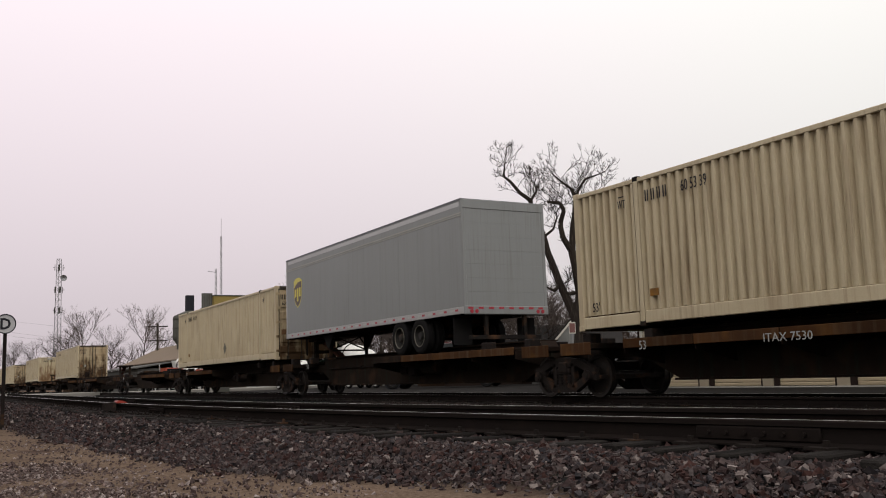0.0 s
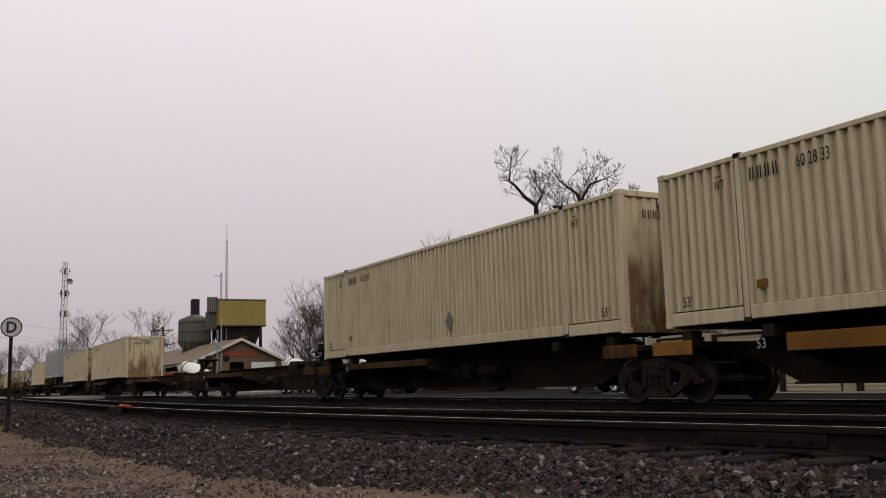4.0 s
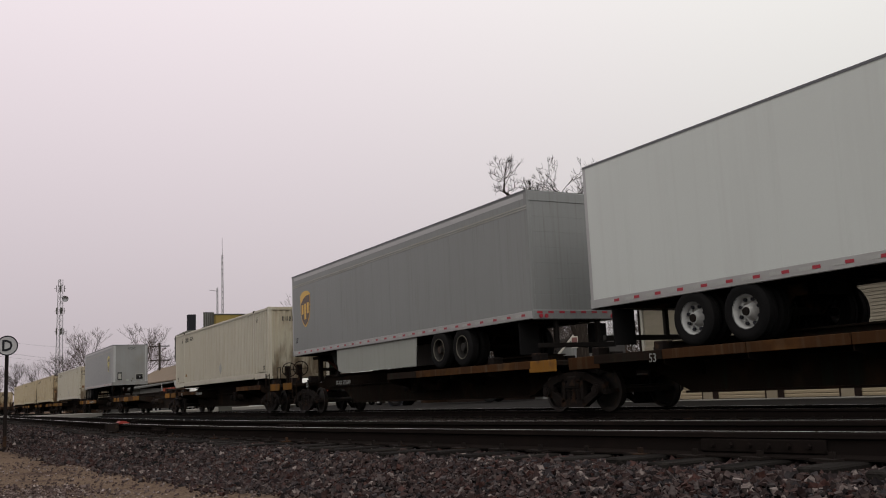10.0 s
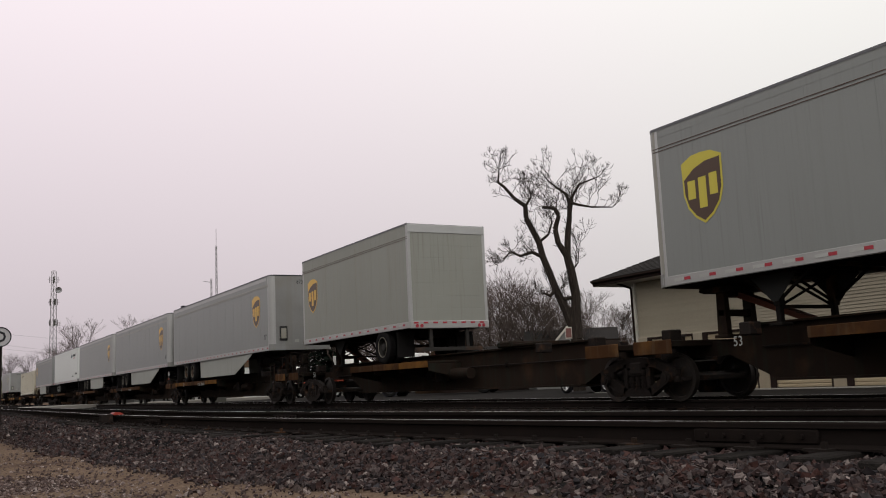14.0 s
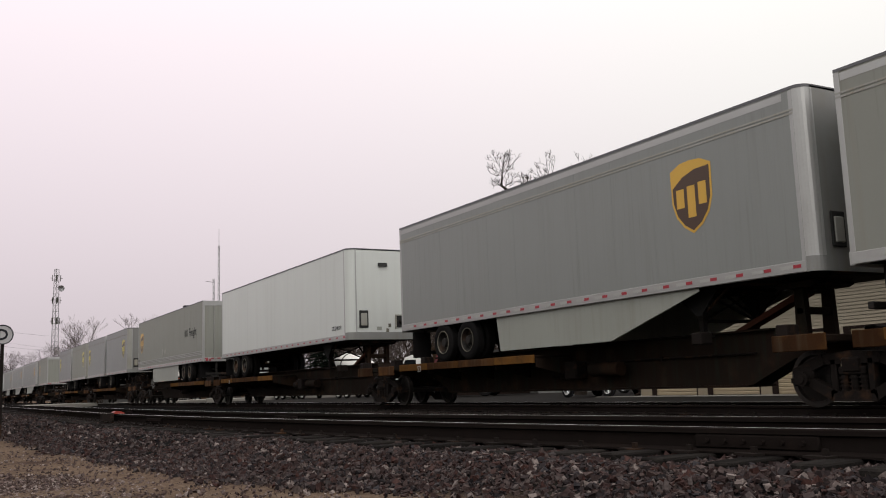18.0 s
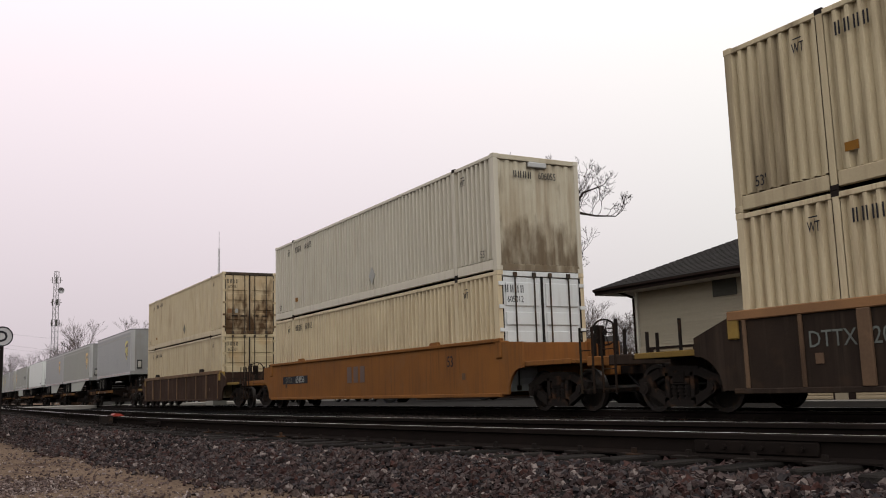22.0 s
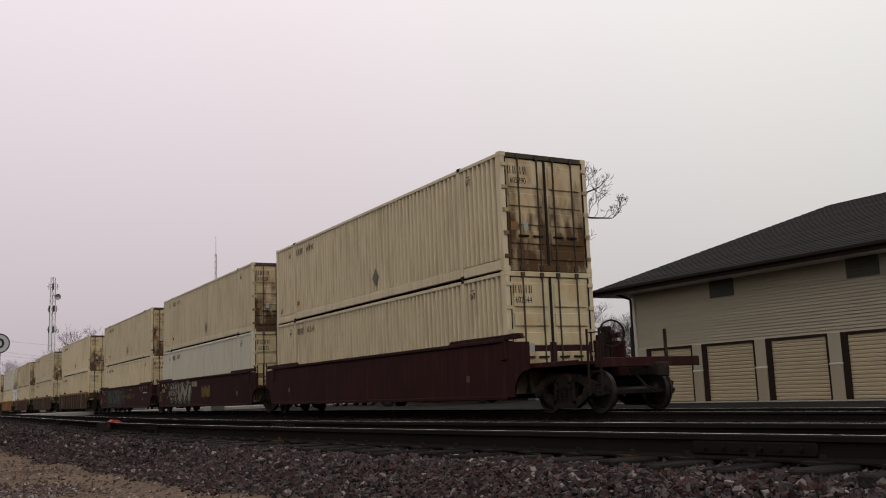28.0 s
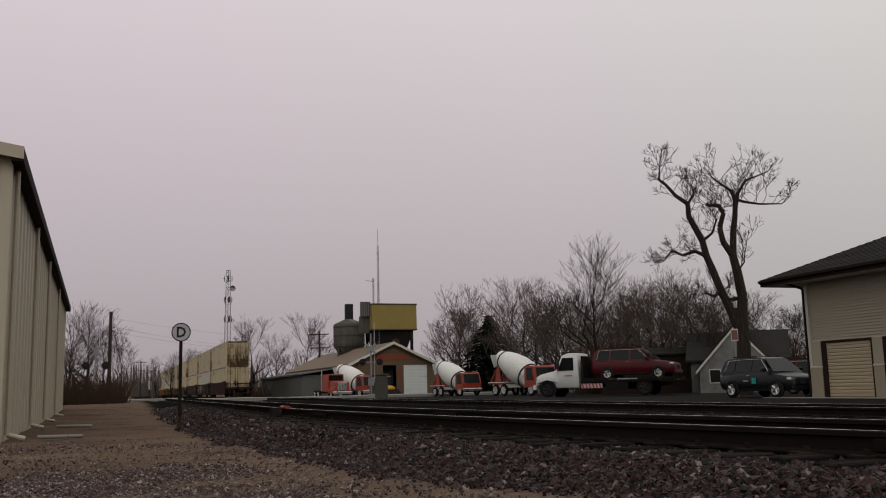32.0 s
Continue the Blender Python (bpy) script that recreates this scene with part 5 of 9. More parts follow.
def build_trailer(label, L, nose_front, paint, logo=None, skirt=None, rim="rim", taped=True, top_band=True, pup=False, tandem=1.6, serial="", roll_door=True, mark53=False, low_lines=False):
    """A dry van trailer from its back (train-wise) floor level; nose_front: its nose points the way the train runs."""
    t = thing("semi_trailer", label, "trailer", "trailers on flat cars")
    z0, z1 = 2.08, 5.08
    mt = M[paint]
    ny, dy = (L, 0.0) if nose_front else (0.0, L)     # nose and doors
    ns = 1 if nose_front else -1
    r = 0.27 if pup or paint == "trailer_white" else 0.2
    # the body in plan, with rounded front corners
    arc = [(HALF - r + r * math.sin(a), ny - ns * (r - r * math.cos(a))) for a in [math.pi / 2 * k / 6 for k in range(6, -1, -1)]]
    plan = [(HALF, dy), *arc, *[(-x, y) for x, y in arc[::-1]], (-HALF, dy)]
    if not nose_front:
        plan = plan[::-1]
    b = MB()
    k = len(plan)
    for i in range(k):
        p, q = plan[i], plan[(i + 1) % k]
        ends = {abs(ny - p[1]) < r - 0.001, abs(ny - q[1]) < r - 0.001}
        if ends == {False}:
            b.face([(*p, z0 + 0.17), (*q, z0 + 0.17), (*q, z1 - 0.02), (*p, z1 - 0.02)])
        elif p[1] == q[1] == ny:
            part("nose_sheet", MB().face([(*p, z0 + 0.17), (*q, z0 + 0.17), (*q, z1 - 0.02), (*p, z1 - 0.02)]), M["nose_sheet"] if paint != "trailer_white" else mt, t, "dirty front sheet")
    part("body", b, mt, t)
    for s in (-1, 1):
        cp = MB()
        pts = [(s * x, y) for x, y in arc]
        for p, q in zip(pts, pts[1:]):
            f = [(*p, z0 + 0.17), (*q, z0 + 0.17), (*q, z1 - 0.02), (*p, z1 - 0.02)]
            cp.face(f if (s > 0) == nose_front else f[::-1], True)
        part("corner_panel", cp, M["corner_sheet"] if pup else M["alu"] if paint != "trailer_white" else mt, t, "rounded front corner panel")
        part("corner_seam", MB().box(*sorted((s * (HALF - r - 0.03), s * (HALF - r + 0.01))), *sorted((ny - ns * 0.01, ny + ns * 0.006)), z0 + 0.19, z1 - 0.06), M["alu"], t)
    part("roof", MB().face([(x * 0.99, y, z1 - 0.005) for x, y in plan]).face([(x, y, z0 + 0.16) for x, y in plan[::-1]]), M["trailer_white"], t, "white roof sheet")
    edge = MB()
    for i in range(k - 1):
        (ax, ay), (bx, by) = plan[i], plan[i + 1]
        c = 1.006
        for s0, s1, m0, m1 in ((z1 - 0.05, z1, c, c),):
            edge.face([(ax * c, ay, s0), (bx * c, by, s0), (bx * c, by, s1), (ax * c, ay, s1)])
            edge.face([(ax * c, ay, s1), (bx * c, by, s1), (bx * 0.97, by, s1 + 0.004), (ax * 0.97, ay, s1 + 0.004)])
    part("top_rail", edge, M["dark_rail"], t, "riveted roof rail")
    for s in (-1, 1):
        x0, x1 = sorted((s * (HALF + 0.006), s * (HALF - 0.05)))
        part("bottom_rail", MB().box(x0, x1, min(dy, ny - ns * 0.2), max(dy, ny - ns * 0.2), z0, z0 + 0.19, 0.012), M["alu"], t, "bright lower rail")
        if top_band:
            bd = MB()
            for z in ((z1 - 0.46), (z1 - 0.40)):
                bd.box(*sorted((s * (HALF + 0.008), s * HALF)), min(dy, ny - ns * 0.2), max(dy, ny - ns * 0.2), z, z + (0.014 if pup else 0.03))
            part("rub_strip", bd, M["brown"] if pup else M["corner_sheet"], t)
            part("upper_band", MB().box(*sorted((s * (HALF + 0.0025), s * (HALF - 0.01))), min(dy + ns * 0.11, ny - ns * 0.4), max(dy + ns * 0.11, ny - ns * 0.4), z1 - 0.2, z1 - 0.08), M["alu"] if not pup else mt, t)
        seams = MB()
        n = round(L / 1.22)
        for i in range(1, n):
            seams.box(*sorted((s * (HALF + 0.0025), s * HALF)), L * i / n - 0.009, L * i / n + 0.009, z0 + 0.2, z1 - 0.21)
        part("panel_seams", seams, mt, t)
        if low_lines:
            bd = MB()
            for z in (z0 + 0.34, z0 + 0.42, z0 + 0.5):
                bd.box(*sorted((s * (HALF + 0.01), s * HALF)), min(dy, ny - ns * 0.2), max(dy, ny - ns * 0.2), z, z + 0.03)
            part("rub_strip", bd, M["alu"], t)
        part("door_post", MB().box(*sorted((s * (HALF + 0.004), s * (HALF - 0.1))), *sorted((dy - ns * 0.012, dy + ns * 0.1)), z0, z1 - 0.02, 0.012), M["alu"] if paint != "trailer_dark" else mt, t)
        part("nose_post", MB().box(*sorted((s * (HALF + 0.004), s * (HALF - 0.02))), *sorted((ny - ns * (r + 0.005), ny - ns * (r + 0.075))), z0, z1 - 0.06, 0.004), M["alu"], t, "bright corner strip")
        if taped:
            red, wht = MB(), MB()
            n = int(L / 0.62)
            for i in range(n):
                y = 0.3 + (L - 0.6) * i / n
                xx = sorted((s * (HALF + 0.012), s * (HALF + 0.006)))
                red.box(*xx, y, y + 0.15, z0 + 0.075, z0 + 0.13)
                wht.box(*xx, y + 0.16, y + 0.4, z0 + 0.075, z0 + 0.13)
            part("red_tape", red, M["tape_red"], t, "red reflective tape")
            part("white_tape", wht, M["tape_white"], t, "white reflective tape")
    # nose face
    nb = part("nose_box", MB().box(-0.92, -0.6, *sorted((ny, ny + ns * 0.04)), z0 + 0.38, z0 + 0.95, 0.015), M["louvre_grey"], t, "dark recessed document box")
    part("box_lid", MB().box(-0.87, -0.65, *sorted((ny + ns * 0.03, ny + ns * 0.06)), z0 + 0.45, z0 + 0.86, 0.02), M["corner_sheet"], nb, "pale box lid")
    for x, z, w in ((-0.2, 0.36, 0.09), (0.1, 0.3, 0.05), (0.18, 0.46, 0.05), (0.82, 0.26, 0.06)):
        part("data_plate", MB().box(x - w, x + w, *sorted((ny + ns * 0.001, ny + ns * 0.006)), z0 + z - 0.06, z0 + z + 0.06), M["skirt"] if w > 0.055 else M["placard"], t)
    gl = part("gladhand_panel", MB().box(0.42, 0.9, *sorted((ny + ns * 0.002, ny + ns * 0.03)), z0 + 0.4, z0 + 0.78, 0.02), M["louvre_grey"], t, "black air and power sockets")
    for x, mat in ((0.55, "iron"), (0.67, "alu"), (0.79, "iron")):
        part("socket", MB().cyl((x, ny + ns * 0.03, z0 + 0.6), (x, ny + ns * 0.09, z0 + 0.55), 0.045, n=10), M[mat], gl)
    part("panel_frame", MB().box(0.38, 0.42, *sorted((ny, ny + ns * 0.04)), z0 + 0.36, z0 + 0.82).box(0.9, 0.94, *sorted((ny, ny + ns * 0.04)), z0 + 0.36, z0 + 0.82).box(0.42, 0.9, *sorted((ny, ny + ns * 0.04)), z0 + 0.78, z0 + 0.82), M["corner_sheet"], gl)
    bump_rail = MB()
    for i in range(k - 1):
        (ax, ay), (bx, by) = plan[i], plan[i + 1]
        if min(abs(ny - ay), abs(ny - by)) < r - 0.001 or ay == by == ny:
            bump_rail.face([(ax * 1.008, ay + ns * 0.01, z0), (bx * 1.008, by + ns * 0.01, z0), (bx * 1.008, by + ns * 0.01, z0 + 0.24), (ax * 1.008, ay + ns * 0.01, z0 + 0.24)])
            bump_rail.face([(ax * 1.008, ay + ns * 0.01, z0 + 0.24), (bx * 1.008, by + ns * 0.01, z0 + 0.24), (bx * 0.97, by - ns * 0.03, z0 + 0.245), (ax * 0.97, ay - ns * 0.03, z0 + 0.245)])
    part("nose_rail", bump_rail, M["nose_sheet"], t, "scuffed front bumper rail")
    part("upper_coupler", MB().box(-1.2, 1.2, *sorted((ny - ns * 0.12, ny - ns * 2.2)), z0 - 0.01, z0 + 0.12, 0.01), M["black"], t, "black coupler frame under the nose")
    if serial:
        lettering(serial, 0.24, M["ink"], t, 0.1, ny + ns * 0.006, z1 - 0.28, REAR, 0.75)
    # door end
    part("door_header", MB().box(-HALF + 0.02, HALF - 0.02, *sorted((dy - ns * 0.02, dy + ns * 0.06)), z1 - 0.26, z1 - 0.02, 0.012), M["alu"] if paint != "trailer_dark" else mt, t)
    part("door_sill", MB().box(-HALF, HALF, *sorted((dy - ns * 0.04, dy + ns * 0.06)), z0 - 0.02, z0 + 0.2, 0.015), M["alu"] if paint != "trailer_dark" else mt, t)
    if roll_door:
        d = part("roll_up_door", MB().box(-HALF + 0.1, HALF - 0.1, *sorted((dy + ns * 0.02, dy + ns * 0.05)), z0 + 0.2, z1 - 0.26), mt, t, "panelled roll-up door")
        for i in range(7):
            za = z0 + 0.2 + i * (z1 - z0 - 0.46) / 7
            part("door_panel", MB().box(-HALF + 0.098, HALF - 0.098, *sorted((dy - ns * 0.004, dy + ns * 0.018)), za + 0.002, za + (z1 - z0 - 0.46) / 7 - 0.002, 0.002), mt, d)
    else:
        for s in (-1, 1):
            d = part("door", MB().box(*sorted((s * 0.01, s * (HALF - 0.1))), *sorted((dy - ns * 0.015, dy + ns * 0.04)), z0 + 0.2, z1 - 0.26, 0.01), mt, t, "swing door")
            for x in (0.3, 0.75):
                part("locking_bar", MB().cyl((s * x, dy - ns * 0.035, z0 + 0.15), (s * x, dy - ns * 0.035, z1 - 0.2), 0.018, n=8), M["alu"], d)
    tl = MB()
    for x in (-1.1, -0.95, 0.95, 1.1):
        tl.cyl((x, dy - ns * 0.04, z0 + 0.06), (x, dy - ns * 0.06, z0 + 0.06), 0.05, n=10)
    part("tail_lamps", tl, M["tape_red"], t, "red tail lamps")
    if taped:
        rt = MB()
        for i in range(8):
            rt.box(-1.2 + i * 0.31, -1.05 + i * 0.31, *sorted((dy - ns * 0.042, dy - ns * 0.046)), z0 + 0.12, z0 + 0.17)
        part("rear_tape", rt, M["tape_red"], t)
    # running gear, measured from the door end
    def at(d):
        return dy + ns * d
    axles = [at(1.9)] if pup else [at(tandem + 0.35), at(tandem + 1.6)]
    for y in axles:
        road_wheel(t, y, rim)
        part("axle", MB().cyl((-1.0, y, 1.64), (1.0, y, 1.64), 0.07, n=10), M["black"], t)
    sl = MB()
    for s in (-1, 1):
        sl.box(*sorted((s * 0.42, s * 0.54)), min(axles) - 0.8, max(axles) + 0.8, 1.86, z0, 0.01)
        for y in axles:
            sl.prism([(y - 0.35, 1.86), (y - 0.12, 1.6), (y + 0.12, 1.6), (y + 0.35, 1.86)] , 0, *sorted((s * 0.44, s * 0.52)))
    sl.box(-0.54, 0.54, min(axles) - 0.8, min(axles) - 0.7, 1.86, z0).box(-0.54, 0.54, max(axles) + 0.7, max(axles) + 0.8, 1.86, z0)
    part("slider_frame", sl, M["black"], t, "axle slider frame")
    cm = MB()
    for i in range(int(L / 0.45)):
        cm.box(-HALF + 0.06, HALF - 0.06, 0.3 + i * 0.45, 0.35 + i * 0.45, z0 + 0.02, z0 + 0.15)
    part("floor_frame", cm, M["black"], t)
    ug = MB().box(-1.1, 1.1, *sorted((at(0.05), at(0.15))), 1.42, 1.53, 0.01)
    for x in (-0.6, 0.6):
        ug.box(x - 0.05, x + 0.05, *sorted((at(0.05), at(0.15))), 1.5, z0, 0.01)
    part("underride_guard", ug, M["rim"] if paint != "trailer_dark" else M["black"], t, "steel rear guard")
    for s in (-1, 1):
        part("mud_flap", MB().box(*sorted((s * 0.72, s * 1.28)), *sorted((at(0.62 if not pup else 0.9), at(0.635 if not pup else 0.915))), 1.3, 2.02), M["rubber"], t)
    lg = at(L - 3.1) if not pup else at(L - 2.3)
    for s in (-1, 1):
        leg = part("landing_leg", MB().box(*sorted((s * 0.62, s * 0.76)), lg - 0.07, lg + 0.07, 1.55, z0, 0.01).box(*sorted((s * 0.64, s * 0.74)), lg - 0.05, lg + 0.05, 1.25, 1.56, 0.008), M["black"], t, "folding landing leg")
        part("foot", MB().box(*sorted((s * 0.55, s * 0.83)), lg - 0.14, lg + 0.14, 1.21, 1.26, 0.01), M["black"], leg)
        part("leg_gusset", MB().prism([(lg - 0.5, z0), (lg - 0.06, 1.62), (lg + 0.06, 1.62), (lg + 0.5, z0)], 0, *sorted((s * 0.77, s * 0.785))), M["louvre_grey"], t, "grey triangular gusset")
        br = MB()
        for e in (-0.75, 0.75):
            br.cyl((s * 0.7, lg, 1.62), (s * 0.7, lg + e, z0 + 0.04), 0.03, n=6)
        part("leg_brace", br, M["black"], t)
    part("leg_cross_brace", MB().cyl((-0.66, lg, 1.55), (0.66, lg, z0), 0.025, n=6).cyl((0.66, lg, 1.55), (-0.66, lg, z0), 0.025, n=6).box(-0.66, 0.66, lg - 0.03, lg + 0.03, 1.5, 1.56), M["black"], t)
    part("kingpin_plate", MB().box(-0.6, 0.6, *sorted((at(L - 0.3), at(L - 1.6))), z0 - 0.012, z0 + 0.05), M["iron"], t)
    if skirt:
        a, e = at(tandem + 3.0), at(L - (2.6 if skirt == "taper" else 4.3))
        lo = 1.28
        for s in (-1, 1):
            if skirt == "taper":
                poly = [(a + ns * 0.08, lo), (at(L - 5.1), lo), (e, z0 - 0.06), (e, z0 + 0.02), (a - ns * 0.05, z0 + 0.02)]
            else:
                poly = [(a + ns * 0.06, lo), (at(L - 4.75), lo), (at(L - 4.4), lo + 0.1), (e, lo + 0.35), (e, z0 + 0.02), (a - ns * 0.05, z0 + 0.02)]
            if not nose_front:
                poly = poly[::-1]
            part("side_skirt", MB().prism(poly, 0, *sorted((s * 1.22, s * 1.235))), M["skirt"], t, "white aerodynamic skirt")
    if logo:
        if logo[0] == "shield":
            shield(t, -HALF - 0.002, ny - ns * logo[2], z0 + 1.65, logo[1], ns, logo[3])
    if mark53:
        lettering("53'", 0.26, M["ink"], t, -HALF - 0.004, ny - ns * 0.62, z0 + 0.55, SIDE, 0.9)
    return t


# ---- the consist, front to back: places along the track at the start ----
DECKZ, LOW, HIGH = 1.35, 0.42, 3.325
# containers on spine cars: back end, number, doors at the back, white
for s, serial, back, white in ((228.0, "603114", True, False), (196.0, "602208", False, False), (177.6, "600951", True, False), (160.0, "601520", True, False),
                               (123.5, "604417", False, False), (89.9, "603302", True, False), (35.1, "605471", True, False), (-0.5, "605339", True, False),
                               (-19.75, "600712", False, False), (-74.0, "602207", False, False), (-91.3, "602833", True, False), (-109.6, "603168", True, False),
                               (-130.75, "606387", True, True), (-184.6, "606314", False, True)):
    container(s, DECKZ, serial, back, white, end_white=white)
# stacks in well cars: back end, lower number, upper number, upper end plain
for s, low, high, plain in ((-443.5, "605501", "605461", False), (-467.1, "605012", "606055", True), (-490.82, "602419", "604730", False),
                            (-514.32, "604312", "601480", False), (-537.75, "602890", "601017", False), (-561.35, "601844", "601833", False),
                            (-580.8, "603075", "601226", False), (-600.05, "602644", "605890", False)):
    box = container(s, LOW, low, True, low == "603075", end_white=(low == "605012"), clean=True)
    if low == "602890":
        sprayed = box
    container(s, HIGH, high, not plain, plain, stained=high == "604730")
for proto in BOX.values():
    for o in [*proto.children_recursive, proto]:
        bpy.data.objects.remove(o)

J, C = "joint", "coupled"
# spine platforms: back, front, joints, hitches (place, lean, raised), tyre decks, lettering
for y0, y1, e0, e1, hitches, decks, marks in (
        (195.0, 213.0, C, J, [], [(2.5, 8)], ""), (213.0, 231.0, J, J, [], [(2.5, 8)], ""), (231.0, 249.0, J, C, [], [(2.5, 8)], ""),
        (177.0, 195.0, J, C, [(4, 1, False)], [(9, 15)], ""), (158.5, 177.0, J, J, [], [(2.5, 8)], ""),
        (140.5, 158.5, J, J, [(14, -1, False)], [(2.5, 9)], ""), (122.0, 140.5, J, J, [], [(2.5, 8)], ""), (107.0, 122.0, J, J, [(11, -1, True)], [(2.5, 7)], ""),
        (87.8, 107.0, C, J, [], [(2.5, 8)], ""),
        (70.0, 87.8, J, C, [(4.0, 1, True)], [(9, 15)], ""), (52.2, 70.0, J, J, [(14, -1, False)], [(2.5, 9)], ""), (34.5, 52.2, J, J, [], [(10, 15)], ""),
        (16.6, 34.5, J, J, [(16.6, -1, True)], [(1.6, 9.5)], ""), (-2.0, 16.6, C, J, [(3, 1, False)], [(10.5, 16.3)], "ITAX 7530"),
        (-21.5, -2.0, J, C, [], [(10, 16)], "ITAX 553"), (-38.6, -21.5, J, J, [(1.4, 1, True)], [(8, 16.3)], "53"), (-57.0, -38.6, J, J, [(3.2, 1, False)], [(9, 15)], ""),
        (-74.5, -57.0, J, J, [], [(9, 14.5)], ""), (-92.4, -74.5, C, J, [], [(9, 14.5)], ""),
        (-111.8, -92.4, J, C, [], [(2.5, 8), (13, 17)], ""), (-132.5, -111.8, J, J, [], [(14, 19)], ""), (-150.0, -132.5, J, J, [(3.4, 1, True)], [(9.5, 16.6)], "ALL PURPOSE SPINE CAR"),
        (-167.0, -150.0, J, J, [(3.0, 1, False)], [(9, 16)], ""), (-186.0, -167.0, C, J, [], [(2.6, 6), (13, 17)], "ITAX 555649"),
        (-204.4, -186.0, J, C, [(16.6, -1, True)], [(1.2, 8.8)], "ITAX 555649"), (-222.3, -204.4, J, J, [(1.7, 1, True)], [(8.6, 16.8)], ""),
        (-239.5, -222.3, J, J, [(1.6, 1, True)], [(8.4, 16.2)], ""), (-257.0, -239.5, J, J, [(1.7, 1, True)], [(8.6, 16.5)], "ITAX 254"), (-275.6, -257.0, C, J, [(2.6, 1, True)], [(9.6, 17.6)], "ITAX 254636"),
        (-295.0, -275.6, J, C, [(16.6, -1, True), (4, 1, False)], [(8.2, 13.4)], ""), (-314.3, -295.0, J, J, [(17.6, -1, True), (1.4, 1, True)], [(5.0, 15.0)], ""),
        (-334.0, -314.3, C, J, [(17.6, -1, True), (2.6, 1, True)], [(6.0, 16.0)], ""),
        (-353.4, -334.0, J, C, [(16.8, -1, True)], [(1.5, 8.5)], "ITAX"), (-371.7, -353.4, J, J, [(2.6, 1, True)], [(9.6, 16.8)], ""), (-388.15, -371.7, J, J, [(1.4, 1, True)], [(8.0, 14.8)], ""),
        (-406.5, -388.15, J, J, [(2.7, 1, True)], [(10.2, 17.6)], ""), (-423.75, -406.5, C, J, [(2.55, 1, True)], [(8.25, 15.45)], "53")):
    build_spine(y0, y1, e0, e1, hitches, decks, marks)

YEL, INK, CHALK = "spine_yellow", "ink", "chalk"


def graffiti(car, y, z, h, n, seed, mat="spray", x=-1.424):
    """Sprayed shapes that cannot be read: fat slanting strokes and arcs."""
    r = random.Random(seed)
    b = MB()
    for i in range(n):
        c = y - (i - n / 2) * h * 0.62
        for k in range(3):
            a, lean = c + (k - 1) * h * 0.2, r.uniform(-0.12, 0.12) * h
            w = h * r.uniform(0.06, 0.13)
            lo, hi = z - h * r.uniform(0.3, 0.5), z + h * r.uniform(0.3, 0.5)
            b.prism([(a - w, lo), (a + w, lo), (a + w + lean, hi), (a - w + lean, hi)], 0, x - 0.004, x)
        b.prism([(c - h * 0.25, z - 0.06 * h), (c + h * 0.25, z - 0.1 * h), (c + h * 0.25, z + 0.04 * h), (c - h * 0.25, z + 0.08 * h)], 0, x - 0.005, x)
    tagged(part("graffiti", b, M[mat], car, "grey sprayed graffiti"), kind="stuff")

build_well(-447.2, -423.75, C, C, "well_brown", "ribs", [])
wy = build_well(-470.9, -447.2, C, C, "well_yellow", "smooth", [("DTTX", 18.1, 1.005, 0.28, "placard", 0.9), ("654956", 16.95, 1.005, 0.33, CHALK, 0.9), ("53", 6.0, 1.2, 0.4, INK, 0.8), ("###", 12.0, 1.05, 0.5, "brown", 1.0)])
build_well(-494.5, -470.9, C, C, "well_dark", "ribs", [("DTTX 620119", 17.5, 1.1, 0.36, "spray", 0.9)])
w0 = build_well(-518.0, -494.5, C, C, "well_dark", "ribs", [])
build_well(-541.5, -518.0, C, C, "well_brown", "ribs", [])
w1 = build_well(-563.0, -541.5, J, C, "well_maroon", "smooth", [("####", 7.44, 1.02, 0.32, "faded_number", 0.9), ("254297", 6.1, 1.02, 0.38, "faded_number", 0.9), ("53", 17.78, 0.82, 0.6, "pale_tag", 0.9)]
                + [(n, y, 1.49, 0.2, CHALK, 0.9) for n, y in (("53", 18.07), ("48", 17.3), ("45", 16.9), ("40", 16.0), ("40", 4.03), ("45", 3.26), ("48", 2.8), ("53", 2.06))], True)
w2 = build_well(-582.3, -563.0, J, J, "well_maroon", "smooth", [("53", 17.57, 0.84, 0.78, "faded_number", 0.9)]
                + [(n, y, 1.49, 0.22, CHALK, 0.9) for n, y in (("53", 18.0), ("48", 17.19), ("45", 16.7), ("40", 15.89))], True)
build_well(-603.7, -582.3, C, J, "well_maroon", "smooth", [], True)


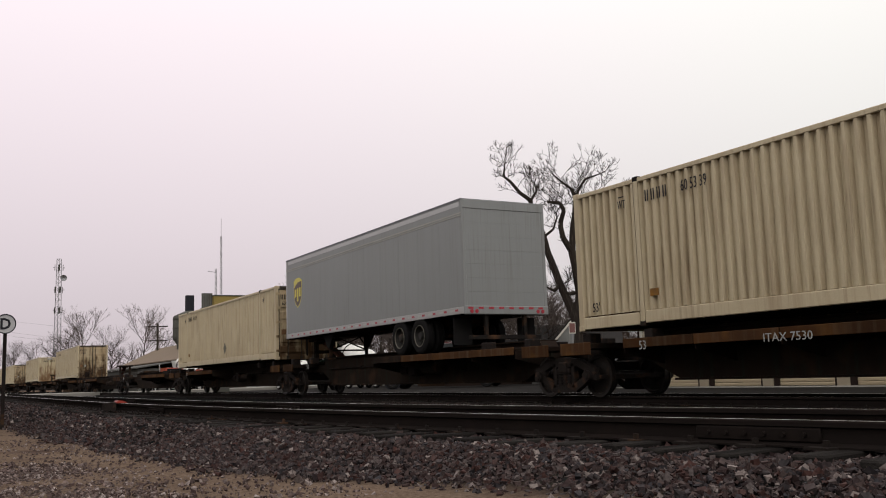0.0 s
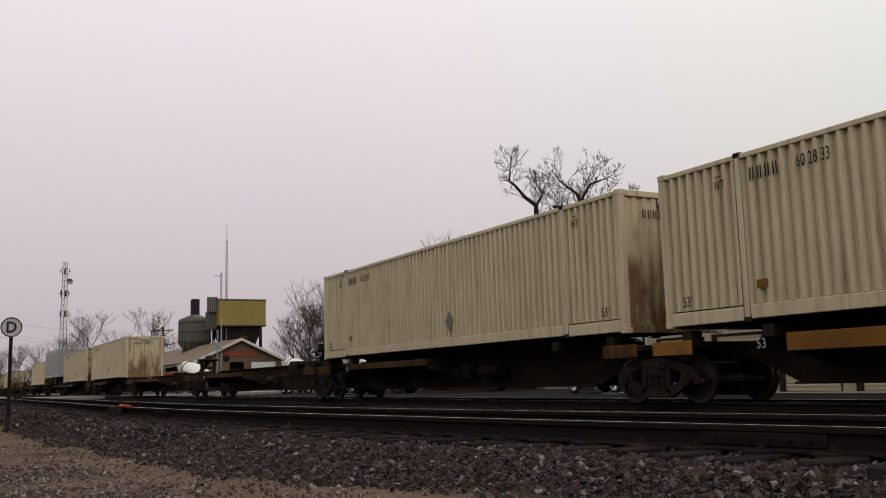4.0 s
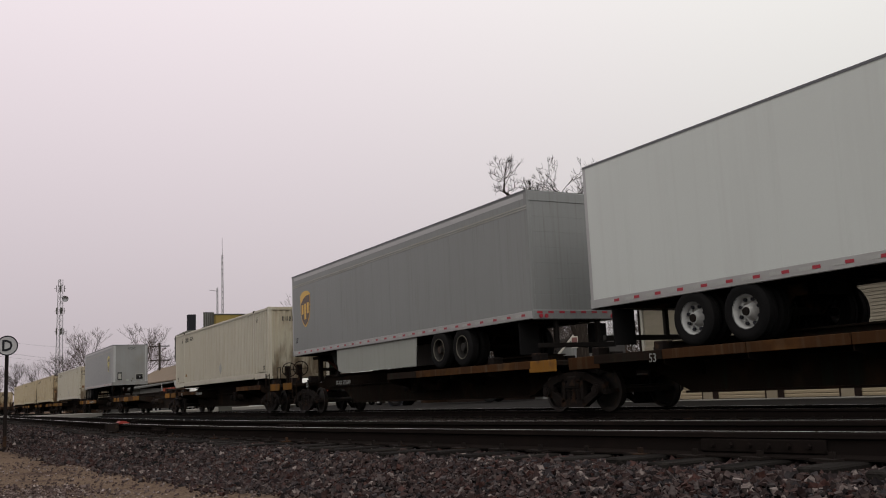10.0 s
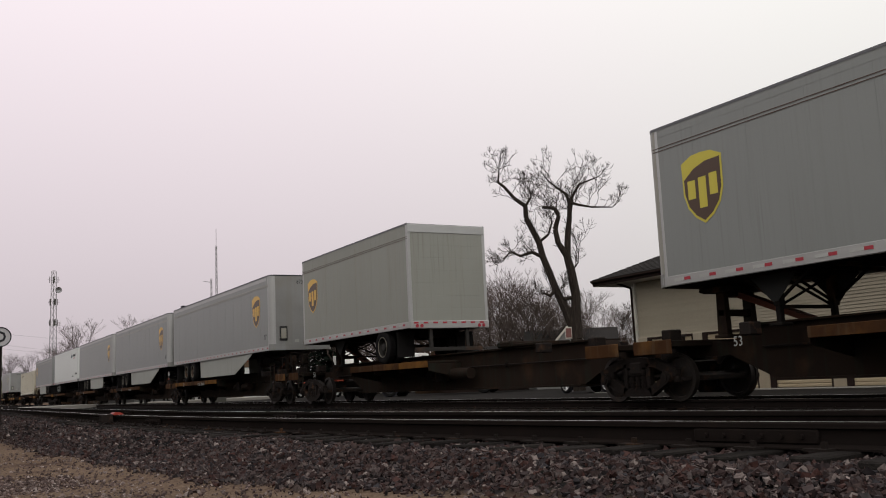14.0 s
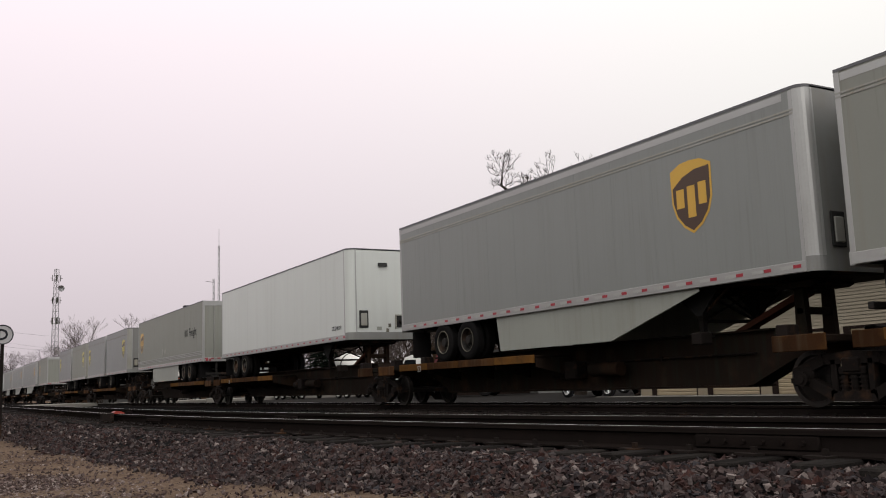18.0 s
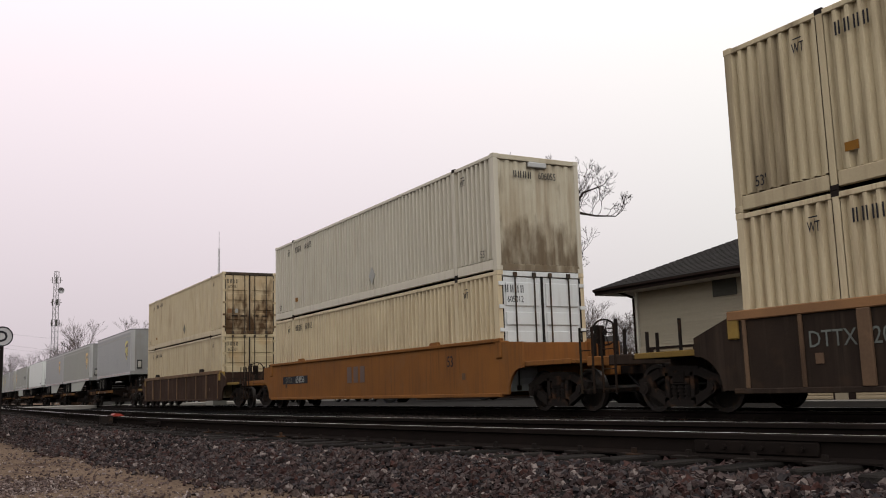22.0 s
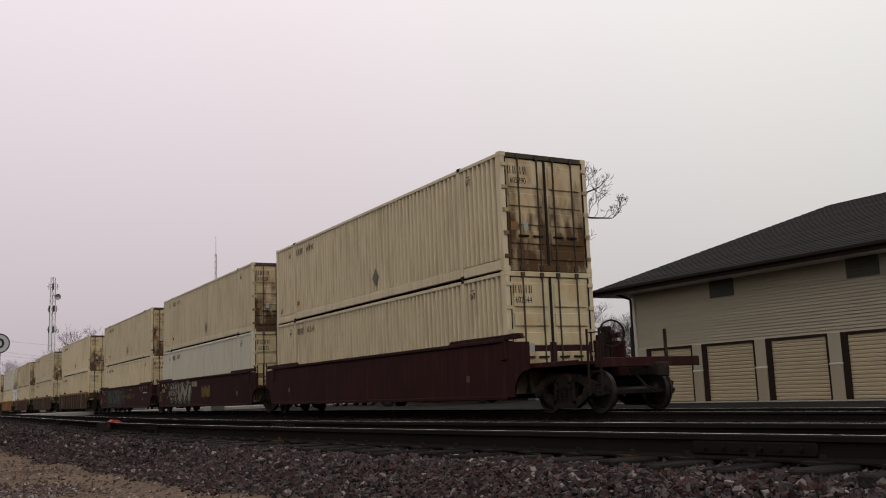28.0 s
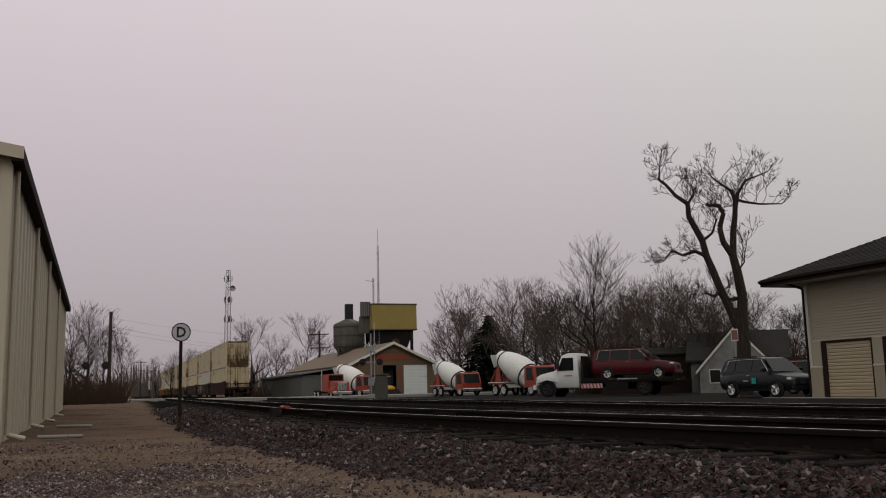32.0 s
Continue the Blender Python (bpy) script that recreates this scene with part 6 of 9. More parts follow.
def bubble(car, y, z, h, n, step, fill, seed):
    """Fat leaning lobes with a dark edge and a pale rim, sprayed along a car's side."""
    r = random.Random(seed)
    lobes = [(y - (i - (n - 1) / 2) * step + r.uniform(-0.1, 0.1), r.uniform(-0.5, 0.5) * h, r.uniform(0.62, 1.05) * h, step * r.uniform(0.42, 0.72), r.uniform(-0.12, 0.12) * h, r.uniform(0.45, 1.0)) for i in range(n)]
    for grow, x, mat in ((0.1, -1.4235, "tag_grey" if fill == "faded_tag" else "spray"), (0.055, -1.4255, "tag_edge"), (-0.03, -1.4275, fill)):
        b = MB()
        for k, (c, lean, tall, w, lift, square) in enumerate(lobes):
            w, tall, x2 = (w if grow > 0 else w * 0.8) + grow, tall / 2 + grow, x - 0.0001 * k
            pts = []
            for a in range(20):
                t = 2 * math.pi * a / 20
                v = math.copysign(abs(math.sin(t)) ** square, math.sin(t))
                u = math.copysign(abs(math.cos(t)) ** 0.8, math.cos(t)) * (1 - 0.35 * v * math.sin(k * 2.4))
                pts.append((x2, c + u * w + lean * v * 0.5, min(1.6, max(0.4, z + lift + v * tall))))
            b.face(pts[::-1])
        tagged(part("graffiti", b, M[mat], car, "fat sprayed graffiti"), kind="stuff")
    strokes = MB()
    for c, lean, tall, w, lift, square in lobes:
        for _ in range(2):
            a, q = c + r.uniform(-0.7, 0.7) * w, r.uniform(0.012, 0.035)
            lo, hi = z + lift - tall * r.uniform(0.1, 0.42), z + lift + tall * r.uniform(0.0, 0.4)
            d = (lean * 0.4 + r.uniform(-0.2, 0.2)) * (hi - lo)
            strokes.prism([(a - q, max(0.42, lo)), (a + q, max(0.42, lo)), (a + q * 0.4 + d, min(1.56, hi)), (a - q * 0.4 + d, min(1.56, hi))], 0, -1.4305, -1.4285)
    tagged(part("graffiti", strokes, M["tag_edge"], car, "dark sprayed strokes"), kind="stuff")


part("number_strip", MB().box(-1.4245, -1.421, 16.2, 18.75, 0.87, 1.14), M["ink"], wy, "black number strip")
# a faded five-letter tag with its cloud, and a row of pale lobes behind the car number
bubble(w1, 12.2, 0.97, 1.05, 9, 0.68, "faded_tag", 5)
for ch, y in (("Y", 14.5), ("O", 13.67), ("S", 12.85), ("O", 11.92), ("N", 11.05)):
    lettering(ch, 1.42, M["tag_edge"], w1, -1.431, y, 0.97, SIDE, 0.85, bold=0.05)
    lettering(ch, 1.36, M["tag_grey"], w1, -1.434, y + 0.03, 1.0, SIDE, 0.85, bold=0.015)
bars(w1, M["tag_grey"], -1.427, 8.9, 1.06, (0.2, 0.4, 0.25, 0.3), 0.08)
bars(w1, M["chalk"], -1.427, 2.6, 1.18, (0.5, 0.4, 0.3), 0.06)
bubble(w2, 13.2, 1.0, 1.08, 8, 0.56, "pale_tag", 3)
part("number_strip", MB().box(-1.433, -1.428, 13.55, 15.65, 0.8, 1.22), M["well_maroon"], w2, "maroon number strip")
bars(w2, M["pale_tag"], -1.435, 15.25, 1.01, (0.15, 0.15, 0.15, 0.15), 0.3)
lettering("254297", 0.42, M["pale_tag"], w2, -1.435, 14.2, 1.01, SIDE, 0.85)
lettering("LEAD", 0.26, M["pale_tag"], w2, -1.434, 11.55, 1.5, SIDE, 0.8)
graffiti(w2, 10.2, 1.4, 0.3, 5, 4, "pale_tag")
graffiti(w2, 8.0, 0.98, 0.62, 4, 12, "faded_number")
graffiti(w2, 16.85, 1.18, 0.2, 5, 6, "pale_tag")
for ch, y in (("E", 12.49), ("M", 11.27), ("O", 10.33), ("R", 9.39)):
    lettering(ch, 0.62, M["tag_grey"], w0, -1.429, y, 0.92, SIDE, 1.0)
graffiti(sprayed, 4.47, 0.7, 0.62, 4, 9, "spray_pale", -HALF - 0.001)
for w, y, z in ((w1, 16.6, 1.33), (w1, 10.3, 1.36), (w1, 6.9, 1.42), (w1, 3.55, 1.33), (w2, 16.4, 1.36), (w2, 13.0, 1.44)):
    part("reflector", MB().box(-1.44, -1.424, y - 0.22, y + 0.22, z - 0.06, z + 0.06), M["spine_yellow"], w, "yellow reflector strip")

GREY = "grey semi-trailer with gold and brown shield"
G, GG_ = "gold", "gold_green"
TRAILERS = (
    # back end, length, nose forward, paint, options
    (20.4, 13.6, True, "trailer_dark", dict(logo=("shield", 1.12, 1.44, GG_), tandem=2.2, label="dull grey semi-trailer with a roll-up door")),
    (-148.0, 13.8, False, "trailer", dict(logo=("shield", 1.2, 1.67, GG_), tandem=1.45, serial="672342", label=GREY + " on a spine car")),
    (-203.4, 16.1, True, "trailer_dark", dict(logo=("shield", 1.33, 1.56, G), skirt="block", tandem=2.95, mark53=True, label="dark grey semi-trailer with a white skirt panel")),
    (-221.75, 16.2, False, "trailer_white", dict(taped=True, top_band=False, rim="rim_white", tandem=2.5, roll_door=False, label="clean white semi-trailer with white wheel rims")),
    (-238.95, 16.1, False, "trailer", dict(logo=("shield", 1.27, 1.55, G), skirt="block", tandem=2.8, serial="870114", label=GREY + " and a white skirt")),
    (-256.4, 16.15, False, "trailer", dict(logo=("shield", 1.35, 1.8, G), skirt="taper", tandem=2.3, mark53=True, serial="870095", label=GREY + " and a tapered skirt")),
    (-273.85, 16.15, False, "trailer", dict(logo=("shield", 1.32, 1.75, G), skirt="taper", tandem=2.3, mark53=True, serial="870882", label=GREY + " and a tapered skirt")),
    (-285.9, 8.6, True, "trailer_tan", dict(logo=("shield", 1.2, 1.2, G), pup=True, label="short grey pup trailer with a gold and brown shield")),
    (-304.6, 8.6, True, "trailer", dict(logo=("shield", 1.28, 1.4, GG_), pup=True, label="short light grey pup trailer with a yellow shield")),
    (-314.0, 8.3, False, "trailer_tan", dict(logo=("shield", 1.28, 1.6, GG_), pup=True, label="short dusty tan pup trailer with a yellow shield")),
    (-323.1, 8.3, True, "trailer", dict(logo=("shield", 1.28, 1.2, GG_), pup=True, label="short light grey pup trailer with a yellow shield")),
    (-332.4, 8.3, False, "trailer", dict(logo=("shield", 1.28, 1.58, GG_), pup=True, serial="399945", label="short light grey pup trailer with a yellow shield")),
    (-351.7, 15.9, True, "trailer_tan", dict(logo=("shield", 1.28, 1.29, G), skirt="block", tandem=2.3, top_band=False, low_lines=True, roll_door=False, mark53=True, label="dusty grey freight semi-trailer with swing doors")),
    (-369.75, 14.65, False, "trailer_white", dict(taped=True, top_band=False, tandem=1.75, roll_door=False, label="plain white semi-trailer on a spine car")),
    (-387.9, 14.3, False, "trailer", dict(logo=("shield", 1.34, 2.54, G), skirt="taper", tandem=2.0, serial="840186", label=GREY + " and a tapered skirt")),
    (-404.7, 16.2, False, "trailer_tan", dict(logo=("shield", 1.34, 1.67, G), skirt="taper", tandem=2.3, mark53=True, serial="843921", label="light grey semi-trailer with a gold and brown shield")),
    (-422.1, 13.6, False, "trailer", dict(logo=("shield", 1.3, 1.64, GG_), tandem=1.3, serial="2072800", label=GREY)),
)
for s, length, fwd, paint, opt in TRAILERS:
    tr = build_trailer(opt.pop("label"), length, fwd, paint, **opt)
    for o in [tr, *tr.children_recursive]:
        o["wear"] = (abs(s) * 0.6180339) % 1
    rolls(tr, s)
    if s == -351.7:
        bars(tr, M["ink"], -HALF - 0.006, 3.35, 3.66, (0.12, 0.12, 0.12), 0.36, label="black printed marks")
        lettering("Freight", 0.62, M["ink"], tr, -HALF - 0.006, 1.98, 3.64, SIDE, 0.86)
    if s == -351.7:
        for y, poly in ((8.75, [(0.21 * math.cos(k * math.pi / 4 + 0.4), 0.21 * math.sin(k * math.pi / 4 + 0.4)) for k in range(8)]), (8.15, [(-0.23, 0.05), (-0.03, -0.24), (0.23, -0.02), (0.03, 0.24)])):
            part("placard", MB().prism(poly, 0, -0.006, 0.006), M["corner_sheet"], tr, "pale placard holder").matrix_basis = Matrix.Translation((-HALF - 0.004, y, 2.95))
    if s == -369.75:
        lettering("CTLZ481374", 0.2, M["ink"], tr, -HALF - 0.006, 1.0, 2.5, SIDE, 0.75)
        for i, ch in enumerate("CTLZ481374"):
            lettering(ch, 0.17, M["ink"], tr, 0.93, -0.008, 4.82 - 0.145 * i, REAR, 0.9)
        part("vent_cover", MB().prism([(-0.07, 4.5), (0.0, 4.5), (0.0, 4.62), (-0.03, 4.62)], 0, -0.2, 0.12), M["louvre_grey"], tr, "small dark vent cover")
    if s == -332.4:
        lettering("WW", 0.2, M["ink"], tr, 0.1, -0.0075, 4.58, REAR, 0.9)
    if s == -221.75:
        bars(tr, M["ink"], -HALF - 0.006, 2.3, 4.45, (0.13,) * 9, 0.2, label="dark blue printed marks")
        bars(tr, M["tape_red"], -HALF - 0.006, 2.35, 4.2, (0.06,) * 10, 0.08, label="red printed marks")
        for poly, mat in (([(-0.3, -0.18), (0.02, -0.18), (-0.02, 0.3)], M["ink"]), ([(0.04, -0.18), (0.26, -0.18), (0.12, 0.1)], M["tank_blue"]), ([(-0.42, -0.18), (-0.32, -0.18), (-0.24, 0.06)], M["tank_blue"])):
            part("emblem", MB().prism(poly, 2, -0.002, 0.002), mat, tr, "plain mountain-shaped emblem").matrix_basis = Matrix.Translation((-HALF - 0.006, 3.75, 4.45)) @ SIDE
        lettering("MLNZ 539200", 0.24, M["ink"], tr, -HALF - 0.006, 1.05, 2.78, SIDE, 0.75)
        lettering("MLNZ", 0.22, M["ink"], tr, 0.2, -0.008, 3.6, REAR, 0.8)
        lettering("539200", 0.22, M["ink"], tr, 0.2, -0.008, 3.35, REAR, 0.8)
        bars(tr, M["ink"], -HALF - 0.006, 3.0, 2.6, (0.1,) * 8, 0.07)


# ---- beyond the tracks: materials ----
M.update(
    bark=surface("wet_bark", (0.03, 0.024, 0.0204), (0.015, 0.012, 0.0108), 0.9, fine=18, bump=0.6, stretch=(9, 9, 1), streak=(0.09, 0.075, 0.06), vary=0.1),
    # haze is put into the twig colours, paler still for the far woods
    twig=surface("bare_hazed_twigs", (0.078, 0.062, 0.055), (0.05, 0.04, 0.035), 0.9, bump=0, vary=0.25),
    twig_far=surface("distant_hazed_twigs", (0.0891, 0.07128, 0.0648), (0.0648, 0.05265, 0.0486), 0.9, bump=0, vary=0.25),
    needles=surface("fir_needles", (0.0132, 0.0192, 0.0144), (0.0072, 0.0108, 0.0084), 0.85, bump=0, vary=0.2),
    siding=surface("beige_clapboard", (0.3, 0.264, 0.207), (0.245, 0.212, 0.162), 0.6, streak=(0.36, 0.31, 0.24), streak_amount=0.25, bump=0.04, vary=0.03),
    trim=surface("white_trim", (0.4464, 0.4248, 0.3744), (0.36, 0.3312, 0.288), 0.55, bump=0.03, vary=0.04),
    tan_panel=surface("tan_panel", (0.2736, 0.2304, 0.1728), (0.216, 0.18, 0.1296), 0.6, vary=0.05),
    door_tan=surface("tan_roll_door", (0.3168, 0.252, 0.1656), (0.2592, 0.2016, 0.1296), 0.5, bump=0.02, vary=0.03),
    shingle=surface("dark_shingles", (0.023, 0.0212, 0.0208), (0.034, 0.0315, 0.03), 0.85, fine=40, bump=0.5, vary=0.15),
    gutter=surface("brown_gutter", (0.022, 0.015, 0.013), rough=0.65, vary=0.05),
    asphalt=surface("lot_asphalt", (0.015, 0.0138, 0.013), (0.01, 0.009, 0.0085), 0.85, coarse=0.25, amount=0.9, blot=(0.032, 0.029, 0.026), blot_scale=0.35, vary=0),
    concrete=surface("pale_concrete", (0.216, 0.204, 0.186), (0.156, 0.144, 0.132), 0.8, coarse=0.6, vary=0.05),
    metal_wall=surface("cream_metal_wall", (0.3744, 0.322, 0.2471), (0.3145, 0.2696, 0.2021), 0.5, streak=(0.36, 0.29, 0.21), streak_amount=0.3, bump=0.02, vary=0.03),
    glass=surface("dark_glass", (0.00675, 0.0081, 0.009), rough=0.12, amount=0, bump=0, vary=0, spec=0.18),
    louvre=surface("dark_louvre", (0.07, 0.068, 0.06), rough=0.6, vary=0.05),
    car_dark=surface("dark_blue_paint", (0.00594, 0.00702, 0.0081), (0.0081, 0.00891, 0.00945), 0.3, amount=0.2, bump=0, vary=0, spec=0.2),
    car_red=surface("dark_red_paint", (0.06, 0.0048, 0.0072), (0.042, 0.0036, 0.006), 0.3, amount=0.2, bump=0, vary=0, spec=0.2),
    car_white=surface("white_car_paint", (0.54, 0.54, 0.525), (0.4125, 0.405, 0.375), 0.3, amount=0.3, bump=0, vary=0),
    orange=surface("orange_paint", (0.2455, 0.03348, 0.01339), (0.1786, 0.02678, 0.01339), 0.4, amount=0.4, vary=0.05),
    faded_orange=surface("faded_orange_board", (0.2, 0.055, 0.03), (0.13, 0.06, 0.04), 0.7, amount=0.9, vary=0),
    drum=surface("white_drum", (0.5808, 0.572, 0.5456), (0.396, 0.3784, 0.352), 0.45, streak=GRIME, streak_amount=0.3, vary=0.04),
    chrome=surface("bright_metal", (0.51, 0.51, 0.51), rough=0.25, metal=0.9, bump=0, vary=0),
    ochre=surface("ochre_sheet", (0.2448, 0.1836, 0.0612), (0.1836, 0.1346, 0.04896), 0.6, streak=(0.2, 0.14, 0.06), vary=0),
    tank_grey=surface("rusty_tank", (0.08568, 0.08568, 0.0756), (0.0504, 0.04536, 0.0378), 0.7, streak=(0.05, 0.035, 0.025), streak_amount=0.7, blot=(0.2, 0.2, 0.185), blot_amount=0.6, blot_scale=0.6, vary=0),
    brick_tan=surface("brownish_wall", (0.1161, 0.08035, 0.05357), (0.08928, 0.0625, 0.04464), 0.8, vary=0),
    roof_brown=surface("weathered_roof", (0.1652, 0.1285, 0.09792), (0.1224, 0.0918, 0.07344), 0.7, streak=(0.15, 0.11, 0.08), vary=0),
    galv=surface("galvanised_steel", (0.216, 0.216, 0.2232), (0.144, 0.144, 0.144), 0.5, metal=0.5, vary=0.05),
    pole_wood=surface("tarred_pole", (0.045, 0.036, 0.03), (0.025, 0.02, 0.018), 0.9, vary=0),
    sign_grey=surface("sign_white", (0.385, 0.378, 0.392), (0.315, 0.308, 0.322), 0.5, bump=0, vary=0),
    grey_wall=surface("grey_wall", (0.1008, 0.0987, 0.0945), (0.0756, 0.0714, 0.0672), 0.8, vary=0.05),
    brush=surface("dry_brush", (0.0504, 0.0306, 0.0198), (0.0324, 0.0198, 0.0144), 0.95, bump=0, vary=0.2),
)

GZ = -0.25      # level of the lot

# ---- lot, apron and the crossing road ----
solid("lot", MB().box(17.6, 95, -60, 135, GZ - 0.12, GZ + 0.006), M["asphalt"], "worn grey asphalt and gravel lot", "lot")
solid("apron", MB().box(26.0, 26.98, -12, 33, GZ - 0.1, GZ + 0.03, 0.01), M["concrete"], "pale concrete apron before the garage doors", "apron")
road = MB()
for x0, x1 in ((-60, siding_x(84) - 0.12), (siding_x(84) + 0.12, siding_x(84) + GAUGE - 0.12), (siding_x(84) + GAUGE + 0.12, MAIN_X - 0.84), (MAIN_X - 0.6, MAIN_X + 0.6), (MAIN_X + 0.84, 70)):
    road.box(x0, x1, 80, 89, -0.3, 0.155 if x1 < 8 else 0.06 if x1 < 12.5 else -0.012, 0.02)
solid("crossing_road", road, M["concrete"], "pale paved road over the level crossing", "road")


# ---- the storage garage ----
def build_garage():
    g = thing("garage_building", "beige clapboard storage garage with a dark hip roof", "building")
    X, Y0, Y1, TOP = 27.0, -8.0, 31.1, 4.45
    doors = [(30.45 - 3.22 * i - 2.72, 30.45 - 3.22 * i) for i in range(12)]
    w = MB().box(X + 0.12, X + 12, Y0, Y1 - 0.02, GZ - 0.1, TOP)
    part("wall", w, M["grey_wall"], g)
    board = 0.115
    z = 2.02
    while z < TOP - 0.02:
        t = min(board, TOP - z)
        o = part("siding_board", MB().prism([(X + 0.06, z), (X + 0.12, z), (X + 0.12, z + t), (X + 0.095, z + t)], 1, Y0, Y1), M["siding"], g)
        z += board
    z = GZ
    while z < TOP - 0.02:
        t = min(board, TOP - z)
        part("siding_board", MB().prism([(Y1 - 0.01, z), (Y1 + 0.045, z), (Y1 + 0.01, z + t), (Y1 - 0.01, z + t)], 0, X + 0.06, X + 12), M["siding"], g)
        z += board
    edge = [Y1] + [v for d in doors for v in (d[1], d[0])] + [Y0]
    for i in range(0, len(edge) - 1, 2):
        a, b = edge[i + 1], edge[i]
        part("pier", MB().box(X - 0.02, X + 0.14, a, b, GZ, 0.95, 0.012), M["tan_panel"], g, "tan lower pier")
        part("pier_cap", MB().box(X - 0.03, X + 0.14, a - 0.02, b + 0.02, 0.95, 1.02, 0.01), M["trim"], g)
        part("pier_panel", MB().box(X, X + 0.14, a, b, 1.02, 2.02, 0.012), M["siding"], g, "beige upper pier")
    for a, b in doors:
        d = new("roll_up_door", None)
        d.parent = g
        d["label"] = "tan ribbed roll-up garage door"
        slats = MB()
        n = 16
        for i in range(n):
            za = GZ + 0.03 + i * (2.15 / n)
            zb = za + 2.15 / n
            slats.prism([(X + 0.06, za + 0.02), (X + 0.085, za), (X + 0.115, za), (X + 0.115, zb), (X + 0.085, zb), (X + 0.06, zb - 0.035)], 1, a + 0.1, b - 0.1)
        part("slats", slats, M["door_tan"], d)
        part("door_frame", MB().box(X + 0.02, X + 0.115, a, a + 0.1, GZ, 2.02).box(X + 0.02, X + 0.115, b - 0.26, b, GZ, 2.02).box(X + 0.02, X + 0.115, a + 0.1, b - 0.26, 1.93, 2.02), M["gutter"], d, "dark door reveal")
    for y in (25.95, 19.7, 13.4, 7.2):
        wd = new("window", None)
        wd.parent = g
        part("frame", MB().box(X + 0.03, X + 0.07, y - 0.62, y + 0.62, 3.78, 4.5, 0.01), M["louvre"], wd)
        for i in range(5):
            part("slat", MB().box(X + 0.015, X + 0.05, y - 0.54, y + 0.54, 3.84 + i * 0.125, 3.93 + i * 0.125, 0.008), M["louvre"], wd)
    # hip roof
    ex, ey, rx, rz, ez = X - 0.85, Y1 + 1.7, X + 6.4, 7.75, 4.72
    ex2 = 2 * rx - ex
    A, B, Cc, D = (ex, ey, ez), (ex, Y0 - 1.7, ez), (ex2, Y0 - 1.7, ez), (ex2, ey, ez)
    R0, R1 = (rx, ey - 7.3, rz), (rx, Y0 + 5.6, rz)
    roof = MB()
    n = 34
    slope = new("roof")
    slope.parent = g
    slope["label"] = "dark shingled hip roof"
    for i in range(n):      # shingle courses on the slope that faces the tracks
        course = MB()
        t0, t1 = i / n, (i + 1) / n
        def lerp(p, q, t, up=0.0):
            return tuple(a + (b - a) * t + (up if k == 2 else 0) for k, (a, b) in enumerate(zip(p, q)))
        course.face([lerp(B, R1, t0, 0.03), lerp(A, R0, t0, 0.03), lerp(A, R0, t1, 0.012), lerp(B, R1, t1, 0.012)][::-1])
        course.face([lerp(B, R1, t0, 0.0), lerp(A, R0, t0, 0.0), lerp(A, R0, t0, 0.03), lerp(B, R1, t0, 0.03)][::-1])
        course.face([lerp(A, R0, t0, 0.03), lerp(D, R0, t0, 0.03), lerp(D, R0, t1, 0.012), lerp(A, R0, t1, 0.012)][::-1])
        part("shingle_course", course, M["shingle"], slope)
    roof.face([D, Cc, R1, R0]).face([Cc, B, R1])
    part("far_slope", roof, M["shingle"], slope)
    part("soffit", MB().box(ex + 0.05, ex2 - 0.05, Y0 - 1.65, ey - 0.05, ez - 0.28, ez - 0.24), M["trim"], g)
    fas = MB().box(ex, ex + 0.04, Y0 - 1.7, ey, ez - 0.27, ez + 0.0).box(ex, ex2, ey - 0.04, ey, ez - 0.27, ez + 0.0)
    part("fascia", fas, M["gutter"], g, "dark brown fascia")
    part("gutter", MB().prism([(ex - 0.13, ez - 0.1), (ex - 0.02, ez - 0.16), (ex, ez - 0.16), (ex, ez - 0.02), (ex - 0.13, ez - 0.02)], 1, Y0 - 1.7, ey), M["gutter"], g)
    part("downspout", MB().tube([(ex - 0.05, Y1 + 0.5, ez - 0.12), (X - 0.02, Y1 + 0.1, ez - 0.5), (X - 0.03, Y1 + 0.06, GZ + 0.15), (X - 0.3, Y1 + 0.06, GZ + 0.05)], 0.055, 8), M["gutter"], g, "dark brown downspout")
    part("corner_board", MB().box(X - 0.015, X + 0.12, Y1 - 0.1, Y1 + 0.05, GZ, TOP, 0.01), M["trim"], g)


build_garage()


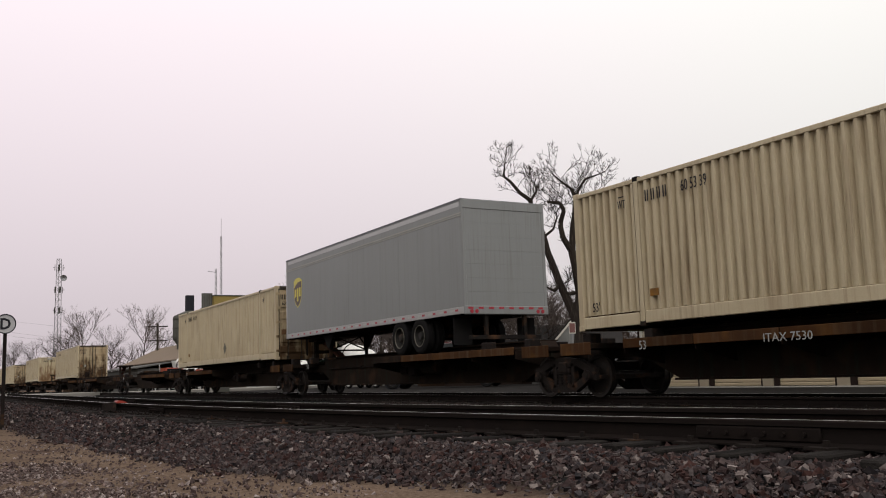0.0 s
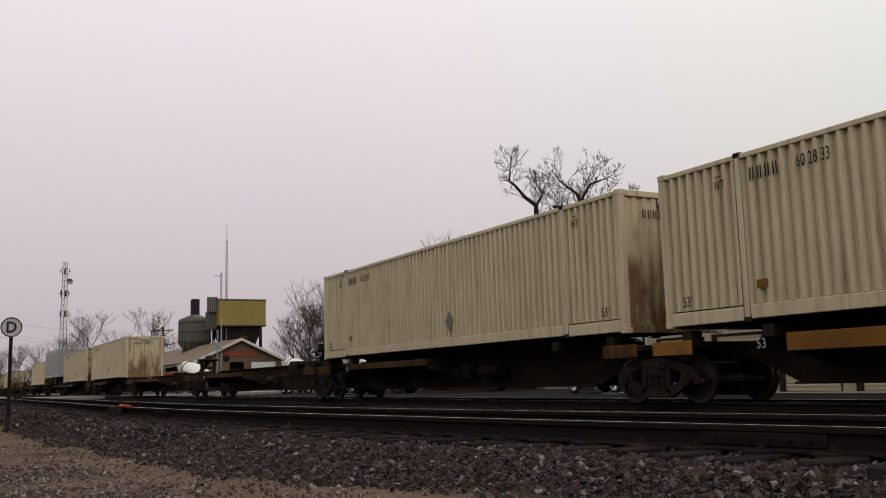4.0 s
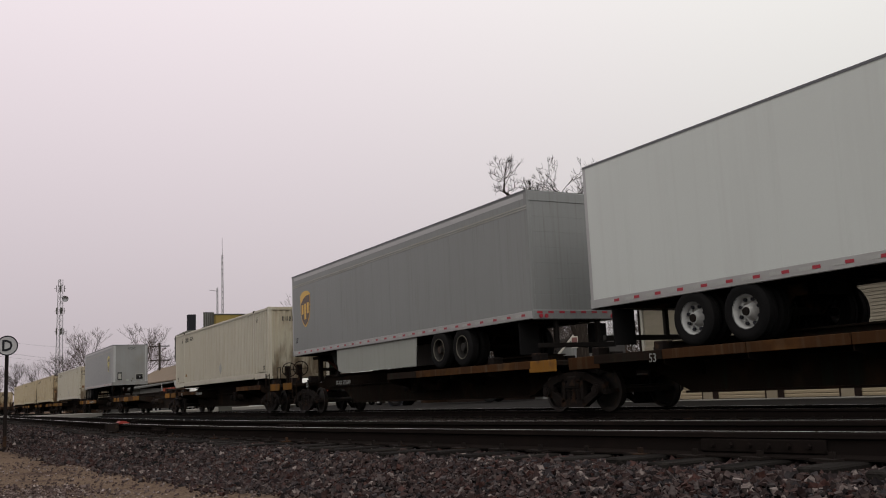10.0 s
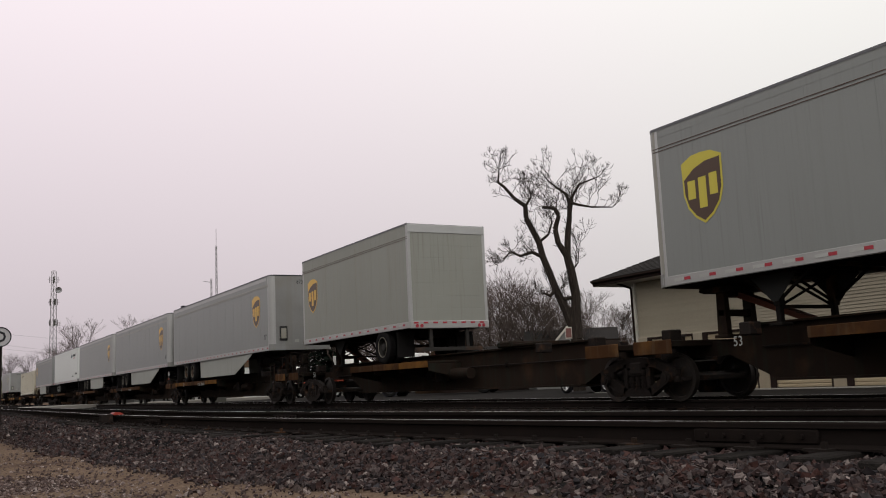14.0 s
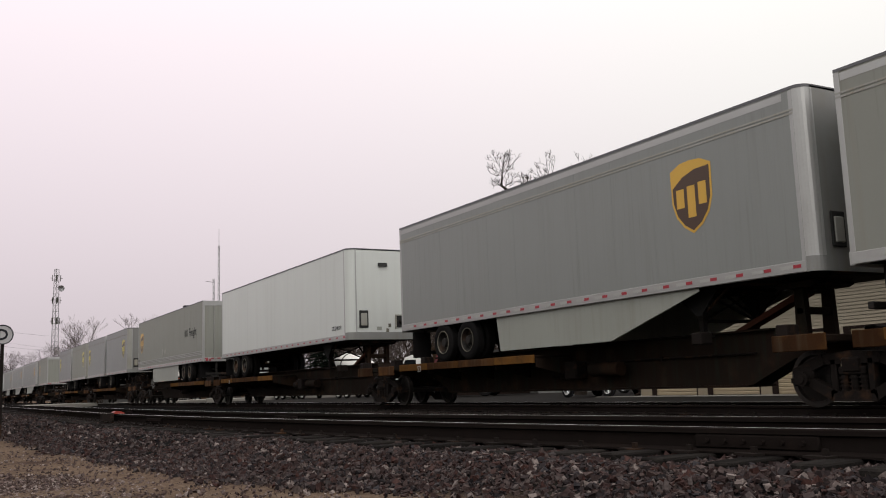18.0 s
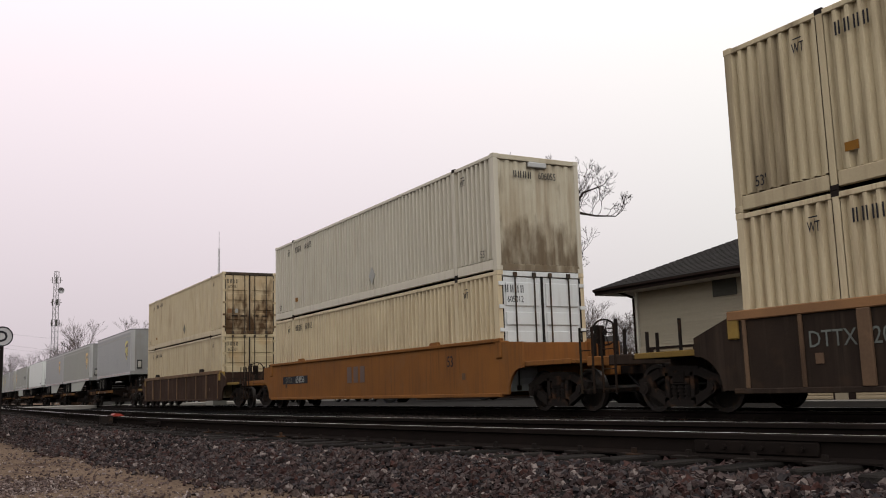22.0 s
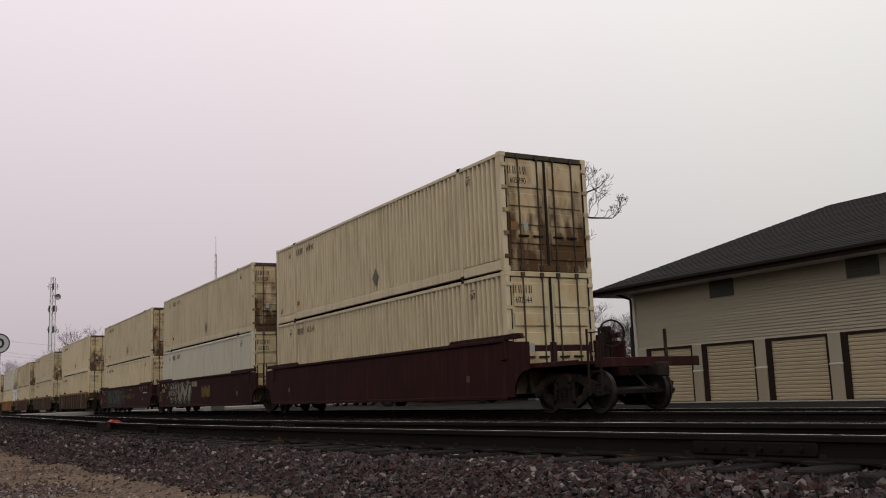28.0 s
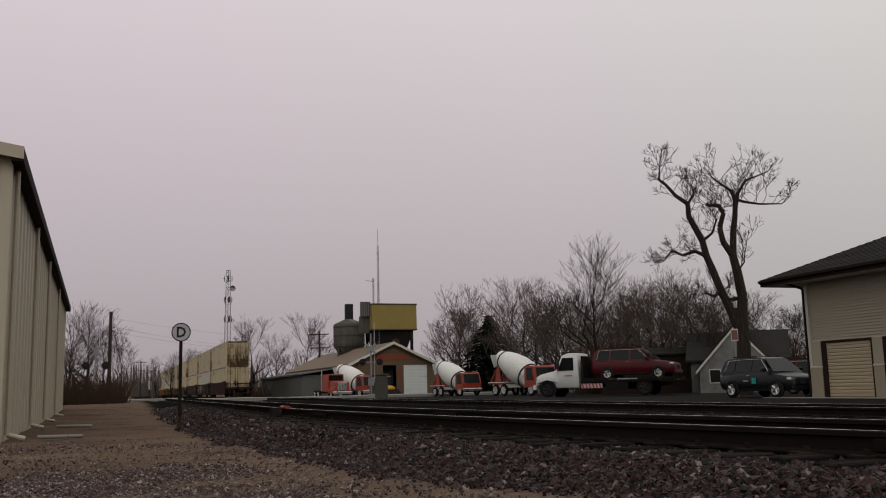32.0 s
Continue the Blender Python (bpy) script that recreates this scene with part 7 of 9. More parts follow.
# ---- the metal building on the camera's side ----
def build_shed():
    g = thing("metal_building", "cream ribbed metal building with a brown roof edge", "building")
    L, Wd, TOP = 31.4, 16.0, 4.9
    rib = MB()
    n = 34
    p = L / n
    for i in range(n):
        a = i * p
        for (u, d), (v, e) in zip([(0, 0), (p - 0.14, 0), (p - 0.1, 0.035), (p - 0.04, 0.035)], [(p - 0.14, 0), (p - 0.1, 0.035), (p - 0.04, 0.035), (p, 0)]):
            rib.face([(d, a + u, -0.5), (e, a + v, -0.5), (e, a + v, TOP), (d, a + u, TOP)])
    part("side_wall", rib, M["metal_wall"], g)
    fr = MB()
    n = 17
    p = Wd / n
    for i in range(n):
        a = -i * p
        for (u, d), (v, e) in zip([(0, 0), (p - 0.14, 0), (p - 0.1, 0.035), (p - 0.04, 0.035)], [(p - 0.14, 0), (p - 0.1, 0.035), (p - 0.04, 0.035), (p, 0)]):
            za, zb = TOP + (-(a - u)) * 0.16 if -(a - u) < 8 else TOP + (16 + (a - u)) * 0.16, TOP + (-(a - v)) * 0.16 if -(a - v) < 8 else TOP + (16 + (a - v)) * 0.16
            fr.face([(a - v, -e, -0.5), (a - u, -d, -0.5), (a - u, -d, za), (a - v, -e, zb)])
    part("front_wall", fr, M["metal_wall"], g)
    part("back_wall", MB().face([(0, L, -0.5), (-Wd, L, -0.5), (-Wd, L, TOP), (-8, L, TOP + 1.28), (0, L, TOP)]).face([(-Wd, 0, -0.5), (-Wd, 0, TOP), (-Wd, L, TOP), (-Wd, L, -0.5)]), M["metal_wall"], g)
    for sx, x0, x1 in ((1, 0.22, -8), (-1, -8, -Wd - 0.2)):
        z0, z1 = (TOP + 0.0, TOP + 1.3) if sx > 0 else (TOP + 1.3, TOP)
        part("roof_panel", MB().face([(x0, -0.25, z0 + 0.05), (x0, L + 0.2, z0 + 0.05), (x1, L + 0.2, z1 + 0.05), (x1, -0.25, z1 + 0.05)]).face([(x0, -0.25, z0), (x1, -0.25, z1), (x1, L + 0.2, z1), (x0, L + 0.2, z0)]), M["roof_brown"], g)
    part("eave_trim", MB().box(0.03, 0.24, -0.28, L + 0.22, TOP - 0.2, TOP + 0.06, 0.01), M["gutter"], g, "brown eave gutter")
    part("rake_trim", MB().prism([(0.24, TOP - 0.16), (0.24, TOP + 0.07), (-8, TOP + 1.39), (-8, TOP + 1.16)], 1, -0.3, -0.22), M["metal_wall"], g, "cream rake trim")
    part("corner_trim", MB().box(-0.14, 0.045, -0.05, 0.14, -0.5, TOP - 0.1, 0.006), M["metal_wall"], g)
    for y in (0.5, 6.8, 13.0, 21.0):
        part("downspout", MB().tube([(0.1, y, TOP - 0.1), (0.1, y, -0.12), (0.4, y, -0.2)], 0.045, 8), M["metal_wall"], g)
    g.matrix_basis = pose(-1.84, 17.95, 0, 0, 0, 0.8)
    for y, ln in ((18.5, 0.75), (24.7, 0.8)):
        d = tagged(new("drain_pipe", MB().tube([(0, 0, 0.05), (0.5, 0.06, 0.04), (ln, 0.25, 0.03)], 0.035, 10).mesh("drain_pipe", M["concrete"])), "pale plastic drain pipe lying on the dirt", "pipe", "drain pipes")
        d.matrix_basis = pose(-1.25, y, ground_z(-1, y)[0] + 0.02)


build_shed()


# ---- the derail sign ----
def build_sign():
    s = thing("derail_sign", "round white sign with a black D on a steel post", "sign")
    part("post", MB().box(-0.035, 0.035, -0.02, 0.02, -0.4, 1.92, 0.006), M["iron"], s, "dark steel post")
    part("disc", MB().lathe((0, -0.035, 1.95), 1, [(0, 0.008), (0.193, 0.008), (0.2, 0), (0.193, -0.008), (0, -0.008)], 36), M["sign_grey"], s)
    part("rim", MB().ring((0, -0.045, 1.95), 1, 0.2, 0.178, 0.012, 36), M["ink"], s)
    lettering("D", 0.31, M["ink"], s, 0, -0.047, 1.94, REAR, 0.9, bold=0.008)
    s.matrix_basis = pose(1.36, 20.6, -0.12, 0, 0, -3)


build_sign()


# ---- trees ----
def limb(segs, pts, r0, r1):
    """A crooked limb through the points; returns places along it for side growth."""
    n = len(pts) - 1
    for i in range(n):
        segs.append((Vector(pts[i]), Vector(pts[i + 1]), r0 + (r1 - r0) * i / n, r0 + (r1 - r0) * (i + 1) / n))


def sprout(segs, p, d, length, r, depth, rng, up=0.12, kink=0.35, fork=(2, 3)):
    """Grows a crooked branch and its side twigs."""
    steps = 3 if depth > 1 else 2
    for i in range(steps):
        d = (d + Vector((rng.uniform(-kink, kink), rng.uniform(-kink, kink), rng.uniform(-kink, kink) + up))).normalized()
        q = p + d * (length / steps)
        segs.append((p.copy(), q.copy(), r * (1 - 0.25 * i / steps), r * (1 - 0.25 * (i + 1) / steps)))
        p = q
        if depth > 0 and (i > 0 or depth > 2):
            for _ in range(rng.randint(1, 2) if depth > 1 else 1):
                e = (d + Vector((rng.uniform(-1, 1), rng.uniform(-1, 1), rng.uniform(-0.5, 0.9)))).normalized()
                sprout(segs, p, e, length * rng.uniform(0.5, 0.72), r * 0.55, depth - 1, rng, up, kink, fork)
    if depth > 0:
        for _ in range(rng.randint(*fork)):
            e = (d + Vector((rng.uniform(-0.8, 0.8), rng.uniform(-0.8, 0.8), rng.uniform(-0.3, 0.7)))).normalized()
            sprout(segs, p, e, length * rng.uniform(0.5, 0.75), r * 0.6, depth - 1, rng, up, kink, fork)


def tree_meshes(segs, thick, bark, twig, least=0.0095):
    t, c = MB(), MB()
    for p, q, a, b in segs:
        if a > thick:
            t.cyl(p, q, a, b, n=8, caps=False)
        else:
            c.cyl(p, q, max(a * 0.7, least), max(b * 0.7, least * 0.75), n=3, caps=False)
    return t.mesh("trunk", bark), c.mesh("crown", twig)


def plant_tree(label, meshes, m, group="bare trees"):
    o = thing("tree", label, "tree", group)
    part("trunk", meshes[0], None, o)
    part("crown", meshes[1], None, o)
    o.matrix_basis = m
    return o


def build_great_tree():
    """The old leafless tree: a forked trunk with long crooked limbs and short twigs."""
    rng = random.Random(11)
    segs = []
    trunk = [(0.0, 0, -0.2), (0.02, 0, 1.4), (0.1, 0, 2.9), (0.0, 0.1, 4.7)]
    limb(segs, trunk, 0.46, 0.36)
    fork = trunk[2]
    right = [(0.1, 0.05, 4.2), (0.22, 0.1, 5.3), (0.02, 0.0, 6.7), (-0.18, 0.0, 7.6)]
    right_top = [right[-1], (-0.05, 0.2, 9.0), (0.12, 0.3, 9.9), (0.18, 0.2, 10.8), (0.0, 0.2, 11.3)]
    middle = [right[-1], (-0.7, -0.3, 8.4), (-0.85, -0.3, 9.2), (-0.55, -0.4, 10.0), (-0.8, -0.5, 10.4), (-1.6, -0.6, 10.5)]
    left = [fork, (-0.55, 0.1, 4.7), (-1.05, 0.2, 5.8), (-1.4, 0.3, 6.8), (-1.75, 0.3, 7.7), (-1.95, 0.4, 8.6), (-2.35, 0.5, 9.4), (-2.7, 0.5, 10.1), (-2.7, 0.5, 10.8)]
    left_top = [left[-1], (-3.4, 0.4, 11.3), (-4.0, 0.3, 12.0), (-4.4, 0.3, 12.3), (-4.3, 0.2, 12.9)]
    inner = [left[-1], (-2.3, 0.8, 11.4), (-2.4, 0.9, 11.9)]
    for pts, a, b in ((right, 0.33, 0.24), (right_top, 0.22, 0.1), (middle, 0.2, 0.09), (left, 0.27, 0.15), (left_top, 0.13, 0.05), (inner, 0.1, 0.04),
                      ([right_top[3], (0.75, 0.1, 10.6), (1.6, 0, 10.4), (2.9, -0.1, 10.3)], 0.1, 0.03),
                      ([right_top[2], (0.4, 0.5, 11.2), (0.9, 0.6, 11.9), (1.9, 0.7, 12.2)], 0.12, 0.035),
                      ([right_top[-1], (-0.6, 0, 11.7), (-1.2, -0.2, 12.2)], 0.09, 0.03),
                      ([left[4], (-2.4, 0, 8.0), (-3.2, -0.2, 7.8), (-3.8, -0.3, 8.1), (-4.3, -0.3, 7.6)], 0.12, 0.035),
                      ([left[5], (-1.3, 0.2, 9.0), (-1.0, 0.3, 9.8), (-1.5, 0.2, 10.6)], 0.09, 0.03),
                      ([left[2], (-1.4, -0.2, 5.4), (-1.9, -0.4, 5.6)], 0.13, 0.06), ([right[1], (-0.5, 0, 5.2), (-0.95, 0.1, 5.3)], 0.12, 0.1),
                      ([right[2], (0.5, 0.3, 7.3), (0.6, 0.4, 8.2)], 0.06, 0.02)):
        limb(segs, pts, a, b)
        for k in range(1, len(pts)):
            p, q = Vector(pts[k - 1]), Vector(pts[k])
            r = a + (b - a) * k / len(pts)
            if r < 0.17:
                for _ in range(3 if r < 0.11 else 2):
                    d = ((q - p).normalized() * 0.4 + Vector((rng.uniform(-1, 1), rng.uniform(-0.8, 0.8), rng.uniform(-0.4, 1)))).normalized()
                    sprout(segs, p.lerp(q, rng.random()), d, rng.uniform(0.6, 1.15), 0.03, 2, rng, 0.1, 0.45)
        if b < 0.06:
            for _ in range(3):
                d = (Vector(pts[-1]) - Vector(pts[-2])).normalized() + Vector((rng.uniform(-1, 1), rng.uniform(-0.6, 0.6), rng.uniform(-0.3, 1)))
                sprout(segs, Vector(pts[-1]), d.normalized(), rng.uniform(0.6, 1.0), 0.028, 2, rng, 0.1, 0.45)
    o = thing("tree", "tall old leafless tree with a forked crooked trunk", "tree")
    a, b = tree_meshes(segs, 0.05, M["bark"], M["bark"], 0.011)
    part("trunk", a, None, o)
    part("crown", b, None, o)
    o.matrix_basis = pose(30.8, 40.4, GZ, 0, 0, -37) @ Matrix.Diagonal((0.85, 0.85, 0.955, 1))


build_great_tree()


def bare_tree_kind(seed, height, spread, trunk_r, thick=0.05, depth=4, up=0.2):
    rng = random.Random(seed)
    segs = []
    p, d = Vector((0, 0, -0.2)), Vector((0, 0, 1))
    n = 6
    for i in range(n):
        q = p + (d + Vector((rng.uniform(-0.12, 0.12), rng.uniform(-0.12, 0.12), 0))).normalized() * (height * 0.62 / n)
        r0, r1 = trunk_r * (1 - 0.8 * i / n), trunk_r * (1 - 0.8 * (i + 1) / n)
        segs.append((p, q, r0, r1))
        if i >= 1:
            for _ in range(rng.randint(2, 3)):
                a = rng.uniform(0, 2 * math.pi)
                e = Vector((math.cos(a) * spread, math.sin(a) * spread, rng.uniform(0.45, 1.1))).normalized()
                sprout(segs, q, e, height * rng.uniform(0.16, 0.26) * (1.1 - 0.07 * i), r1 * 0.55 + 0.01, depth - 2 if i < 2 else depth - 1 if depth > 3 else depth - 1, rng, up, 0.28, (1, 2))
        p = q
    for _ in range(4):
        e = Vector((rng.uniform(-0.5, 0.5), rng.uniform(-0.5, 0.5), 1)).normalized()
        sprout(segs, p, e, height * 0.24, trunk_r * 0.2 + 0.01, depth - 1, rng, up, 0.22, (1, 2))
    return tree_meshes(segs, thick, M["bark"], M["twig"] if thick < 0.08 else M["twig_far"])


KINDS = [bare_tree_kind(21, 12, 0.75, 0.2), bare_tree_kind(22, 11, 1.0, 0.2), bare_tree_kind(23, 10, 0.9, 0.16), bare_tree_kind(24, 9, 1.2, 0.18), bare_tree_kind(25, 11, 0.6, 0.15)]
rnd = random.Random(8)


def place(az, dist):
    a = radians(az)
    return math.sin(a) * dist, math.cos(a) * dist


# a row of woods behind the lot: bearing from the camera, distance, height
KINDS.append(bare_tree_kind(27, 9, 0.9, 0.2, depth=5, up=0.02))
for az, dist, h, kind in ((28.9, 80, 13.4, 0), (20.6, 118, 12.3, 1), (24.0, 112, 9, 3), (23.6, 98, 12.6, 4), (24.6, 92, 11.4, 2), (25.6, 96, 10.2, 1), (26.4, 90, 10.4, 4), (27.3, 92, 10.0, 2),
                          (28.0, 98, 9.6, 3), (29.9, 86, 9.2, 1), (30.6, 78, 9.0, 4), (31.4, 76, 9.4, 2), (32.2, 72, 8.4, 1), (32.9, 74, 9.2, 0), (33.6, 70, 8.4, 4), (34.3, 68, 9.0, 2),
                          (35.0, 66, 7.6, 3), (35.8, 70, 8.0, 1), (36.6, 66, 6.8, 2), (37.6, 74, 7.8, 4), (38.6, 84, 7.4, 3), (26.0, 110, 10.8, 0), (31.8, 100, 10.5, 0), (19.6, 125, 8.5, 3), (40.3, 92, 6.6, 5), (20.9, 112, 9.4, 5),
                          (11.2, 150, 11.5, 3), (9.3, 165, 9.5, 1), (12.7, 190, 8, 2), (13.9, 170, 9.4, 4), (14.9, 190, 8.5, 1), (-1.4, 84, 7.6, 3), (-2.4, 80, 6.6, 1), (0.4, 110, 7.5, 2), (-3.6, 90, 6.5, 4), (-0.5, 95, 6.6, 0), (7.9, 150, 11.2, 3), (6.5, 170, 8.5, 3), (5.3, 180, 8, 1), (4.3, 190, 8.5, 3), (3.3, 200, 8, 2), (2.4, 200, 7.5, 1), (25.1, 84, 8.6, 3), (27.0, 82, 8.0, 1), (28.5, 86, 8.4, 3), (30.2, 90, 9.8, 2), (31.0, 84, 8.6, 3), (33.2, 82, 8.4, 2), (34.8, 78, 8.0, 0), (35.6, 82, 7.4, 1), (37.0, 80, 7.0, 3)):
    x, y = place(az, dist)
    k = h / (12, 11, 10, 9, 11, 9)[kind]
    plant_tree("bare grey-brown deciduous tree in winter", KINDS[kind], pose(x, y, GZ, 0, 0, rnd.uniform(0, 360)) @ Matrix.Diagonal((k * rnd.uniform(1.15, 1.5), k * rnd.uniform(1.15, 1.5), k * (0.86 if 22 < az < 40 else 1), 1)))


def build_fir():
    rng = random.Random(5)
    c, t = MB(), MB()
    H = 8.6
    t.cyl((0, 0, -0.2), (0, 0, H * 0.95), 0.16, 0.02, n=8)
    z = 0.5
    while z < H:
        reach = 4.0 * (1 - z / H) ** 0.8 + 0.1
        for _ in range(17):
            a = rng.uniform(0, 2 * math.pi)
            r = reach * rng.uniform(0.72, 1.12)
            tip = Vector((math.cos(a) * r, math.sin(a) * r, z - 0.22 * r + rng.uniform(-0.1, 0.15)))
            root = Vector((0, 0, z + 0.1))
            side = Vector((-math.sin(a), math.cos(a), 0))
            for j in range(6):
                f0 = 0.15 + 0.14 * j
                p = root.lerp(tip, f0)
                for s in (-1, 1):
                    w = side * s * (0.42 * (1 - f0) + 0.12) * rng.uniform(0.7, 1.2)
                    q = p + w + (tip - root) * 0.16 + Vector((0, 0, rng.uniform(-0.14, 0.02)))
                    c.face([p, p + (tip - root) * 0.12, q + Vector((0, 0, 0.03))])
                    c.face([p, q, p + Vector((0, 0, -0.12))])
            c.cyl(root, tip, 0.03, 0.01, n=3, caps=False)
        z += 0.26
    o = thing("fir_tree", "dark green conical fir at the edge of the lot", "tree")
    part("trunk", t, M["bark"], o)
    part("crown", c, M["needles"], o)
    o.matrix_basis = pose(41.6, 101, GZ) @ Matrix.Diagonal((1.4, 1.4, 1.04, 1))


build_fir()


def far_woods():
    """Low distant woods along the horizon, as many thin upright strokes."""
    rng = random.Random(17)
    b = MB()
    for i in range(7000):
        az = rng.uniform(-12, 60)
        dist = rng.uniform(230, 420) if az < 14 else rng.uniform(130, 240)
        x, y = place(az, dist)
        h = (4.5 + 8.0 * max(0, noise.noise((az * 0.35, 1, 0)) + 0.35)) * rng.uniform(0.4, 1.0) * dist / 300
        w = rng.uniform(0.05, 0.22)
        lean = rng.uniform(-0.9, 0.9)
        b.face([(x - w, y, GZ - 0.2), (x + w, y, GZ - 0.2), (x + w * 0.2 + lean, y, h), (x - w * 0.2 + lean, y, h)])
        for _ in range(3):
            z = h * rng.uniform(0.35, 0.95)
            e = rng.uniform(-1.6, 1.6)
            b.face([(x + lean * z / h - 0.05, y, z), (x + lean * z / h + 0.05, y, z), (x + lean * z / h + e, y + 0.3, z + abs(e) * 0.8)])
    solid("far_woods", b, M["twig_far"], "distant line of bare woods with haze in its colour", "woods", "stuff")
    c = MB()
    for i in range(5600):
        k = rng.random()
        if k < 0.45:
            x, y = place(rng.uniform(27.8, 40), rng.uniform(70, 80))
            h = rng.uniform(1.0, 4.6)
        elif k < 0.7:
            x, y = place(rng.uniform(-4.2, 0.4), rng.uniform(62, 78))
            h = 0.3 + 2.4 * rng.random() ** 3
        else:
            x, y = place(rng.uniform(7, 22), rng.uniform(120, 150))
            h = rng.uniform(0.6, 2.6)
        for _ in range(3):
            l = Vector((rng.uniform(-0.5, 0.5), rng.uniform(-0.5, 0.5), rng.uniform(0.7, 1))) * h
            p = Vector((x + rng.uniform(-0.6, 0.6), y, GZ))
            c.cyl(p, p + l, 0.025, 0.008, n=3, caps=False)
    solid("brush", c, M["brush"], "reddish dry brush and saplings", "bushes", "stuff")


far_woods()


# ---- vehicles ----
def slab(poly, hw):
    """A closed body from a side outline (y, z), as wide at each height as hw(z)."""
    b = MB()
    n = len(poly)
    cy, cz = sum(p[0] for p in poly) / n, sum(p[1] for p in poly) / n
    for s in (-1, 1):
        for i in range(n):
            (a, c), (d, e) = poly[i], poly[(i + 1) % n]
            q = [(s * hw(c), a, c), (s * hw(e), d, e), (s * (hw(cz) + 0.03), cy, cz)]
            b.face(q if s > 0 else q[::-1], True)
    for i in range(n):
        (a, c), (d, e) = poly[i], poly[(i + 1) % n]
        b.face([(-hw(c), a, c), (-hw(e), d, e), (hw(e), d, e), (hw(c), a, c)], True)
    return b


def loft(stations):
    """A smooth car body: rings of (along, low, high, half width), rounded at sill and shoulder."""
    b = MB()
    rings = []
    for y, lo, hi, w in stations:
        mid = lo + (hi - lo) * 0.45
        half = [(w * 0.55, lo - 0.02), (w - 0.1, lo), (w - 0.015, lo + 0.1), (w, mid), (w - 0.02, hi - 0.12), (w - 0.07, hi - 0.03), (w * 0.6, hi + 0.012)]
        rings.append([(x, y, z) for x, z in half] + [(-x, y, z) for x, z in half[::-1]])
    n = len(rings[0])
    for p, q in zip(rings, rings[1:]):
        for i in range(n):
            j = (i + 1) % n
            b.face([p[i], p[j], q[j], q[i]], True)
    b.face(rings[0][::-1])
    b.face(rings[-1])
    me = bmesh.new()
    vs = [me.verts.new(v) for v in b.v]
    for f in b.f:
        me.faces.new([vs[i] for i in f]).smooth = True
    bmesh.ops.remove_doubles(me, verts=me.verts, dist=0.0005)
    bmesh.ops.recalc_face_normals(me, faces=me.faces)
    out = MB()
    me.verts.index_update()
    out.v = [tuple(v.co) for v in me.verts]
    out.f = [tuple(v.index for v in f.verts) for f in me.faces]
    out.s = [True] * len(out.f)
    me.free()
    return out


def car_wheel(parent, x, y, r, s, rim="chrome"):
    w = new("wheel")
    w.parent = parent
    w.matrix_basis = Matrix.Translation((x, y, r))
    part("tyre", MB().lathe((0, 0, 0), 0, [(r * 0.66, -0.1), (r * 0.9, -0.115), (r, -0.07), (r, 0.07), (r * 0.9, 0.115), (r * 0.66, 0.1)], 24, True), M["rubber"], w)
    prof = [(r * 0.66, s * 0.05), (r * 0.6, s * 0.04), (r * 0.58, 0.0), (0.0, 0.0)]
    k = MB().lathe((s * 0.06, 0, 0), 0, prof if s > 0 else prof[::-1], 24)
    for i in range(5):
        a = 2 * math.pi * i / 5
        k.cyl((s * 0.07, 0, 0), (s * 0.085, r * 0.6 * math.cos(a), r * 0.6 * math.sin(a)), r * 0.11, r * 0.13, n=5)
    part("rim", k, M[rim], w, "alloy rim")


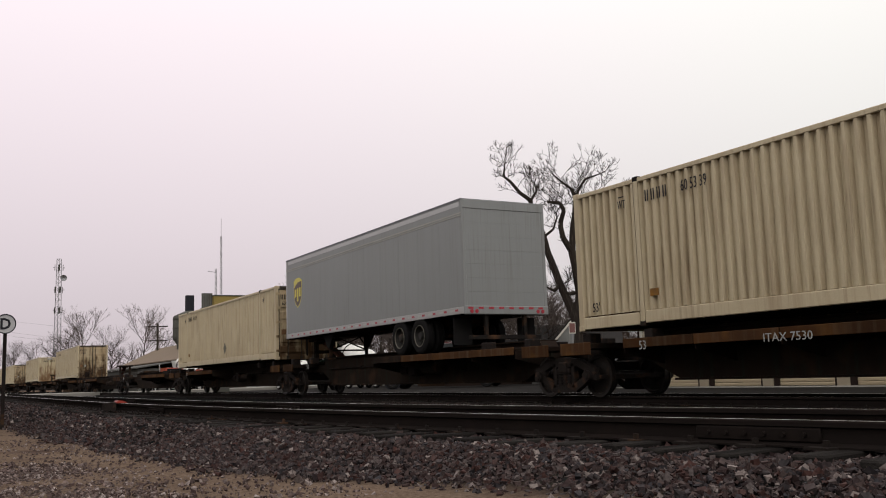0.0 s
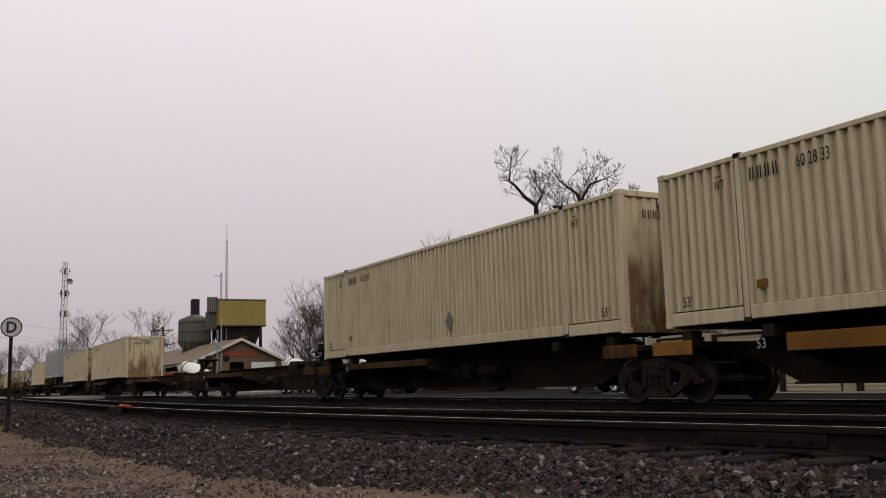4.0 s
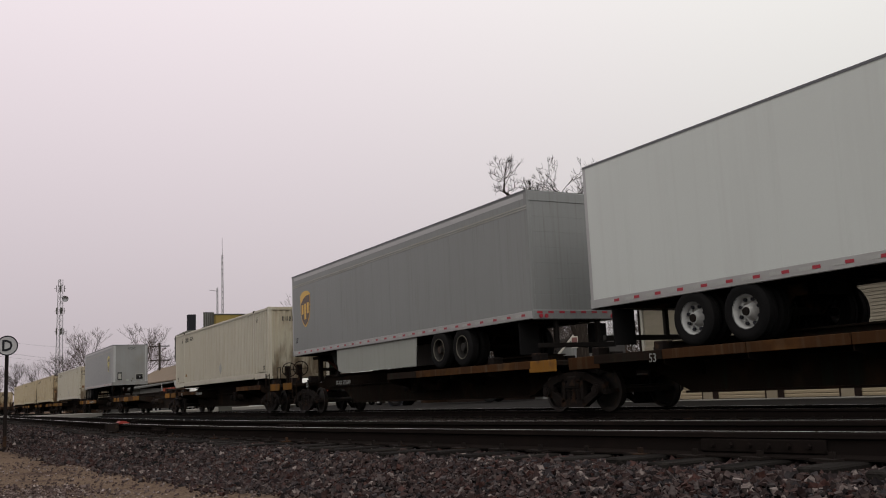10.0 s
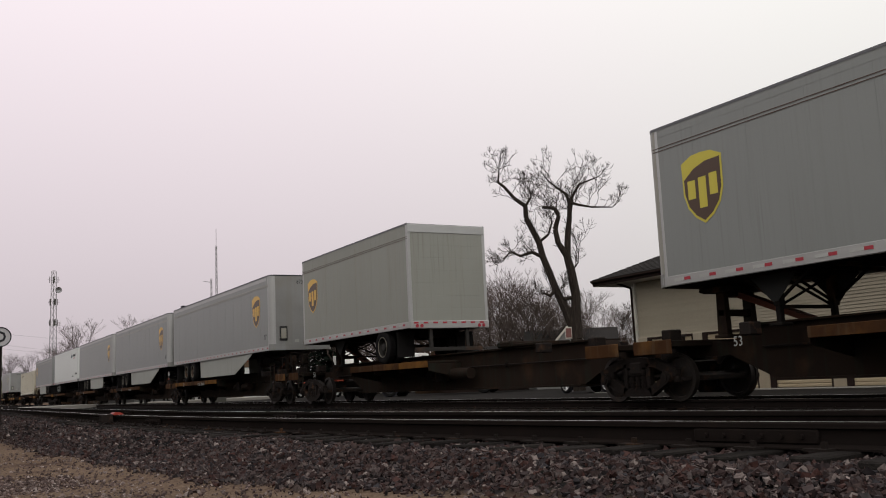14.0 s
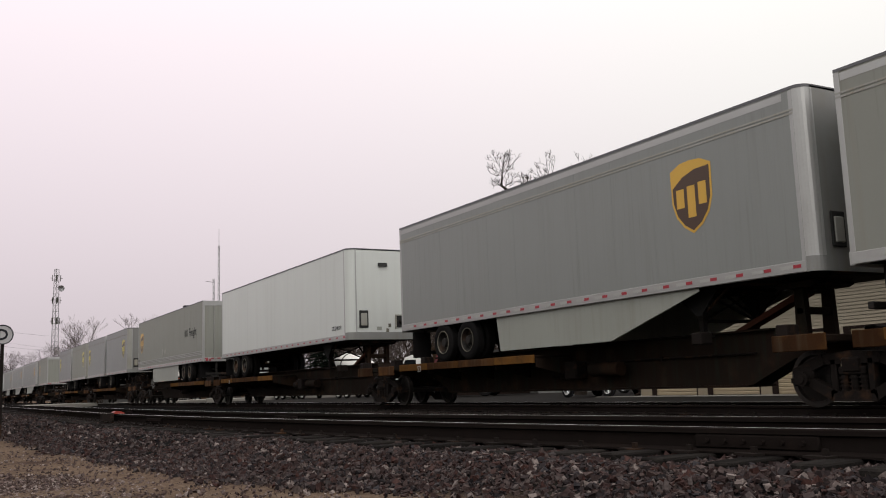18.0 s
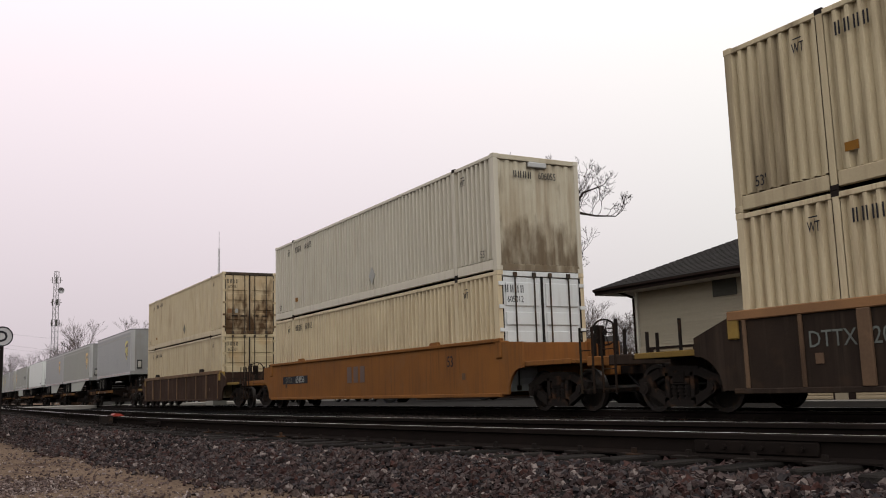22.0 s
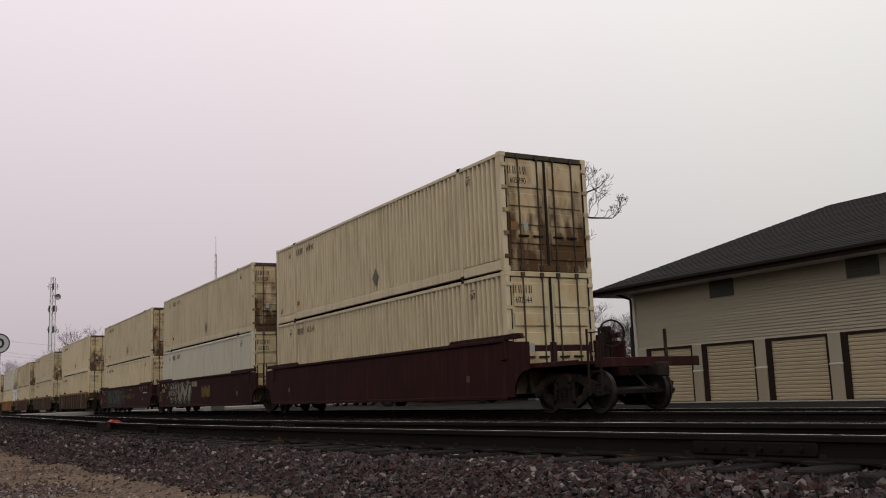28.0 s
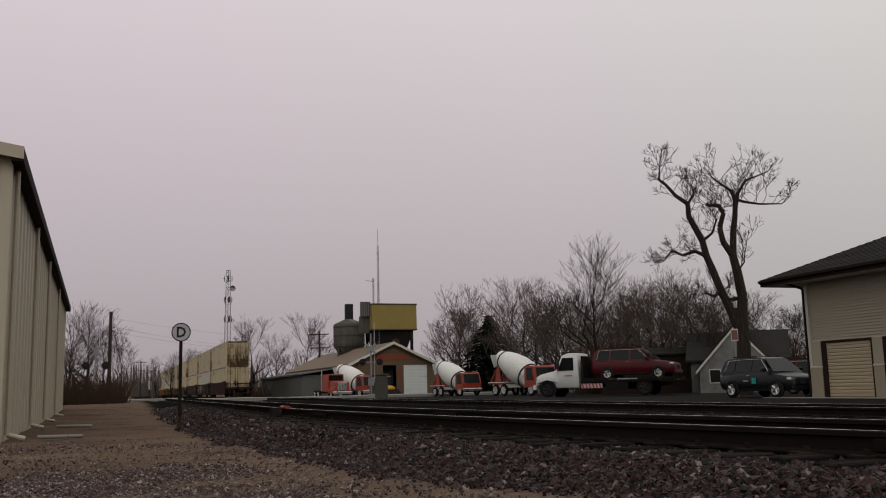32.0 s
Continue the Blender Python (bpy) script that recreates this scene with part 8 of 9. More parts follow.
def build_suv(label, paint, L, Wd, H, group="parked vehicles"):
    c = thing("suv", label, "car", group)
    h = L / 2
    belt = H * 0.6
    def high(z):
        return Wd / 2 - 0.07 - 0.24 * (z - belt) / (H - belt)
    q = Wd / 2
    part("body", loft([(-h, 0.5, belt - 0.22, q * 0.8), (-h + 0.05, 0.4, belt - 0.08, q * 0.9), (-h + 0.2, 0.33, belt, q * 0.97), (-h * 0.4, 0.28, belt + 0.02, q), (h * 0.2, 0.28, belt + 0.02, q), (h * 0.45, 0.28, belt + 0.01, q),
                       (h * 0.55, 0.28, belt - 0.03, q * 0.99), (h * 0.8, 0.3, belt - 0.12, q * 0.95), (h * 0.93, 0.32, belt - 0.2, q * 0.88), (h * 0.985, 0.36, belt - 0.3, q * 0.78), (h, 0.45, belt - 0.42, q * 0.66)]), M[paint], c)
    shell = MB()
    prof = [(-h + 0.08, belt - 0.02), (h * 0.52, belt - 0.02), (h * 0.36, belt + 0.24 * (H - belt) + 0.02), (h * 0.2, H - 0.1), (h * 0.1, H - 0.03), (-h * 0.1, H), (-h * 0.55, H - 0.015), (-h * 0.8, H - 0.06), (-h + 0.24, H - 0.16)]
    for k in (-1, 1):
        side = [(k * high(z), y, z) for y, z in prof]
        shell.face(side if k > 0 else side[::-1])
    for (a, c0), (d, e) in zip(prof, prof[1:] + prof[:1]):
        shell.face([(-high(c0), a, c0), (-high(e), d, e), (high(e), d, e), (high(c0), a, c0)], True)
    part("roof_shell", shell, M[paint], c)
    panes = [[(-h + 0.35, belt + 0.06), (-h * 0.55, belt + 0.06), (-h * 0.55, H - 0.14), (-h + 0.47, H - 0.14)], [(-h * 0.5, belt + 0.06), (-h * 0.08, belt + 0.06), (-h * 0.08, H - 0.12), (-h * 0.5, H - 0.12)], [(-h * 0.03, belt + 0.06), (h * 0.4, belt + 0.06), (h * 0.15, H - 0.12), (-h * 0.03, H - 0.12)]]
    for pn in panes:
        for s in (-1, 1):
            q = [(s * (high(z) + 0.016), y, z) for y, z in pn]
            part("side_window", MB().face(q if s > 0 else q[::-1]), M["glass"], c, "dark side window")
    for k in (-1, 1):
        part("window_trim", MB().tube([(k * (high(z) + 0.018), y, z) for y, z in ((-h + 0.42, belt + 0.1), (-h + 0.52, H - 0.13), (-h * 0.5, H - 0.1), (h * 0.14, H - 0.1), (h * 0.4, belt + 0.06))], 0.011, 5), M["chrome"], c, "bright window trim")
    for y0, z0, y1, z1, nm in ((h * 0.5, belt + 0.03, h * 0.21, H - 0.1, "windscreen"), (-h + 0.1, belt + 0.06, -h + 0.25, H - 0.16, "rear_window")):
        e = 0.02 if nm == "windscreen" else -0.02
        part(nm, MB().face([(-high(z0) + 0.06, y0 + e, z0 + 0.02), (high(z0) - 0.06, y0 + e, z0 + 0.02), (high(z1) - 0.06, y1 + e, z1 + 0.02), (-high(z1) + 0.06, y1 + e, z1 + 0.02)]), M["glass"], c)
    for s in (-1, 1):
        part("headlight", MB().box(*sorted((s * (Wd / 2 - 0.42), s * (Wd / 2 - 0.06))), h - 0.34, h - 0.08, belt - 0.36, belt - 0.22, 0.04), M["chrome"], c, "clear headlight")
        part("mirror", MB().box(*sorted((s * (Wd / 2), s * (Wd / 2 + 0.2))), h * 0.32, h * 0.4, belt + 0.05, belt + 0.22, 0.03), M[paint], c)
        part("sill_trim", MB().box(*sorted((s * (Wd / 2 - 0.06), s * (Wd / 2 + 0.012))), -h * 0.55, h * 0.55, 0.27, 0.38, 0.015), M["rubber"], c)
        for y in (-h * 0.58, h * 0.62):
            # flat black disc on the body: the shade of the wheel well, painted
            part("wheel_arch", MB().lathe((s * (Wd / 2 - 0.09), y, 0.36), 0, [(0.0, s * 0.112), (0.41, s * 0.112)], 24), M["ink"], c)
            car_wheel(c, s * (Wd / 2 - 0.03), y, 0.36, s)
        part("door_handle", MB().box(*sorted((s * (Wd / 2 - 0.02), s * (Wd / 2 + 0.02))), -0.35, -0.15, belt - 0.12, belt - 0.08), M["chrome"], c)
        part("roof_rail", MB().box(*sorted((s * (Wd / 2 - 0.32), s * (Wd / 2 - 0.28))), -h * 0.65, h * 0.0, H + 0.005, H + 0.05), M["ink"], c)
    part("grille", MB().box(-0.42, 0.42, h - 0.03, h + 0.012, 0.55, 0.78, 0.02), M["ink"], c)
    part("bumper", MB().box(-Wd / 2 + 0.08, Wd / 2 - 0.08, h - 0.08, h + 0.03, 0.3, 0.5, 0.03), M[paint], c)
    return c


suv = build_suv("dark blue-grey SUV parked beside the garage", "car_dark", 4.5, 1.84, 1.74)
suv.matrix_basis = pose(27.0, 33.75, GZ + 0.02, 0, 0, 184)
part("door_mark", MB().box(-0.006, 0.006, -0.13, 0.13, -0.13, 0.13), surface("teal_mark", (0.03, 0.25, 0.2), bump=0), suv, "teal square mark").matrix_basis = Matrix.Translation((0.945, 0.1, 0.72))
bars(suv, M["chalk"], 0.947, -0.4, 0.72, (0.3,), 0.05, Matrix(((0, 0, 1, 0), (1, 0, 0, 0), (0, 1, 0, 0), (0, 0, 0, 1))))
second = build_suv("dark red SUV half hidden behind the garage", "car_red", 4.8, 1.9, 1.75)
second.matrix_basis = pose(34.2, 38.2, GZ + 0.02, 0, 0, 200)


def truck_wheels(t, places, rim="rim_white"):
    for y in places:
        for s in (-1, 1):
            car_wheel(t, s * 1.05, y, 0.5, s, rim)


def build_tow_truck():
    t = thing("tow_truck", "white rollback tow truck with a black flat bed", "truck")
    part("cab", loft([(1.55, 0.6, 2.56, 1.04), (1.62, 0.55, 2.68, 1.08), (2.3, 0.55, 2.7, 1.08), (2.62, 0.55, 2.6, 1.08), (2.86, 0.55, 2.05, 1.09), (3.0, 0.55, 1.72, 1.09), (3.25, 0.55, 1.6, 1.05)]), M["car_white"], t, "white cab")
    part("hood", loft([(3.15, 0.75, 1.62, 0.98), (3.6, 0.8, 1.55, 0.95), (4.2, 0.75, 1.42, 0.9), (4.45, 0.7, 1.28, 0.84), (4.53, 0.72, 1.1, 0.78)]), M["car_white"], t, "white bonnet")
    part("grille", MB().box(-0.55, 0.55, 4.5, 4.56, 0.8, 1.15, 0.03), M["ink"], t, "black grille")
    for s in (-1, 1):
        # black disc painted in for the shaded wheel well
        part("wheel_arch", MB().lathe((s * 1.0, 3.6, 0.5), 0, [(0.0, s * 0.112), (0.58, s * 0.112)], 24), M["ink"], t)
        part("headlight", MB().box(*sorted((s * 0.55, s * 0.86)), 4.38, 4.52, 0.95, 1.2, 0.04), M["chrome"], t)
        bars(t, M["tape_red"], s * 1.096, 2.2, 1.3, (0.18, 0.3), 0.06, SIDE if s < 0 else Matrix(((0, 0, 1, 0), (1, 0, 0, 0), (0, 1, 0, 0), (0, 0, 0, 1))), "red printed marks")
    part("bumper", MB().box(-1.15, 1.15, 4.4, 4.6, 0.45, 0.75, 0.04), M["car_white"], t)
    for s in (-1, 1):
        q = [(s * 1.098, 1.85, 1.62), (s * 1.1, 2.9, 1.62), (s * 1.092, 2.58, 2.42), (s * 1.092, 1.85, 2.42)]
        part("side_window", MB().face(q if s > 0 else q[::-1]), M["glass"], t)
        part("fender", slab([(2.92, 0.9), (3.1, 1.0), (3.6, 1.08), (4.1, 1.0), (4.38, 0.86), (4.3, 1.1), (3.9, 1.26), (3.3, 1.26), (3.0, 1.12)], lambda z: 0.17), M["car_white"], t).matrix_basis = Matrix.Translation((s * 1.0, 0, 0))
        part("mirror", MB().box(*sorted((s * 1.15, s * 1.35)), 2.75, 2.85, 1.6, 2.1, 0.03), M["ink"], t)
        part("marker_board", MB().box(*sorted((s * 1.16, s * 1.2)), 0.0, 1.35, 0.5, 0.78, 0.01), M["tape_white"], t, "white board with red bars")
        rb = MB()
        for i in range(6):
            rb.prism([(0.05 + i * 0.22, 0.5), (0.15 + i * 0.22, 0.5), (0.23 + i * 0.22, 0.78), (0.13 + i * 0.22, 0.78)], 0, *sorted((s * 1.2, s * 1.206)))
        part("hazard_stripe", rb, M["tape_red"], t)
    part("windscreen", MB().face([(-0.92, 3.03, 1.74), (0.92, 3.03, 1.74), (0.86, 2.68, 2.56), (-0.86, 2.68, 2.56)]), M["glass"], t)
    part("chassis", MB().box(-0.45, 0.45, -4.2, 4.3, 0.55, 0.8), M["black"], t)
    part("bed", MB().box(-1.22, 1.22, -4.55, 1.35, 0.86, 1.0, 0.02), M["black"], t, "black steel flat bed")
    part("headboard", MB().box(-1.2, 1.2, 1.2, 1.32, 1.0, 2.5, 0.02), M["black"], t)
    for s in (-1, 1):
        part("bed_rail", MB().box(*sorted((s * 1.2, s * 1.25)), -4.5, 1.3, 0.95, 1.1, 0.01), M["black"], t)
        part("tool_box", MB().box(*sorted((s * 0.7, s * 1.18)), -1.6, -0.2, 0.4, 0.84, 0.02), M["black"], t)
    bars(t, M["chalk"], -1.252, -1.6, 1.03, (0.3, 0.5, 0.4), 0.07)
    truck_wheels(t, (3.6, -2.6), "rim")
    t.matrix_basis = pose(29.3, 51.9, GZ + 0.01, 0, 0, 43.2)
    s = build_suv("dark red SUV carried on a tow truck bed", "car_red", 5.25, 2.0, 1.9)
    s.matrix_basis = pose(30.55, 50.55, GZ + 1.012, 0, 0, 223.2)


build_tow_truck()


def build_mixer(label, m, cab="orange"):
    t = thing("concrete_mixer_truck", label, "truck", "mixer trucks")
    part("chassis", MB().box(-0.45, 0.45, -4.0, 3.2, 0.7, 0.98), M["car_white"], t)
    cb = part("cab", slab([(1.7, 0.7), (3.2, 0.7), (3.25, 1.3), (2.95, 2.38), (2.8, 2.46), (1.85, 2.46), (1.7, 2.36)], lambda z: 1.18 - 0.06 * max(0, z - 1.4)), M[cab], t, "orange-red cab")
    for s in (-1, 1):
        q = [(s * 1.215, 2.0, 1.3), (s * 1.215, 3.0, 1.3), (s * 1.17, 2.75, 2.3), (s * 1.17, 2.0, 2.3)]
        part("side_window", MB().face(q if s > 0 else q[::-1]), M["glass"], cb)
        part("fender", MB().box(*sorted((s * 0.8, s * 1.25)), -3.6, -0.9, 1.12, 1.18, 0.02), M["car_white"], t)
    part("windscreen", MB().face([(-1.0, 3.27, 1.36), (1.0, 3.27, 1.36), (0.95, 3.01, 2.3), (-0.95, 3.01, 2.3)]), M["glass"], cb)
    part("bumper", MB().box(-1.2, 1.2, 3.2, 3.4, 0.5, 0.8, 0.04), M["chrome"], t)
    drum = MB().lathe((0, 0, 0), 1, [(0.0, 2.55), (0.55, 2.5), (0.95, 2.25), (1.2, 1.4), (1.22, 0.5), (1.1, -0.6), (0.85, -1.6), (0.58, -2.5), (0.5, -2.6), (0.0, -2.55)][::-1], 28)
    d = part("drum", drum, M["drum"], t, "white tapered mixing drum")
    d.matrix_basis = pose(0, -0.95, 2.4, -24, 0, 0)
    for y in (-1.75, 1.9):
        part("drum_band", MB().ring((0, y, 0), 1, 0.86 if y < 0 else 1.13, 0.8, 0.1, 28), M["black"], d)
    part("drum_stand", MB().prism([(-3.6, 0.98), (-2.6, 0.98), (-2.9, 2.5), (-3.2, 2.5)], 0, -0.5, -0.4).prism([(-3.6, 0.98), (-2.6, 0.98), (-2.9, 2.5), (-3.2, 2.5)], 0, 0.4, 0.5), M[cab], t)
    part("hopper", slab([(-3.9, 2.5), (-3.1, 2.7), (-3.0, 3.6), (-4.1, 3.6)], lambda z: 0.35 + 0.2 * (z - 2.5)), M["car_white"], t, "white charging hopper")
    part("chute", MB().prism([(-4.9, 1.0), (-4.8, 0.95), (-3.6, 2.3), (-3.7, 2.4)], 0, -0.25, 0.25), M["orange"], t)
    ldr = MB()
    for x in (-0.9, -0.5):
        ldr.cyl((x, -3.7, 1.0), (x, -3.9, 3.7), 0.03, n=6)
    for i in range(8):
        ldr.cyl((-0.9, -3.72 - 0.02 * i, 1.2 + 0.32 * i), (-0.5, -3.72 - 0.02 * i, 1.2 + 0.32 * i), 0.02, n=6)
    part("ladder", ldr, M["galv"], t)
    part("water_tank", MB().cyl((-0.9, 1.3, 1.25), (0.9, 1.3, 1.25), 0.3, n=16), M["car_white"], t)
    truck_wheels(t, (2.5, -1.4, -2.65))
    t.matrix_basis = m


build_mixer("white-drum concrete mixer truck with an orange cab", pose(28.4, 77.0, GZ + 0.01, 0, 0, 192) @ Matrix.Scale(0.8, 4))
build_mixer("white-drum concrete mixer truck with an orange cab", pose(29.9, 66.0, GZ + 0.01, 0, 0, 192) @ Matrix.Scale(0.9, 4))
build_mixer("white-drum mixer truck in front of the plant", pose(23.0, 91.5, GZ + 0.01, 0, 0, 200) @ Matrix.Scale(0.85, 4))


def build_tractor():
    t = thing("tractor_truck", "red tractor truck with a chrome grille", "truck")
    part("hood", slab([(1.0, 0.9), (3.2, 0.9), (3.25, 1.9), (1.0, 2.1)], lambda z: 0.85), M["orange"], t)
    cb = part("cab", slab([(-0.8, 0.8), (1.1, 0.8), (1.1, 2.1), (0.95, 2.9), (-0.8, 2.9)], lambda z: 1.05), M["orange"], t, "red cab")
    part("windscreen", MB().box(-0.9, 0.9, 1.06, 1.13, 2.12, 2.78, 0.02), M["glass"], cb)
    part("grille", MB().box(-0.6, 0.6, 3.22, 3.3, 0.9, 1.85, 0.03), M["chrome"], t, "chrome grille")
    part("bumper", MB().box(-1.2, 1.2, 3.2, 3.45, 0.45, 0.8, 0.05), M["chrome"], t)
    for s in (-1, 1):
        part("fender", slab([(1.7, 0.6), (1.8, 1.1), (2.2, 1.3), (2.7, 1.3), (3.0, 1.0), (3.1, 0.6)], lambda z: 0.28).box(0, 0.001, 0, 0.001, 1, 1.001), M["orange"], t).matrix_basis = Matrix.Translation((s * 0.95, 0, 0))
        part("exhaust_stack", MB().cyl((s * 1.1, -0.95, 0.9), (s * 1.1, -0.95, 3.4), 0.07, n=10), M["chrome"], t)
        part("headlight", MB().box(*sorted((s * 0.7, s * 1.05)), 3.0, 3.15, 1.2, 1.45, 0.03), M["chrome"], t)
    part("chassis", MB().box(-0.4, 0.4, -4.0, 3.0, 0.6, 0.9), M["black"], t)
    for y in (2.3, -2.2, -3.5):
        for s in (-1, 1):
            car_wheel(t, s * 1.0, y, 0.5, s)
    lamps = MB()
    for i in range(5):
        lamps.cyl((-0.7 + i * 0.35, 0.8, 2.9), (-0.7 + i * 0.35, 0.8, 2.98), 0.04, n=8)
    part("roof_lamps", lamps, M["chalk"], t)
    t.matrix_basis = pose(20.0, 88.5, GZ + 0.01, 0, 0, 188) @ Matrix.Scale(0.78, 4)


build_tractor()


# ---- the concrete plant ----
def build_plant_hall():
    g = thing("plant_hall", "low brown hall with an orange gable and white door", "building")
    x0, x1, xm, y0, y1, e, r = 23.6, 32.6, 28.1, 95.5, 132.0, 3.25, 5.35
    w = MB()
    w.prism([(x0, GZ), (x0 + 3.4, GZ), (x0 + 3.4, 3.0), (x0, 3.0)], 1, y0, y0 + 0.2)
    w.box(x0 + 4.9, x0 + 5.7, y0, y0 + 0.2, GZ, 3.0).box(x0 + 8.35, x1, y0, y0 + 0.2, GZ, 3.0)
    w.prism([(x0, 3.0), (x1, 3.0), (x1, e), (xm, r), (x0, e)], 1, y0, y0 + 0.2)
    w.box(x0, x0 + 0.2, y0 + 0.2, y1, GZ, e).box(x1 - 0.2, x1, y0 + 0.2, y1, GZ, e).box(x0, x1, y1, y1 + 0.2, GZ, e)
    part("wall", w, M["brick_tan"], g)
    # a black sheet set back in the opening paints the shade inside the bay
    part("dark_bay", MB().box(x0 + 3.4, x0 + 4.9, y0 + 1.2, y0 + 1.3, GZ, 3.0), M["ink"], g, "black sheet painting the shade in the open bay")
    d = part("overhead_door", MB().box(x0 + 5.7, x0 + 8.35, y0 + 0.08, y0 + 0.16, GZ, 3.0), M["trailer_white"], g, "white overhead door")
    for i in range(5):
        part("door_panel", MB().box(x0 + 5.74, x0 + 8.31, y0 + 0.05, y0 + 0.09, GZ + 0.03 + i * 0.64, GZ + 0.63 + i * 0.64, 0.015), M["trailer_white"], d)
    part("gable_board", MB().box(xm - 1.8, xm + 1.9, y0 - 0.05, y0 - 0.005, 3.55, 4.15, 0.01), M["faded_orange"], g, "faded orange sign board")
    for xa, xb in ((x0 + 5.0, x0 + 5.5),):
        part("orange_panel", MB().box(xa, xb, y0 - 0.04, y0 - 0.003, 1.5, 2.6, 0.01), M["faded_orange"], g)
    for s, xe in ((-1, x0 - 0.5), (1, x1 + 0.5)):
        ze = e - 0.5 * (r - e) / (xm - x0)
        part("roof_panel", MB().prism([(min(xm, xe), (r if xm < xe else ze)), (max(xm, xe), (ze if xm < xe else r)), (max(xm, xe), (ze if xm < xe else r) + 0.12), (min(xm, xe), (r if xm < xe else ze) + 0.12)], 1, y0 - 0.5, y1 + 0.4), M["roof_brown"], g, "weathered brown roof")
    part("verge_board", MB().prism([(x0 - 0.5, e - 0.38), (xm, r - 0.14), (xm, r + 0.14), (x0 - 0.5, e - 0.1)], 1, y0 - 0.56, y0 - 0.5).prism([(xm, r - 0.14), (x1 + 0.5, e - 0.38), (x1 + 0.5, e - 0.1), (xm, r + 0.14)], 1, y0 - 0.56, y0 - 0.5), M["trim"], g)
    lean = part("lean_to", MB().box(x0 - 4.5, x0 - 0.02, y0 + 4, y1 - 4, GZ, 2.2).prism([(x0 - 4.8, 2.2), (x0 - 0.02, 2.9), (x0 - 0.02, 3.0), (x0 - 4.8, 2.32)], 1, y0 + 3.6, y1 - 3.6), M["grey_wall"], g, "grey lean-to shed")
    return g


build_plant_hall()


def build_hopper():
    h = thing("aggregate_hopper", "ochre-sided aggregate hopper on a dark steel tower", "silo")
    x, y = 30.8, 106.0
    part("bin", MB().box(x - 2.7, x + 2.7, y - 2.4, y + 2.4, 7.35, 10.25, 0.04), M["ochre"], h, "ochre sheet-metal bin")
    part("bin_ribs", MB().box(x - 2.75, x + 2.75, y - 2.45, y + 2.45, 10.2, 10.35, 0.02).box(x - 2.75, x + 2.75, y - 2.45, y + 2.45, 7.25, 7.4, 0.02), M["louvre"], h)
    part("throat", MB().prism([(x - 1.6, 5.2), (x + 1.6, 5.2), (x + 2.4, 7.25), (x - 2.4, 7.25)], 1, y - 2.0, y + 2.0), M["black"], h, "dark tapering chute")
    for sx in (-1, 1):
        for sy in (-1, 1):
            part("leg", MB().box(x + sx * 2.2 - 0.15, x + sx * 2.2 + 0.15, y + sy * 1.9 - 0.15, y + sy * 1.9 + 0.15, GZ, 7.25), M["black"], h)
    part("stair_tower", MB().box(x - 3.6, x - 2.7, y - 1.2, y + 0.3, 7.0, 9.0).box(x - 3.9, x - 2.72, y - 1.6, y - 1.5, 8.9, 10.6), M["tank_grey"], h)
    rail = MB()
    for i in range(6):
        rail.cyl((x - 3.9 + i * 0.24, y - 1.6, 8.9), (x - 3.9 + i * 0.24, y - 1.6, 10.6), 0.03, n=4)
    part("railing", rail, M["galv"], h)


build_hopper()


def build_silo():
    h = thing("cement_silo", "rusty grey cement silo with a cone and a square stack", "silo")
    x, y = 27.9, 114.0
    part("shell", MB().lathe((x, y, 0), 2, [(1.95, 5.9), (1.95, 8.5), (1.85, 8.7), (0.5, 9.3), (0.0, 9.35)], 28), M["tank_grey"], h, "rusty cylindrical shell")
    part("cone", MB().lathe((x, y, 0), 2, [(0.35, 3.6), (1.95, 5.9)], 28), M["tank_grey"], h)
    part("stack", MB().box(x - 0.45, x + 0.45, y - 0.45, y + 0.45, 9.0, 11.2, 0.02), M["ink"], h, "black square stack")
    for i in range(3):
        part("hoop", MB().ring((x, y, 6.1 + i * 1.1), 2, 2.0, 1.94, 0.12, 28), M["louvre"], h)
    for a in range(4):
        t = a * math.pi / 2 + 0.5
        part("leg", MB().cyl((x + 1.8 * math.cos(t), y + 1.8 * math.sin(t), GZ), (x + 1.8 * math.cos(t), y + 1.8 * math.sin(t), 6.2), 0.13, n=8), M["louvre"], h)
    part("conveyor", MB().prism([(x + 1.2, 8.6), (x + 1.2, 9.6), (x + 3.6, 8.2), (x + 3.6, 7.0)][::-1], 1, y - 2.6, y - 1.8), M["black"], h, "dark conveyor gallery")


build_silo()


def lattice(name, label, cat, x, y, h, w0, w1, bays, mat, r=0.05):
    t = thing(name, label, cat)
    b = MB()
    def corner(k, z):
        w = w0 + (w1 - w0) * z / h
        a = 2 * math.pi * k / 3 + 0.4
        return (w * math.cos(a), w * math.sin(a), z)
    for k in range(3):
        part("leg", MB().cyl(corner(k, 0), corner(k, h), r * 1.5, r, n=6), mat, t)
    for i in range(bays):
        z0, z1 = h * i / bays, h * (i + 1) / bays
        for k in range(3):
            b.cyl(corner(k, z0), corner((k + 1) % 3, z1), r * 0.6, n=4, caps=False)
            b.cyl(corner(k, z1), corner((k + 1) % 3, z1), r * 0.6, n=4, caps=False)
    part("bracing", b, mat, t)
    t.matrix_basis = pose(x, y, GZ - 0.2)
    return t


